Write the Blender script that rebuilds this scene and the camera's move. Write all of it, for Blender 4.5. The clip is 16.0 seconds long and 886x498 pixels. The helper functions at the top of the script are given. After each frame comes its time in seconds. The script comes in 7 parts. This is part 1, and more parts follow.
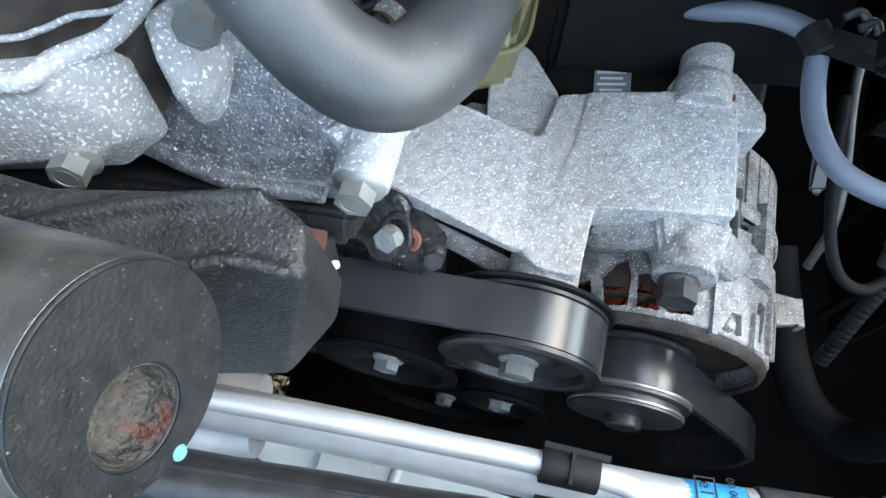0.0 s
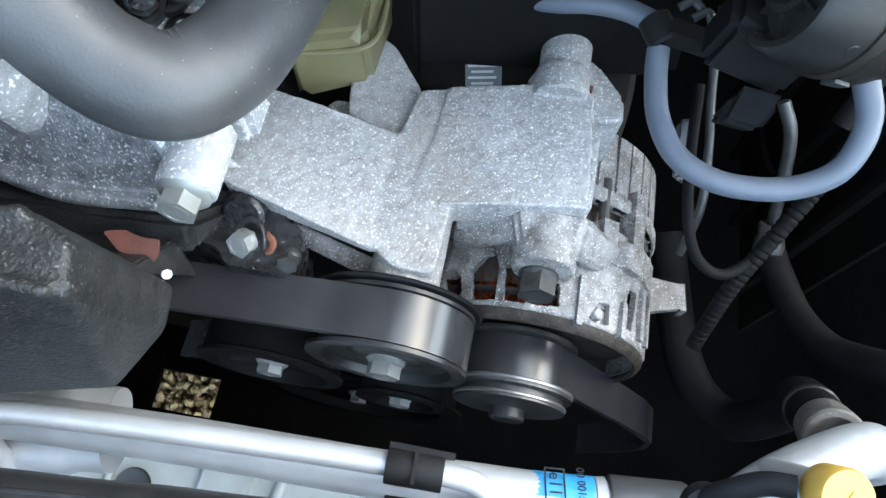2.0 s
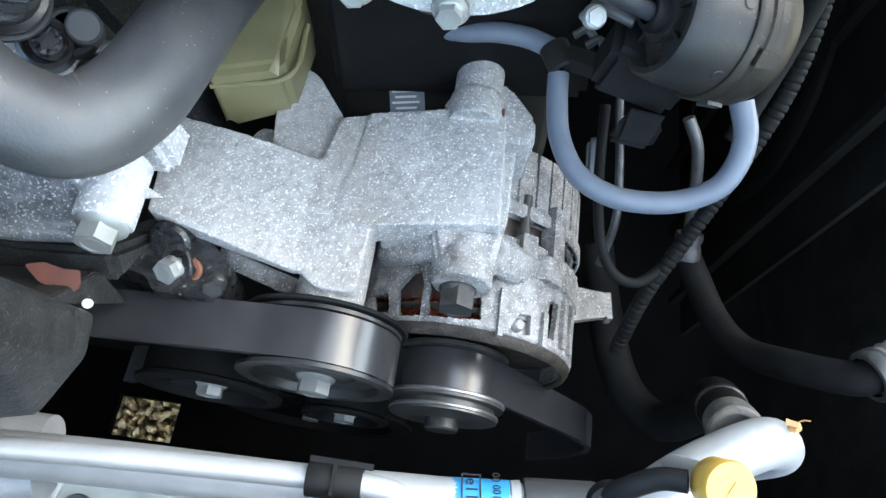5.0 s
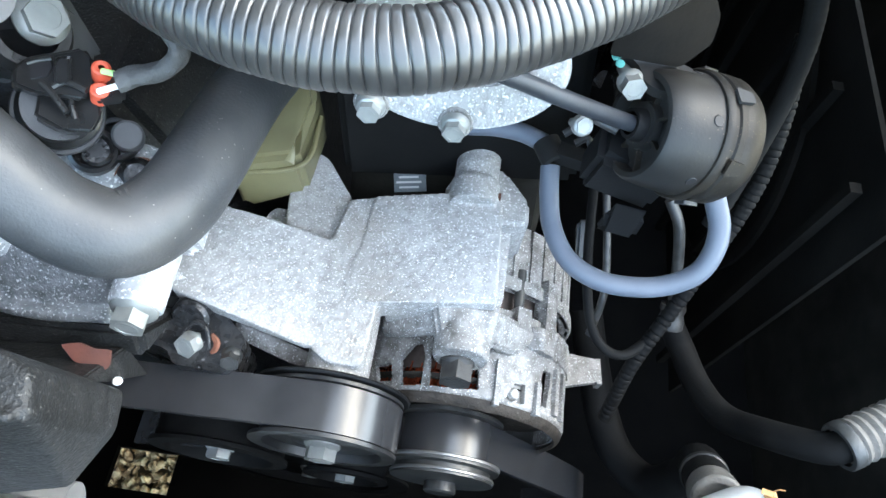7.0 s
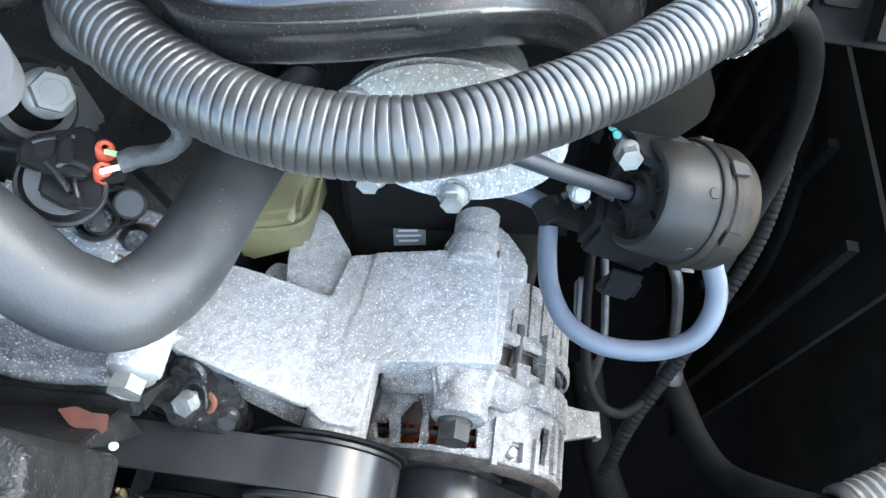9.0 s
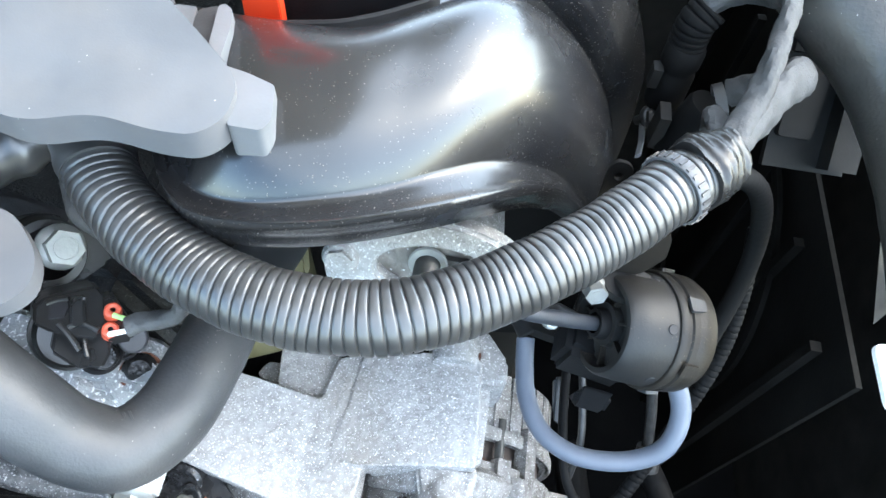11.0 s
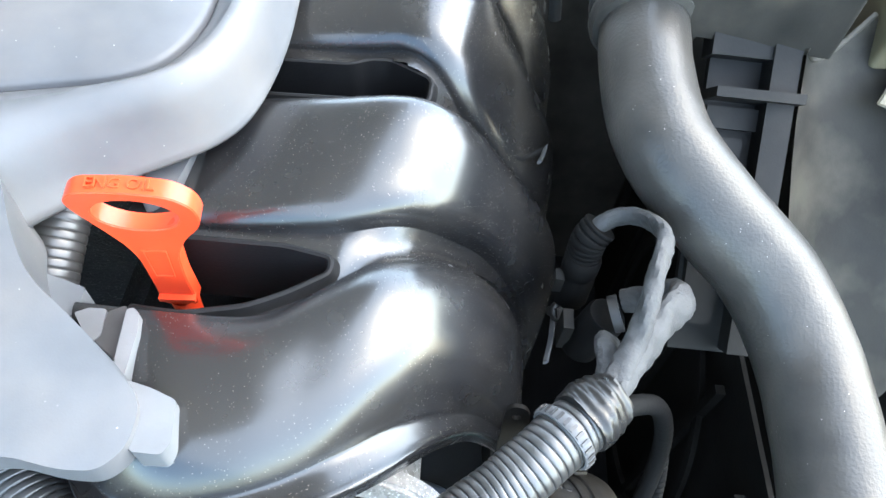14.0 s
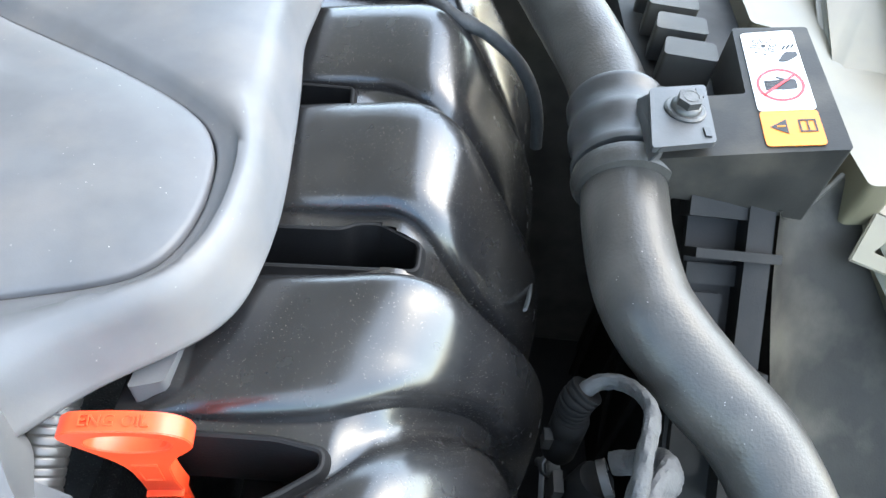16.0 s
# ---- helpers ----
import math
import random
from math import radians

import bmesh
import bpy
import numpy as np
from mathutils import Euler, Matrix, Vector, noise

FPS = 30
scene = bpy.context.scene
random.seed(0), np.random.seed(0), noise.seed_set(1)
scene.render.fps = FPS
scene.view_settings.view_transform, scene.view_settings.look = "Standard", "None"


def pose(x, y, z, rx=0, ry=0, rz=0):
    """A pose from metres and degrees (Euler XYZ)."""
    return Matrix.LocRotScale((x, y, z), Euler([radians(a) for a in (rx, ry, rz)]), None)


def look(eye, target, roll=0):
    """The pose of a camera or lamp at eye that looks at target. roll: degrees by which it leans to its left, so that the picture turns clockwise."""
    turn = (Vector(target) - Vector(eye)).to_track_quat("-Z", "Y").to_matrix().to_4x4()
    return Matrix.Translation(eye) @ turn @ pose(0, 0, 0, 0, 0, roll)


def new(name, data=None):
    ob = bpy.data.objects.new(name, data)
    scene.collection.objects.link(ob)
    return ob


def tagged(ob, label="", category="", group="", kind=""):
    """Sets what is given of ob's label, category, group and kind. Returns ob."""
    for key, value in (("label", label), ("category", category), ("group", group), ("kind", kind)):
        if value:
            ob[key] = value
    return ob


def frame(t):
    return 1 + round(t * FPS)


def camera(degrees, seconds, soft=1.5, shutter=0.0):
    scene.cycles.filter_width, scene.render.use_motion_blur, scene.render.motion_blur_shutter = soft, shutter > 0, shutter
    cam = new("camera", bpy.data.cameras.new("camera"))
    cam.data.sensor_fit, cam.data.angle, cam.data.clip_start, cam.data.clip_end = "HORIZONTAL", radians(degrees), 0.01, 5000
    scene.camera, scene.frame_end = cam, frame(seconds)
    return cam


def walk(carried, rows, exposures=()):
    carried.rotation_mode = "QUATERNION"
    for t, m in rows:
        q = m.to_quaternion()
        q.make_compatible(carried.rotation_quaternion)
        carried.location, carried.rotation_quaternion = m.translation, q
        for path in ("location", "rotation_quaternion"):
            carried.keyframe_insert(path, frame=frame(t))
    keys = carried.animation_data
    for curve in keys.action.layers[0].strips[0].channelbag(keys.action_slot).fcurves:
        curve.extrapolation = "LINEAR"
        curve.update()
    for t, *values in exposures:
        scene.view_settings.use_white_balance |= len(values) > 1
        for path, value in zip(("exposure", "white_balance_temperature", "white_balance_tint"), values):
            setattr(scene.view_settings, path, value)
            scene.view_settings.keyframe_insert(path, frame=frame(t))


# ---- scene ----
cam = camera(67.0, 16.0)
METRES, EYE, TILT, LEAN, TURN = 0.295, 0.85, -67.0, 0.0, 13.5
ROWS = [
    (0.0, 0.0, 0.0, 0.0, -0.0, 0.0, -0.0),
    (0.5, 0.0454, 0.0006, -0.0045, -0.69, -0.37, 0.68),
    (1.0, 0.0856, 0.002, -0.0069, -1.3, -0.56, 1.28),
    (1.5, 0.1119, 0.0078, 0.0064, -1.9, -0.69, 1.77),
    (2.0, 0.1482, 0.0031, 0.0094, -2.64, -0.89, 2.2),
    (2.5, 0.1699, -0.0015, 0.0028, -3.3, -1.14, 2.74),
    (3.0, 0.1868, -0.0136, 0.0017, -3.86, -1.13, 3.12),
    (3.5, 0.2101, -0.0219, 0.0026, -4.25, -0.88, 3.77),
    (4.0, 0.224, -0.022, 0.0012, -4.36, -0.79, 4.17),
    (6.5, 0.2093, -0.1106, 0.0439, -5.36, 2.79, 4.1),
    (7.0, 0.2063, -0.1206, 0.0664, -5.39, 3.55, 3.81),
    (7.5, 0.2087, -0.1253, 0.0859, -5.42, 4.31, 3.57),
    (8.0, 0.211, -0.1247, 0.096, -5.42, 5.02, 3.53),
    (10.5, 0.218, -0.1827, 0.1951, -5.41, 7.06, 3.3),
    (11.0, 0.2329, -0.2126, 0.2387, -5.61, 7.95, 3.36),
    (11.5, 0.2551, -0.2295, 0.2741, -5.71, 8.75, 3.93),
    (12.0, 0.28, -0.2522, 0.3276, -6.08, 9.53, 4.75),
    (12.5, 0.2982, -0.2585, 0.3553, -6.69, 10.28, 5.37),
    (13.0, 0.3172, -0.2788, 0.3812, -6.71, 10.85, 5.75),
    (13.5, 0.328, -0.3034, 0.4069, -6.88, 11.33, 6.27),
    (14.0, 0.3246, -0.3178, 0.4487, -7.17, 12.4, 6.86),
    (14.5, 0.3274, -0.3318, 0.4873, -7.33, 13.43, 7.23),
    (15.0, 0.331, -0.3543, 0.5338, -7.88, 14.72, 7.42),
    (15.5, 0.332, -0.3635, 0.5662, -8.32, 15.7, 7.58),
    (16.0, 0.3264, -0.3737, 0.608, -8.61, 16.59, 7.75),
]
EXPOSURES = [(0.0, 2.0, 6480, 0), (4.2, 2.05, 6480, 0), (6.5, 2.29, 6480, 0), (7.5, 2.42, 6530, 0), (8.2, 2.35, 6530, 1), (10.4, 2.49, 6520, 2), (11.1, 2.4, 6550, 1), (12.0, 2.44, 6540, 2), (14.5, 2.54, 6540, 2), (15.5, 2.42, 6560, 2), (16.0, 2.28, 6570, 2)]
walk(cam, [(t, pose(0, 0, EYE, TILT, LEAN, TURN) @ pose(METRES * x, METRES * y, METRES * z, 90 + pitch, roll, yaw)) for t, x, y, z, yaw, pitch, roll in ROWS], EXPOSURES)

# ---- world and light ----
world = bpy.data.worlds.new("sky")
scene.world = world
world.use_nodes = True
wn = world.node_tree
sky = wn.nodes.new("ShaderNodeTexSky")
sky.sky_type = 'NISHITA'
sky.sun_disc = False
sky.sun_elevation, sky.sun_rotation = radians(46), radians(72)
sky.dust_density = 1.3
wn.links.new(sky.outputs[0], wn.nodes["Background"].inputs[0])
wn.nodes["Background"].inputs[1].default_value = 0.265
sun_data = bpy.data.lights.new("sun", 'SUN')
sun_data.energy, sun_data.angle, sun_data.color = 1.5, radians(170), (1.0, 0.98, 0.96)
sun = new("sun", sun_data)
sun.matrix_world = look((0.05 + 0.66, 0.2 + 0.215, 0.7 + 0.72), (0.05, 0.2, 0.7))


# ---- mesh helpers ----
def V(*a):
    return Vector(a)


def finish(bm, angle=38):
    bmesh.ops.recalc_face_normals(bm, faces=bm.faces)
    lim = radians(angle)
    for f in bm.faces:
        f.smooth = True
    for e in bm.edges:
        e.smooth = not (len(e.link_faces) == 2 and e.calc_face_angle(0) > lim)
    return bm


def thing(name, base, label, category, group="", kind=""):
    ob = new(name)
    ob.location = base
    ob.empty_display_size = 0.01
    return tagged(ob, label, category, group, kind)


def part(name, bm, material, parent=None, label="", angle=38):
    me = bpy.data.meshes.new(name)
    finish(bm, angle)
    bm.to_mesh(me)
    bm.free()
    me.materials.append(material)
    ob = new(name, me)
    if parent is not None:
        ob.parent = parent
        if parent.type == 'EMPTY':
            ob.location = -parent.location
    if label:
        ob["label"] = label
    return ob


def solo(name, bm, material, label, category, group="", kind="", angle=38):
    return tagged(part(name, bm, material, None, "", angle), label, category, group, kind)


def axis_matrix(p, d, up=(0, 0, 1)):
    """Local z along d, at p."""
    z = Vector(d).normalized()
    u = Vector(up)
    if abs(z.dot(u)) > 0.98:
        u = Vector((0, 1, 0))
    x = u.cross(z).normalized()
    y = z.cross(x)
    m = Matrix((x, y, z)).transposed().to_4x4()
    m.translation = Vector(p)
    return m


def lathe(profile, p, d, seg=40, bm=None, closed=False):
    """Turns (radius, height) rows about d through p."""
    bm = bm or bmesh.new()
    m = axis_matrix(p, d)
    rings = []
    for r, h in profile:
        if r < 1e-6:
            rings.append([bm.verts.new(m @ V(0, 0, h))])
        else:
            rings.append([bm.verts.new(m @ V(r * math.cos(2 * math.pi * i / seg), r * math.sin(2 * math.pi * i / seg), h)) for i in range(seg)])
    pairs = list(zip(rings, rings[1:]))
    if closed:
        pairs.append((rings[-1], rings[0]))
    for a, b in pairs:
        for i in range(seg):
            j = (i + 1) % seg
            if len(a) == 1 and len(b) > 1:
                bm.faces.new((a[0], b[j], b[i]))
            elif len(b) == 1 and len(a) > 1:
                bm.faces.new((a[i], a[j], b[0]))
            elif len(a) > 1:
                bm.faces.new((a[i], a[j], b[j], b[i]))
    return bm


def spline(pts, n):
    """n places along a Catmull-Rom curve through pts, evenly spaced."""
    pts = [Vector(p) for p in pts]
    ext = [2 * pts[0] - pts[1]] + pts + [2 * pts[-1] - pts[-2]]
    out = []
    for i in range(1, len(ext) - 2):
        p0, p1, p2, p3 = ext[i - 1:i + 3]
        for k in range(24):
            t = k / 24
            out.append(0.5 * (2 * p1 + (p2 - p0) * t + (2 * p0 - 5 * p1 + 4 * p2 - p3) * t * t + (3 * p1 - p0 - 3 * p2 + p3) * t ** 3))
    out.append(pts[-1])
    run = [0.0]
    for a, b in zip(out, out[1:]):
        run.append(run[-1] + (b - a).length)
    res = []
    j = 0
    for k in range(n):
        s = run[-1] * k / (n - 1)
        while j < len(run) - 2 and run[j + 1] < s:
            j += 1
        f = (s - run[j]) / max(run[j + 1] - run[j], 1e-9)
        res.append(out[j].lerp(out[j + 1], min(max(f, 0), 1)))
    return res, run[-1]


def tube(pts, radius, seg=20, n=60, shape=None, bm=None, cap=True, flat=1.0, wall=0.0):
    """A hose along pts. shape(s, length, angle) gives the factor of the radius; wall opens the ends."""
    bm = bm or bmesh.new()
    line, length = spline(pts, n)
    rings = []
    t0 = (line[1] - line[0]).normalized()
    side = t0.orthogonal().normalized()
    for i, p in enumerate(line):
        t = (line[min(i + 1, n - 1)] - line[max(i - 1, 0)]).normalized()
        side = (side - t * side.dot(t)).normalized()
        other = t.cross(side)
        ring = []
        for k in range(seg):
            a = 2 * math.pi * k / seg
            r = radius * (shape(length * i / (n - 1), length, a) if shape else 1.0)
            ring.append(bm.verts.new(p + side * (r * math.cos(a)) + other * (r * flat * math.sin(a))))
        rings.append(ring)
    for a, b in zip(rings, rings[1:]):
        for i in range(seg):
            j = (i + 1) % seg
            bm.faces.new((a[i], a[j], b[j], b[i]))
    if cap:
        for ring, p, inward in ((rings[0], line[0], line[1] - line[0]), (rings[-1], line[-1], line[-2] - line[-1])):
            if wall:
                inner = [bm.verts.new(p + (v.co - p) * (1 - wall / radius)) for v in ring]
                deep = [bm.verts.new(v.co + inward.normalized() * radius * 1.5) for v in inner]
                for i in range(seg):
                    j = (i + 1) % seg
                    bm.faces.new((ring[i], ring[j], inner[j], inner[i]))
                    bm.faces.new((inner[i], inner[j], deep[j], deep[i]))
                bm.faces.new(deep)
            else:
                bm.faces.new(ring)
    return bm


def rounded(poly, r, k=4):
    """A polygon with its corners rounded."""
    out = []
    n = len(poly)
    for i in range(n):
        a, b, c = Vector(poly[i - 1]), Vector(poly[i]), Vector(poly[(i + 1) % n])
        ra = min(r, (a - b).length * 0.45, (c - b).length * 0.45)
        p, q = b + (a - b).normalized() * ra, b + (c - b).normalized() * ra
        for j in range(k + 1):
            t = j / k
            out.append(p * (1 - t) ** 2 + b * 2 * t * (1 - t) + q * t * t)
    return out


def prism(poly, h0, h1, bevel=0.0, m=None, bm=None, seg=2, top=None):
    """A polygon of (x, y), in order, from height h0 to h1; top(x, y) adds to the upper height."""
    tmp = bmesh.new()
    lo = [tmp.verts.new((p[0], p[1], h0)) for p in poly]
    hi = [tmp.verts.new((p[0], p[1], h1 + (top(p[0], p[1]) if top else 0))) for p in poly]
    tmp.faces.new(lo[::-1])
    tmp.faces.new(hi)
    for i in range(len(poly)):
        j = (i + 1) % len(poly)
        tmp.faces.new((lo[i], lo[j], hi[j], hi[i]))
    if bevel:
        bmesh.ops.bevel(tmp, geom=[e for e in tmp.edges if e.calc_face_angle(0) > 0.6], offset=bevel, segments=seg, affect='EDGES', clamp_overlap=True)
    if m is not None:
        bmesh.ops.transform(tmp, matrix=m, verts=tmp.verts)
    return join(bm, tmp)


def join(bm, tmp):
    if bm is None:
        return tmp
    me = bpy.data.meshes.new("tmp")
    tmp.to_mesh(me)
    tmp.free()
    bm.from_mesh(me)
    bpy.data.meshes.remove(me)
    return bm


def box(size, m, bevel=0.001, bm=None, seg=2):
    x, y, z = size[0] / 2, size[1] / 2, size[2] / 2
    return prism([(-x, -y), (x, -y), (x, y), (-x, y)], -z, z, bevel, m, bm, seg)


def bolt_mesh(p, d, across=0.0125, head=0.007, flange=0.0088, turn=0.3, shank=0.01):
    """A hex flange bolt: its flange sits at p, its head points along d."""
    bm = lathe([(0, -shank), (across * 0.3, -shank), (across * 0.3, 0), (flange, 0), (flange, 0.0012), (flange * 0.86, 0.0026), (across * 0.5, 0.003)], p, d, 28)
    m = axis_matrix(p, d)
    r = across / math.sqrt(3)
    hexa = [(r * math.cos(turn + i * math.pi / 3), r * math.sin(turn + i * math.pi / 3)) for i in range(6)]
    prism(hexa, 0.001, head, 0.0007, m, bm)
    lathe([(across * 0.36, head + 0.0002), (across * 0.33, head - 0.0006), (0, head - 0.0006)], p, d, 20, bm)
    return bm


def hull(points, bevel=0.003, seg=2, bm=None):
    """A casting: the convex body round those places, with eased edges."""
    tmp = bmesh.new()
    for p in points:
        tmp.verts.new(p)
    bmesh.ops.convex_hull(tmp, input=tmp.verts)
    bmesh.ops.delete(tmp, geom=[v for v in tmp.verts if not v.link_faces], context='VERTS')
    bmesh.ops.dissolve_limit(tmp, angle_limit=radians(8), verts=tmp.verts, edges=tmp.edges)
    if bevel:
        bmesh.ops.bevel(tmp, geom=list(tmp.edges), offset=bevel, segments=seg, affect='EDGES', clamp_overlap=True)
    return join(bm, tmp)


def plate(outer, holes, h0, h1, m=None, bevel=0.0, bm=None):
    """A flat plate with holes: loops of (x, y), from h0 to h1."""
    tmp = bmesh.new()
    edges = []
    for loop in (outer, *holes):
        vs = [tmp.verts.new((p[0], p[1], h0)) for p in loop]
        edges += [tmp.edges.new((vs[i], vs[(i + 1) % len(vs)])) for i in range(len(vs))]
    bmesh.ops.triangle_fill(tmp, use_beauty=True, edges=edges)
    res = bmesh.ops.extrude_face_region(tmp, geom=list(tmp.faces))
    bmesh.ops.translate(tmp, verts=[g for g in res["geom"] if isinstance(g, bmesh.types.BMVert)], vec=(0, 0, h1 - h0))
    bmesh.ops.recalc_face_normals(tmp, faces=tmp.faces)
    if bevel:
        bmesh.ops.bevel(tmp, geom=[e for e in tmp.edges if e.calc_face_angle(0) > 0.9], offset=bevel, segments=3, affect='EDGES', clamp_overlap=True)
    if m is not None:
        bmesh.ops.transform(tmp, matrix=m, verts=tmp.verts)
    return join(bm, tmp)


def circle(cx, cy, r, k=24, ry=None):
    ry = r if ry is None else ry
    return [(cx + r * math.cos(2 * math.pi * i / k), cy + ry * math.sin(2 * math.pi * i / k)) for i in range(k)]


def lettering(text, size, m, depth=0.0003, squeeze=1.0):
    """Words as a mesh, in the built-in font, their middle at the origin of m."""
    cu = bpy.data.curves.new("words", 'FONT')
    cu.body, cu.size, cu.extrude, cu.align_x, cu.align_y = text, size, depth, 'CENTER', 'CENTER'
    cu.resolution_u = 3
    tmp = bpy.data.objects.new("words", cu)
    scene.collection.objects.link(tmp)
    me = bpy.data.meshes.new_from_object(tmp.evaluated_get(bpy.context.evaluated_depsgraph_get()))
    bm = bmesh.new()
    bm.from_mesh(me)
    bpy.data.objects.remove(tmp)
    bpy.data.curves.remove(cu)
    bpy.data.meshes.remove(me)
    bmesh.ops.transform(bm, matrix=m @ Matrix.Diagonal((squeeze, 1, 1, 1)), verts=bm.verts)
    return bm


def fuse(ob, voxel=0.001, ease=4):
    """One casting out of overlapping bodies, with rounded seams."""
    r = ob.modifiers.new("fuse", 'REMESH')
    r.mode, r.voxel_size, r.use_smooth_shade = 'VOXEL', voxel, True
    e = ob.modifiers.new("ease", 'SMOOTH')
    e.factor, e.iterations = 0.5, ease
    return ob


# ---- materials ----
def mat(name, c1, c2, rough=0.5, metal=0.0, scale=150, fine=1200, bump=0.15, speck=None, rvar=0.12, spec=0.5, big=18, dust=None, relief=0.0):
    """Two-scale noise between two colours, with relief; speck: (colour, scale, threshold, roughness); dust: (colour, amount) on up-facing grain."""
    m = bpy.data.materials.new(name)
    m.use_nodes = True
    nt = m.node_tree
    b = nt.nodes["Principled BSDF"]
    co = nt.nodes.new("ShaderNodeTexCoord")

    def noise_node(s, detail=4.0):
        n = nt.nodes.new("ShaderNodeTexNoise")
        n.inputs["Scale"].default_value, n.inputs["Detail"].default_value = s, detail
        nt.links.new(co.outputs["Object"], n.inputs["Vector"])
        return n

    n1, n2, n3 = noise_node(scale), noise_node(fine, 2.0), noise_node(big, 3.0)
    add = nt.nodes.new("ShaderNodeMath")
    add.operation = 'MULTIPLY_ADD'
    add.inputs[1].default_value, add.inputs[2].default_value = 0.5, 0.0
    nt.links.new(n1.outputs["Fac"], add.inputs[0])
    add2 = nt.nodes.new("ShaderNodeMath")
    add2.operation = 'MULTIPLY_ADD'
    add2.inputs[1].default_value = 0.5
    nt.links.new(n3.outputs["Fac"], add2.inputs[0])
    nt.links.new(add.outputs[0], add2.inputs[2])
    ramp = nt.nodes.new("ShaderNodeMapRange")
    ramp.inputs["From Min"].default_value, ramp.inputs["From Max"].default_value = 0.36, 0.64
    nt.links.new(add2.outputs[0], ramp.inputs["Value"])
    mix = nt.nodes.new("ShaderNodeMix")
    mix.data_type = 'RGBA'
    mix.inputs["A"].default_value, mix.inputs["B"].default_value = (*c1, 1), (*c2, 1)
    nt.links.new(ramp.outputs[0], mix.inputs["Factor"])
    colour = mix.outputs["Result"]
    rr = nt.nodes.new("ShaderNodeMapRange")
    rr.inputs["To Min"].default_value, rr.inputs["To Max"].default_value = max(rough - rvar, 0.03), min(rough + rvar, 1)
    nt.links.new(n1.outputs["Fac"], rr.inputs["Value"])
    rough_out = rr.outputs[0]
    if speck:
        sc, ss, th, sr = speck[:4]
        if len(speck) > 4:
            vo = noise_node(ss, 1.5)
            both = nt.nodes.new("ShaderNodeMapRange")
            both.inputs["From Min"].default_value, both.inputs["From Max"].default_value = th, th + 0.11
            nt.links.new(vo.outputs["Fac"], both.inputs["Value"])
        else:
            vo = nt.nodes.new("ShaderNodeTexVoronoi")
            vo.inputs["Scale"].default_value = ss
            nt.links.new(co.outputs["Object"], vo.inputs["Vector"])
            sep = nt.nodes.new("ShaderNodeSeparateColor")
            nt.links.new(vo.outputs["Color"], sep.inputs[0])
            g = nt.nodes.new("ShaderNodeMath")
            g.operation = 'GREATER_THAN'
            g.inputs[1].default_value = th
            nt.links.new(sep.outputs[0], g.inputs[0])
            near = nt.nodes.new("ShaderNodeMapRange")
            near.inputs["From Min"].default_value, near.inputs["From Max"].default_value = 0.45, 0.2
            nt.links.new(vo.outputs["Distance"], near.inputs["Value"])
            clump = nt.nodes.new("ShaderNodeMapRange")
            clump.inputs["From Min"].default_value, clump.inputs["From Max"].default_value = 0.42, 0.62
            nt.links.new(noise_node(45, 3.0).outputs["Fac"], clump.inputs["Value"])
            b0 = nt.nodes.new("ShaderNodeMath")
            b0.operation = 'MULTIPLY'
            nt.links.new(g.outputs[0], b0.inputs[0])
            nt.links.new(near.outputs[0], b0.inputs[1])
            both = nt.nodes.new("ShaderNodeMath")
            both.operation = 'MULTIPLY'
            nt.links.new(b0.outputs[0], both.inputs[0])
            nt.links.new(clump.outputs[0], both.inputs[1])
        m2 = nt.nodes.new("ShaderNodeMix")
        m2.data_type = 'RGBA'
        m2.inputs["B"].default_value = (*sc, 1)
        nt.links.new(both.outputs[0], m2.inputs["Factor"])
        nt.links.new(colour, m2.inputs["A"])
        colour = m2.outputs["Result"]
        m3 = nt.nodes.new("ShaderNodeMix")
        m3.data_type = 'FLOAT'
        m3.inputs["B"].default_value = sr
        nt.links.new(both.outputs[0], m3.inputs["Factor"])
        nt.links.new(rough_out, m3.inputs["A"])
        rough_out = m3.outputs["Result"]
    if dust:
        dc, amount = dust
        nd = noise_node(26, 5.0)
        dr = nt.nodes.new("ShaderNodeMapRange")
        dr.inputs["From Min"].default_value, dr.inputs["From Max"].default_value, dr.inputs["To Max"].default_value = 0.45, 0.75, amount
        nt.links.new(nd.outputs["Fac"], dr.inputs["Value"])
        m4 = nt.nodes.new("ShaderNodeMix")
        m4.data_type = 'RGBA'
        m4.inputs["B"].default_value = (*dc, 1)
        nt.links.new(dr.outputs[0], m4.inputs["Factor"])
        nt.links.new(colour, m4.inputs["A"])
        colour = m4.outputs["Result"]
    nt.links.new(colour, b.inputs["Base Color"])
    nt.links.new(rough_out, b.inputs["Roughness"])
    b.inputs["Metallic"].default_value = metal
    b.inputs["Specular IOR Level"].default_value = spec
    if bump:
        bp = nt.nodes.new("ShaderNodeBump")
        bp.inputs["Strength"].default_value, bp.inputs["Distance"].default_value = bump, 0.0006
        nt.links.new(n2.outputs["Fac"], bp.inputs["Height"])
        nt.links.new(bp.outputs[0], b.inputs["Normal"])
        if relief:
            b2 = nt.nodes.new("ShaderNodeBump")
            b2.inputs["Strength"].default_value, b2.inputs["Distance"].default_value = relief, 0.0025
            nt.links.new(n1.outputs["Fac"], b2.inputs["Height"])
            nt.links.new(b2.outputs[0], bp.inputs["Normal"])
    return m


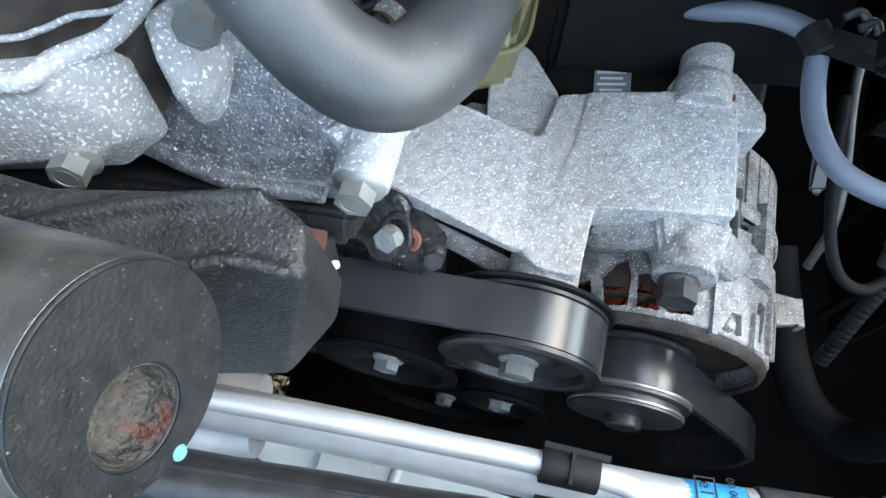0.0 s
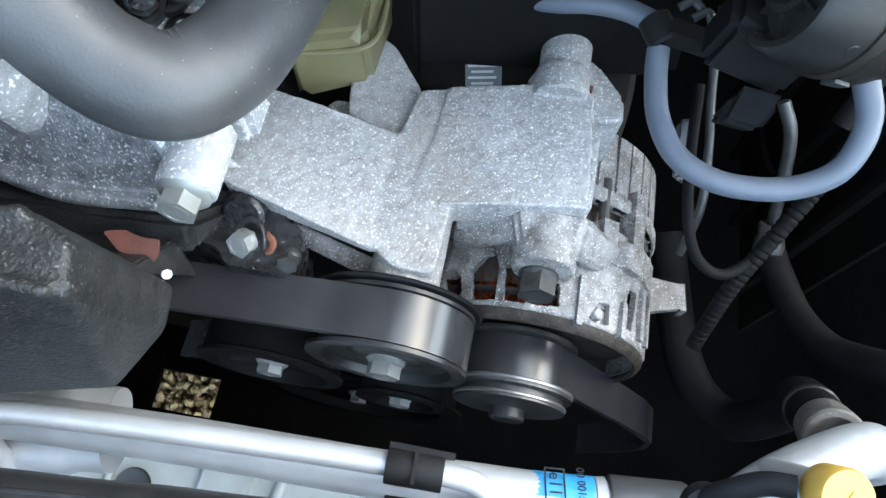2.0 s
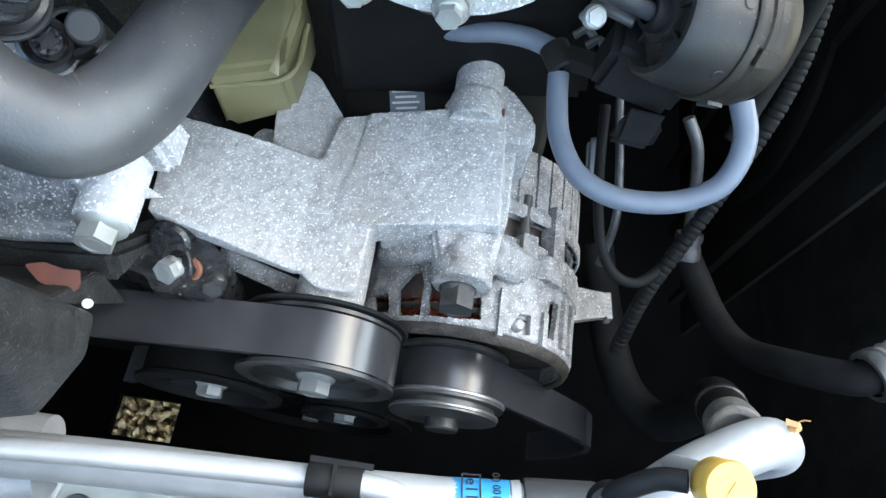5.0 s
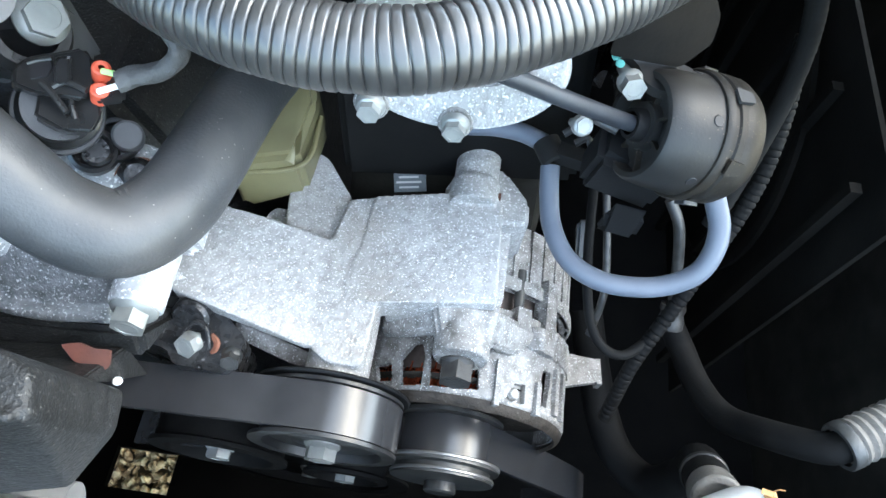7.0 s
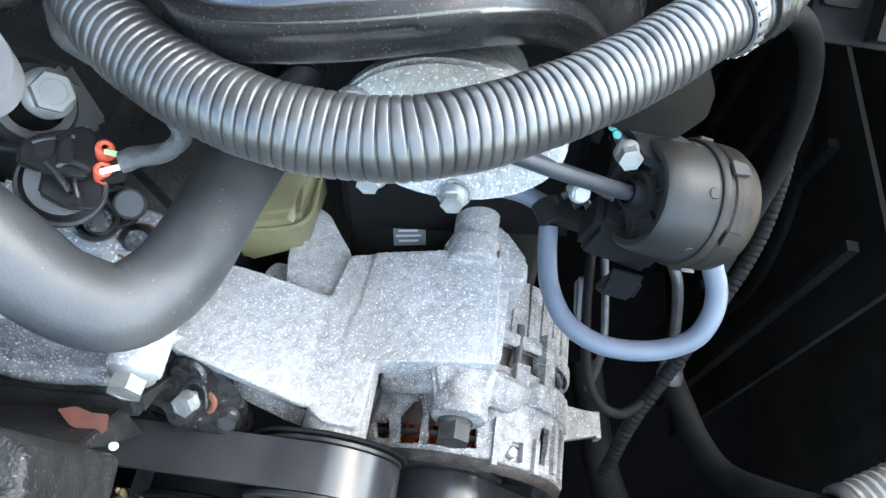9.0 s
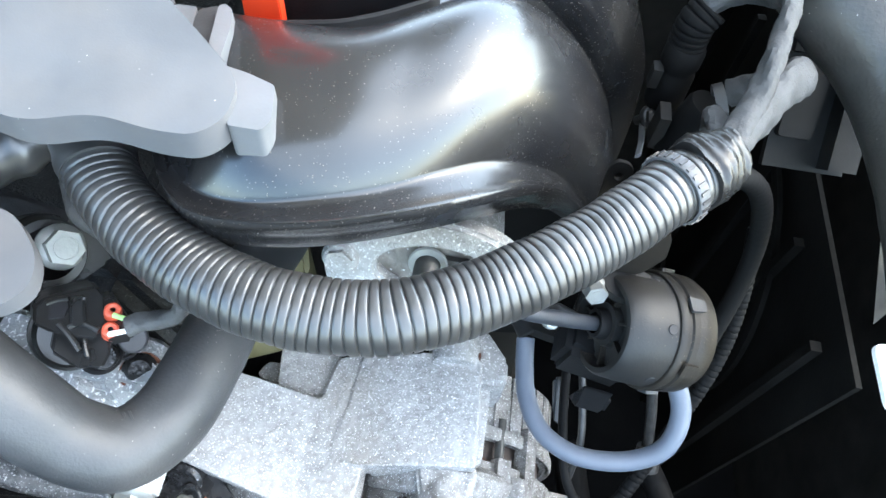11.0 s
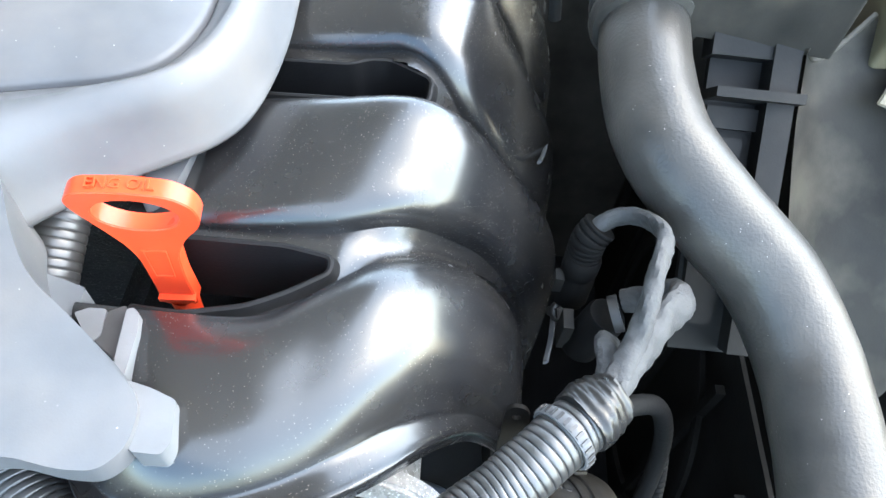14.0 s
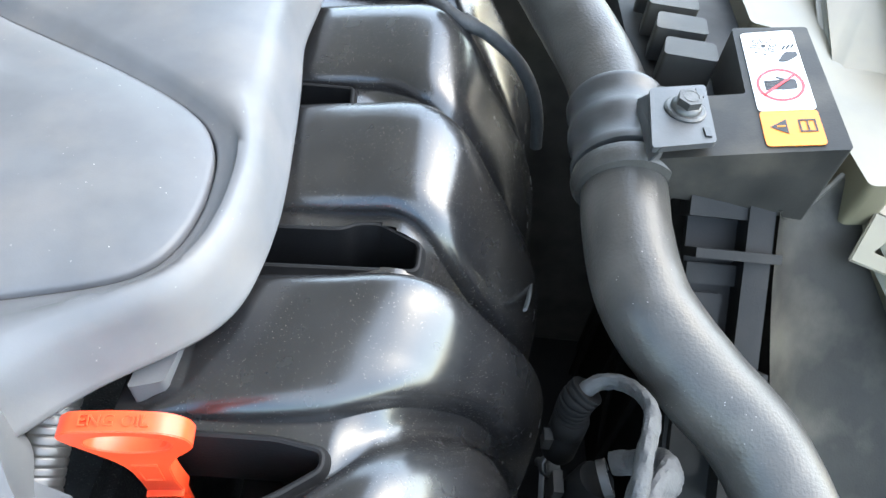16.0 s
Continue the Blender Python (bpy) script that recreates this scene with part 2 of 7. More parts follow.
M_CAST = mat("cast_aluminium", (0.23, 0.225, 0.219), (0.41, 0.405, 0.4), 0.7, 0.12, 260, 900, 0.8, ((0.66, 0.66, 0.66), 1050, 0.585, 0.36, 1), spec=0.28, dust=((0.3, 0.265, 0.225), 0.45), relief=0.5)
M_CAST_DULL = mat("cast_aluminium_aged", (0.105, 0.098, 0.091), (0.34, 0.332, 0.322), 0.66, 0.15, 190, 800, 0.9, ((0.6, 0.6, 0.6), 1150, 0.6, 0.34, 1), spec=0.28, dust=((0.11, 0.085, 0.065), 0.45), relief=0.6)
# Brown grime, darkened further to paint the shaded gap behind the pulley.
M_GRIME_SHADE = mat("grimy_shaded_cast", (0.01, 0.008, 0.0065), (0.05, 0.042, 0.035), 0.65, 0.0, 150, 700, 0.7, ((0.2, 0.19, 0.18), 620, 0.7, 0.4, 1), spec=0.25, relief=0.5)
M_CAST_DARK = mat("cast_aluminium_dark", (0.06, 0.05, 0.042), (0.26, 0.24, 0.22), 0.6, 0.35, 150, 700, 0.7, ((0.6, 0.6, 0.6), 620, 0.66, 0.4, 1), relief=0.5)
M_DARK_BROWN = mat("dark_brown_cast", (0.03, 0.025, 0.022), (0.1, 0.085, 0.072), 0.4, 0.0, 90, 700, 0.3)
M_COVER_CAST = mat("timing_cover_cast", (0.32, 0.323, 0.33), (0.46, 0.463, 0.47), 0.65, 0.1, 200, 800, 0.8, ((0.85, 0.85, 0.86), 700, 0.57, 0.3, 1), spec=0.3, relief=0.45)
M_OILY = mat("oily_cast", (0.10, 0.103, 0.108), (0.27, 0.273, 0.28), 0.36, 0.35, 240, 800, 0.7, ((0.85, 0.85, 0.86), 1000, 0.6, 0.2, 1), relief=0.25, big=35)
M_OILY_DARK = mat("oily_black_cast", (0.010, 0.010, 0.011), (0.045, 0.045, 0.047), 0.28, 0.3, 160, 500, 0.8, ((0.3, 0.3, 0.31), 420, 0.66, 0.25, 1))
M_STATOR = mat("stator_steel", (0.05, 0.035, 0.03), (0.13, 0.11, 0.1), 0.42, 0.5, 120, 900, 0.2, ((0.16, 0.06, 0.035), 45, 0.55, 0.7, 1))
M_FITTING = mat("fitting_alloy", (0.075, 0.068, 0.06), (0.15, 0.139, 0.124), 0.65, 0.1, 160, 600, 0.6, relief=0.4)
M_RAD = mat("radiator_hose_rubber", (0.024, 0.0233, 0.0222), (0.05, 0.0475, 0.044), 0.38, 0.0, 60, 700, 0.35, ((0.4, 0.38, 0.35), 1500, 0.995, 0.8), spec=0.45, dust=((0.12, 0.105, 0.09), 0.35))
M_BRIDGE = mat("bridge_plastic", (0.016, 0.0155, 0.0145), (0.03, 0.028, 0.025), 0.5, 0.0, 50, 1000, 0.1, spec=0.25, dust=((0.13, 0.11, 0.085), 0.4))
M_LAMP = mat("lamp_lens", (0.4, 0.46, 0.48), (0.46, 0.52, 0.54), 0.12, 0.0, 40, 900, 0.0)
M_BLACK_CAST = mat("black_cast_iron", (0.008, 0.0082, 0.0084), (0.024, 0.024, 0.0245), 0.52, 0.0, 140, 800, 0.9, ((0.1, 0.097, 0.092), 1100, 0.63, 0.45, 1), spec=0.4, relief=0.3)
M_BLACK_METAL = mat("black_painted_metal", (0.01, 0.01, 0.011), (0.03, 0.03, 0.03), 0.35, 0.0, 120, 800, 0.1)
M_STEEL = mat("zinc_steel", (0.25, 0.258, 0.248), (0.38, 0.388, 0.374), 0.42, 0.5, 120, 900, 0.1)
M_DARK_STEEL = mat("dark_steel", (0.04, 0.04, 0.04), (0.1, 0.1, 0.097), 0.42, 0.6, 160, 900, 0.2)
M_BOLT_DARK = mat("grimy_bolt_steel", (0.018, 0.0175, 0.017), (0.05, 0.048, 0.046), 0.5, 0.2, 160, 900, 0.3)
M_ELBOW = mat("matte_aluminium", (0.3, 0.305, 0.31), (0.4, 0.405, 0.41), 0.5, 0.35, 90, 900, 0.15, dust=((0.25, 0.22, 0.18), 0.3))
M_PIPE = mat("aluminium_pipe", (0.4, 0.405, 0.41), (0.54, 0.545, 0.55), 0.46, 0.45, 60, 1400, 0.08, rvar=0.1)
M_PULLEY_RIM = mat("worn_pulley_rim", (0.2, 0.2, 0.2), (0.34, 0.34, 0.34), 0.38, 0.8, 120, 900, 0.1)
M_BELT = mat("belt_rubber", (0.022, 0.022, 0.0235), (0.032, 0.032, 0.034), 0.24, 0.0, 60, 600, 0.04, rvar=0.04, spec=0.6)
M_RUBBER = mat("hose_rubber", (0.03, 0.032, 0.035), (0.052, 0.054, 0.058), 0.46, 0.0, 70, 900, 0.2, ((0.35, 0.33, 0.3), 1600, 0.985, 0.8), dust=((0.15, 0.14, 0.13), 0.3))
M_RUBBER_DARK = mat("dull_rubber", (0.006, 0.006, 0.0065), (0.011, 0.011, 0.0115), 0.6, 0.0, 90, 900, 0.2, spec=0.18)
M_LOOM = mat("conduit_plastic", (0.02, 0.0204, 0.0212), (0.04, 0.0398, 0.04), 0.38, 0.0, 120, 900, 0.06, spec=0.8, dust=((0.09, 0.083, 0.075), 0.4))
sheen = M_LOOM.node_tree.nodes["Principled BSDF"]
sheen.inputs["Coat Weight"].default_value, sheen.inputs["Coat Roughness"].default_value = 0.5, 0.3
M_MANIFOLD = mat("manifold_plastic", (0.009, 0.009, 0.0098), (0.015, 0.015, 0.016), 0.26, 0.0, 70, 1500, 0.03, ((0.2, 0.17, 0.13), 2400, 0.965, 0.9), rvar=0.05, spec=0.7, dust=((0.035, 0.031, 0.027), 0.4))
coat = M_MANIFOLD.node_tree.nodes["Principled BSDF"]
coat.inputs["Coat Weight"].default_value, coat.inputs["Coat Roughness"].default_value = 0.3, 0.2
M_COVER = mat("cover_plastic", (0.09, 0.092, 0.098), (0.116, 0.118, 0.125), 0.45, 0.0, 60, 1600, 0.05, ((0.5, 0.48, 0.45), 1500, 0.996, 0.8), rvar=0.04, spec=0.35, dust=((0.18, 0.16, 0.145), 0.4))
M_GREY_PLASTIC = mat("grey_plastic", (0.085, 0.087, 0.091), (0.12, 0.122, 0.127), 0.45, 0.0, 80, 1000, 0.1)
M_TAB = mat("pale_grey_plastic", (0.12, 0.123, 0.128), (0.16, 0.163, 0.168), 0.45, 0.0, 80, 1000, 0.08, spec=0.4)
M_BLACK_PLASTIC = mat("black_plastic", (0.03, 0.03, 0.0315), (0.058, 0.058, 0.06), 0.38, 0.0, 90, 1000, 0.12, dust=((0.1, 0.09, 0.08), 0.3), spec=0.6)
# Kept near-black: shade around the deep shroud panel is part of this colour.
M_SHROUD = mat("shroud_plastic", (0.005, 0.0051, 0.0052), (0.0105, 0.0105, 0.0106), 0.62, 0.0, 70, 1000, 0.1, spec=0.22, dust=((0.06, 0.053, 0.046), 0.3))
M_SEAL = mat("orange_rubber", (0.42, 0.06, 0.03), (0.5, 0.08, 0.04), 0.5, 0.0, 60, 900, 0.04)
M_PLATE = mat("grimy_steel_plate", (0.005, 0.0044, 0.0038), (0.014, 0.012, 0.0102), 0.72, 0.0, 90, 700, 0.2, spec=0.12, dust=((0.04, 0.03, 0.02), 0.4))
M_DUSTY = mat("dusty_black_plastic", (0.007, 0.0066, 0.0062), (0.02, 0.018, 0.0155), 0.5, 0.0, 140, 900, 0.2, ((0.16, 0.125, 0.09), 1500, 0.95, 0.9), spec=0.35, dust=((0.06, 0.045, 0.03), 0.4))
M_CAN = mat("satin_can_plastic", (0.012, 0.0122, 0.0126), (0.024, 0.0235, 0.023), 0.46, 0.0, 120, 900, 0.1, ((0.2, 0.16, 0.12), 1300, 0.95, 0.9), spec=0.35, dust=((0.05, 0.04, 0.03), 0.4))
M_PLUG = mat("glossy_black_plastic", (0.008, 0.0082, 0.0085), (0.02, 0.02, 0.0205), 0.3, 0.0, 120, 900, 0.1, dust=((0.05, 0.045, 0.04), 0.3))
M_DUCT = mat("duct_plastic", (0.017, 0.0158, 0.0138), (0.042, 0.0388, 0.033), 0.58, 0.0, 40, 900, 0.12, spec=0.4, dust=((0.2, 0.18, 0.14), 0.45))
M_VAC = mat("vacuum_hose", (0.1, 0.115, 0.145), (0.13, 0.147, 0.18), 0.45, 0.0, 80, 1000, 0.05)
M_TAPE = mat("cloth_tape", (0.03, 0.0303, 0.0312), (0.058, 0.0583, 0.0592), 0.68, 0.0, 140, 700, 0.6, relief=0.4)
M_ROD = mat("rod_plastic", (0.016, 0.0185, 0.024), (0.03, 0.034, 0.042), 0.45, 0.0, 90, 900, 0.1, dust=((0.06, 0.05, 0.04), 0.3))
M_CLAMP = mat("clamp_metal", (0.038, 0.0388, 0.04), (0.068, 0.0688, 0.071), 0.44, 0.3, 80, 1000, 0.1)
M_ORANGE = mat("orange_plastic", (0.86, 0.06, 0.018), (0.93, 0.076, 0.024), 0.32, 0.0, 60, 900, 0.04)
M_WHITE = mat("white_enamel", (0.75, 0.76, 0.76), (0.84, 0.84, 0.84), 0.4, 0.0, 90, 900, 0.05)
M_YELLOW = mat("yellow_plastic", (0.55, 0.33, 0.06), (0.64, 0.39, 0.08), 0.4, 0.0, 90, 900, 0.05)
M_BLUE = mat("blue_label", (0.04, 0.26, 0.55), (0.05, 0.3, 0.6), 0.35, 0.0, 60, 900, 0.02)
M_INK = mat("black_ink", (0.012, 0.012, 0.014), (0.02, 0.02, 0.022), 0.5, 0.0, 60, 900, 0.0)
M_RED = mat("red_ink", (0.6, 0.03, 0.04), (0.66, 0.04, 0.05), 0.45, 0.0, 60, 900, 0.0)
M_SIGN_ORANGE = mat("sign_orange", (0.72, 0.2, 0.01), (0.78, 0.23, 0.015), 0.4, 0.0, 60, 900, 0.0)
M_LABEL = mat("printed_label", (0.16, 0.19, 0.21), (0.24, 0.27, 0.29), 0.5, 0.0, 200, 900, 0.0)
M_COPPER = mat("copper_wire", (0.2, 0.035, 0.015), (0.4, 0.1, 0.045), 0.3, 0.9, 200, 900, 0.1)
M_OLIVE = mat("olive_plastic", (0.14, 0.122, 0.058), (0.2, 0.178, 0.092), 0.45, 0.0, 60, 900, 0.05, dust=((0.1, 0.09, 0.05), 0.5))
M_RUST = mat("rust", (0.09, 0.035, 0.022), (0.24, 0.09, 0.05), 0.75, 0.0, 200, 700, 0.6)
M_RUST_RED = mat("rust_red_primer", (0.08, 0.024, 0.017), (0.16, 0.048, 0.033), 0.7, 0.0, 120, 700, 0.3, dust=((0.05, 0.035, 0.03), 0.6))
M_CORE = mat("corroded_steel", (0.008, 0.007, 0.0062), (0.062, 0.055, 0.046), 0.7, 0.0, 420, 900, 1.0, ((0.085, 0.022, 0.014), 75, 0.55, 0.8, 1), spec=0.4, relief=0.9)
M_BEIGE = mat("beige_paint", (0.085, 0.075, 0.048), (0.125, 0.111, 0.072), 0.4, 0.0, 40, 900, 0.04, dust=((0.12, 0.09, 0.06), 0.4))
M_FRAME = mat("frame_paint", (0.24, 0.265, 0.258), (0.32, 0.345, 0.337), 0.35, 0.0, 50, 900, 0.06, dust=((0.12, 0.1, 0.08), 0.6))
M_BAY = mat("bay_paint", (0.014, 0.0132, 0.0115), (0.03, 0.0282, 0.024), 0.8, 0.0, 40, 500, 0.3, spec=0.08)
M_FAN = mat("dusty_fan_plastic", (0.007, 0.0064, 0.0056), (0.015, 0.0138, 0.012), 0.85, 0.0, 40, 500, 0.3, spec=0.06)
# Near-black tray colour paints the shade that the open bay lets through.
M_TRAY = mat("shaded_tray_plastic", (0.0025, 0.0025, 0.0027), (0.006, 0.0058, 0.0055), 0.85, 0.0, 40, 500, 0.3, spec=0.06)
# Rubber darkened: the deep shade low in the bay is put into the colour.
M_RUBBER_LOW = mat("shaded_rubber", (0.004, 0.004, 0.0042), (0.009, 0.0088, 0.0085), 0.7, 0.0, 90, 900, 0.2, spec=0.1)
M_GROUND = mat("gravel_ground", (0.09, 0.075, 0.05), (0.24, 0.19, 0.13), 0.9, 0.0, 60, 240, 0.8)
M_STONE = mat("gravel_stone", (0.26, 0.165, 0.08), (0.85, 0.62, 0.36), 0.8, 0.0, 70, 300, 0.4, big=60)
M_LEAF = mat("dry_leaf", (0.35, 0.16, 0.05), (0.5, 0.3, 0.13), 0.7, 0.0, 120, 600, 0.3)
M_TEAL = mat("teal_paint", (0.08, 0.3, 0.27), (0.13, 0.42, 0.38), 0.5, 0.0, 90, 900, 0.05)
M_WIRE_GREEN = mat("wire_green", (0.35, 0.6, 0.2), (0.4, 0.65, 0.25), 0.45, 0.0, 90, 900, 0.05)
M_CLEAN_BLUE = mat("blue_clip", (0.03, 0.14, 0.42), (0.04, 0.18, 0.5), 0.4, 0.0, 90, 900, 0.05)
M_HOOD = mat("hood_underside", (0.28, 0.28, 0.276), (0.35, 0.35, 0.343), 0.55, 0.0, 20, 300, 0.2)

M_SLEEVE = mat("worn_sleeve_steel", (0.03, 0.028, 0.026), (0.15, 0.142, 0.13), 0.34, 0.5, 60, 800, 0.2, ((0.2, 0.19, 0.17), 900, 0.66, 0.4, 1), big=30)
M_FACE_RUBBER = mat("face_rubber", (0.006, 0.0064, 0.0068), (0.015, 0.0155, 0.016), 0.5, 0.0, 220, 900, 0.4, ((0.11, 0.105, 0.1), 1100, 0.68, 0.7, 1), spec=0.3)


# ---- setting ----
def slab(name, size, centre, material, label, category, bevel=0.002):
    return solo(name, box(size, Matrix.Translation(centre), bevel), material, label, category, kind="structure")


ground_bm = bmesh.new()
bmesh.ops.create_grid(ground_bm, x_segments=40, y_segments=40, size=60)
solo("ground", ground_bm, M_GROUND, "brown gravel ground under the car", "ground", kind="structure")
slab("wall_firewall", (0.04, 1.5, 0.85), (-0.62, 0.6, 0.575), M_BAY, "dark painted firewall closing the engine bay", "wall")
slab("wall_far_fender", (1.3, 0.04, 0.77), (-0.1, 1.25, 0.535), M_BAY, "dark painted inner fender across the bay", "wall")
slab("wall_near_fender", (1.0, 0.03, 0.36), (-0.1, -0.075, 0.3), M_BAY, "dark painted inner fender below the side rail", "wall")
# Outer fender is unseen; added to keep bright ground out of reflections.
slab("wall_outer_fender", (2.2, 0.05, 0.50), (-0.2, -0.34, 0.49), M_BAY, "unseen dark fender wall added to block ground light", "fender")
slab("wall_front", (0.03, 1.4, 0.53), (0.44, 0.6, 0.405), M_BAY, "dark radiator face closing the bay", "wall")
# undertray, with an opening through which the gravel is seen
tray = bmesh.new()
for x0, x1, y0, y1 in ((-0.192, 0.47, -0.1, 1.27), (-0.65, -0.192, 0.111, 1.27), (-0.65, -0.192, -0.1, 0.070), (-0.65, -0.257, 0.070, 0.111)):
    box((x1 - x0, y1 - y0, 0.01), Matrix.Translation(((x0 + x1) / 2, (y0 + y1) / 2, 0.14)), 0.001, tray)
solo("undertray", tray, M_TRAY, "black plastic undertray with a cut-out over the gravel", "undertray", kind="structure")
# Added wall, no known part: keeps sky light off the far undertray.
solo("wall_light_block", box((1.12, 0.02, 0.58), Matrix.Translation((-0.14, 0.74, 0.44)), 0.004), M_BAY, "plain dark wall added beyond the engine to block sky light", "wall", kind="structure")
hood = box((1.25, 1.5, 0.03), pose(-0.33, 0.62, 1.38, 0, -43, 0), 0.01)
solo("wall_hood", hood, M_HOOD, "raised hood panel with a pale painted underside", "hood", kind="structure")

# loose stones under the opening
stones = bmesh.new()
rng = random.Random(3)
for k in range(2600):
    x, y = rng.uniform(-0.34, -0.10), rng.uniform(0.0, 0.24)
    r = rng.choice((0.002, 0.003, 0.003, 0.004, 0.005, 0.007))
    tmp = bmesh.new()
    bmesh.ops.create_icosphere(tmp, subdivisions=1, radius=r)
    for v in tmp.verts:
        v.co *= rng.uniform(0.75, 1.2)
    bmesh.ops.transform(tmp, matrix=Matrix.Translation((x, y, r * 0.5)) @ Euler((rng.random() * 3, rng.random() * 3, rng.random() * 3)).to_matrix().to_4x4() @ Matrix.Diagonal((1.2, 0.9, 0.6, 1)), verts=tmp.verts)
    join(stones, tmp)
solo("gravel", stones, M_STONE, "loose brown gravel stones on the ground", "gravel", kind="stuff", angle=20)

# side rail of the body
rail = thing("side_rail", (-0.1, 0.0, 0.47), "pale green-grey painted side rail with a drain hole", "rail", kind="structure")
part("rail_body", prism(rounded([(-0.5, -0.05), (0.06, -0.05), (0.055, 0.022), (-0.02, 0.025), (-0.5, 0.030)], 0.006), 0.44, 0.505, 0.004), M_FRAME, rail)
part("drain_hole", lathe([(0, 0.0008), (0.0065, 0.0008), (0.0085, 0.0016), (0.0092, 0.0)], (-0.099, 0.003, 0.505), (0, 0, 1), 28), M_INK, rail, "dark round hole")
part("rib_pressing", prism(rounded([(-0.069, -0.045), (-0.058, -0.045), (-0.040, 0.024), (-0.066, 0.024)], 0.004), 0.504, 0.5105, 0.003), M_FRAME, rail)
part("fold", tube([(-0.114, -0.045, 0.505), (-0.112, 0.0, 0.5055), (-0.109, 0.027, 0.505)], 0.0022, 10, 16), M_FRAME, rail)
part("fold", tube([(-0.034, -0.045, 0.505), (-0.031, 0.0, 0.5055), (-0.028, 0.024, 0.505)], 0.0030, 10, 16), M_FRAME, rail)
side_hose = thing("side_hose", (-0.1, -0.005, 0.622), "glossy black hose running along the side rail", "hose")
part("hose_body", tube([(-0.30, -0.024, 0.632), (-0.20, -0.0145, 0.632), (-0.12, -0.0075, 0.632), (-0.073, -0.0035, 0.632), (-0.041, -0.0008, 0.632), (-0.017, 0.0011, 0.631), (0.017, 0.0040, 0.630), (0.055, 0.006, 0.627), (0.075, 0.001, 0.615), (0.08, -0.02, 0.59)], 0.0095, 22, 90, lambda q, l, a: 1 + 0.015 * math.sin(q * 130 + 2 * a)), M_BLACK_METAL, side_hose)
part("mould_seam", tube([(-0.30, -0.020, 0.6405), (-0.12, -0.0040, 0.6405), (-0.041, 0.0030, 0.6405), (0.017, 0.0078, 0.6385)], 0.0007, 6, 40), M_BLACK_METAL, side_hose)


# ---- alternator and its bracket ----
alt_c = (0.072, 0.5235)
bracket = thing("alternator_bracket", (0.01, 0.15, 0.59), "rough cast aluminium alternator bracket, oxidised and speckled", "engine bracket")


def cast_top(x, y):
    return float(np.interp(x, [-0.06, -0.03, 0.0, 0.02, 0.04, 0.08], [0.0055, 0.002, -0.0035, -0.0035, -0.001, 0.0015]))


casting = prism(rounded([(-0.060, 0.163), (-0.057, 0.1225), (-0.036, 0.1195), (0.002, 0.1120), (0.006, 0.1035), (0.014, 0.0985), (0.0290, 0.0985), (0.0305, 0.1285), (0.055, 0.1315), (0.083, 0.134), (0.0805, 0.187), (0.063, 0.190), (0.008, 0.1795), (0.004, 0.1565), (-0.028, 0.1605)], 0.003), 0.598, 0.6165, 0.0018, top=cast_top)
prism(rounded([(-0.060, 0.163), (-0.057, 0.1175), (-0.036, 0.113), (0.004, 0.1040), (0.012, 0.112), (0.010, 0.148), (0.004, 0.1560), (-0.028, 0.1602)], 0.002), 0.6085, 0.6168, 0.0012, bm=casting, top=cast_top)
prism(rounded([(-0.019, 0.157), (0.006, 0.153), (0.010, 0.180), (0.000, 0.193), (-0.008, 0.204), (-0.018, 0.207), (-0.024, 0.198), (-0.022, 0.175)], 0.006), 0.592, 0.6085, 0.002, bm=casting)
prism(rounded([(-0.034, 0.168), (-0.018, 0.160), (-0.018, 0.176), (-0.030, 0.176)], 0.003), 0.585, 0.600, 0.002, bm=casting)
prism(rounded([(0.0115, 0.1282), (0.029, 0.1272), (0.055, 0.1308), (0.0825, 0.1335), (0.0800, 0.1862), (0.063, 0.1892), (0.020, 0.182), (0.0185, 0.156)], 0.0015), 0.600, 0.6165, 0.0008, bm=casting, top=lambda x, y: cast_top(x, y) + 0.0026 * min(1.0, max(0.0, (x - 0.011) / 0.012)))
lathe([(0.0, 0), (0.0145, 0), (0.0145, 0.034), (0, 0.034)], (0.0170, 0.129, 0.5955), (0, -1, 0), 36, casting)
lathe([(0.0, 0), (0.0095, 0), (0.0108, 0.0012), (0.0108, 0.016), (0.0120, 0.018), (0.0120, 0.03), (0, 0.03)], (0.0665, 0.2135, 0.6175), (0.0, -1, -0.08), 36, casting)
prism(rounded([(0.0795, 0.137), (0.0865, 0.140), (0.0870, 0.192), (0.078, 0.195)], 0.003), 0.565, 0.607, 0.003, bm=casting)
fuse(part("casting", casting, M_CAST, bracket), 0.0007, 2)
part("arm_rib", hull([(-0.034, 0.1165, 0.600), (0.006, 0.1060, 0.598), (-0.032, 0.1085, 0.595), (0.002, 0.0990, 0.593), (-0.030, 0.1130, 0.586), (0.004, 0.1040, 0.586)], 0.0012), M_CAST_DULL, bracket, "thin lower rib")
part("block_rib", prism(rounded([(0.033, 0.1290), (0.056, 0.1310), (0.056, 0.1400), (0.033, 0.1400)], 0.002), 0.590, 0.604, 0.0015), M_CAST, bracket)

alternator = thing("alternator", (0.072, 0.15, 0.46), "aged cast aluminium alternator with copper windings behind slots", "alternator")
ax, az = alt_c


part("stator", lathe([(0.0, 0), (0.055, 0), (0.055, 0.062), (0, 0.062)], (ax, 0.176, az), (0, -1, 0), 60), M_STATOR, alternator, "dark laminated stator core with rust")
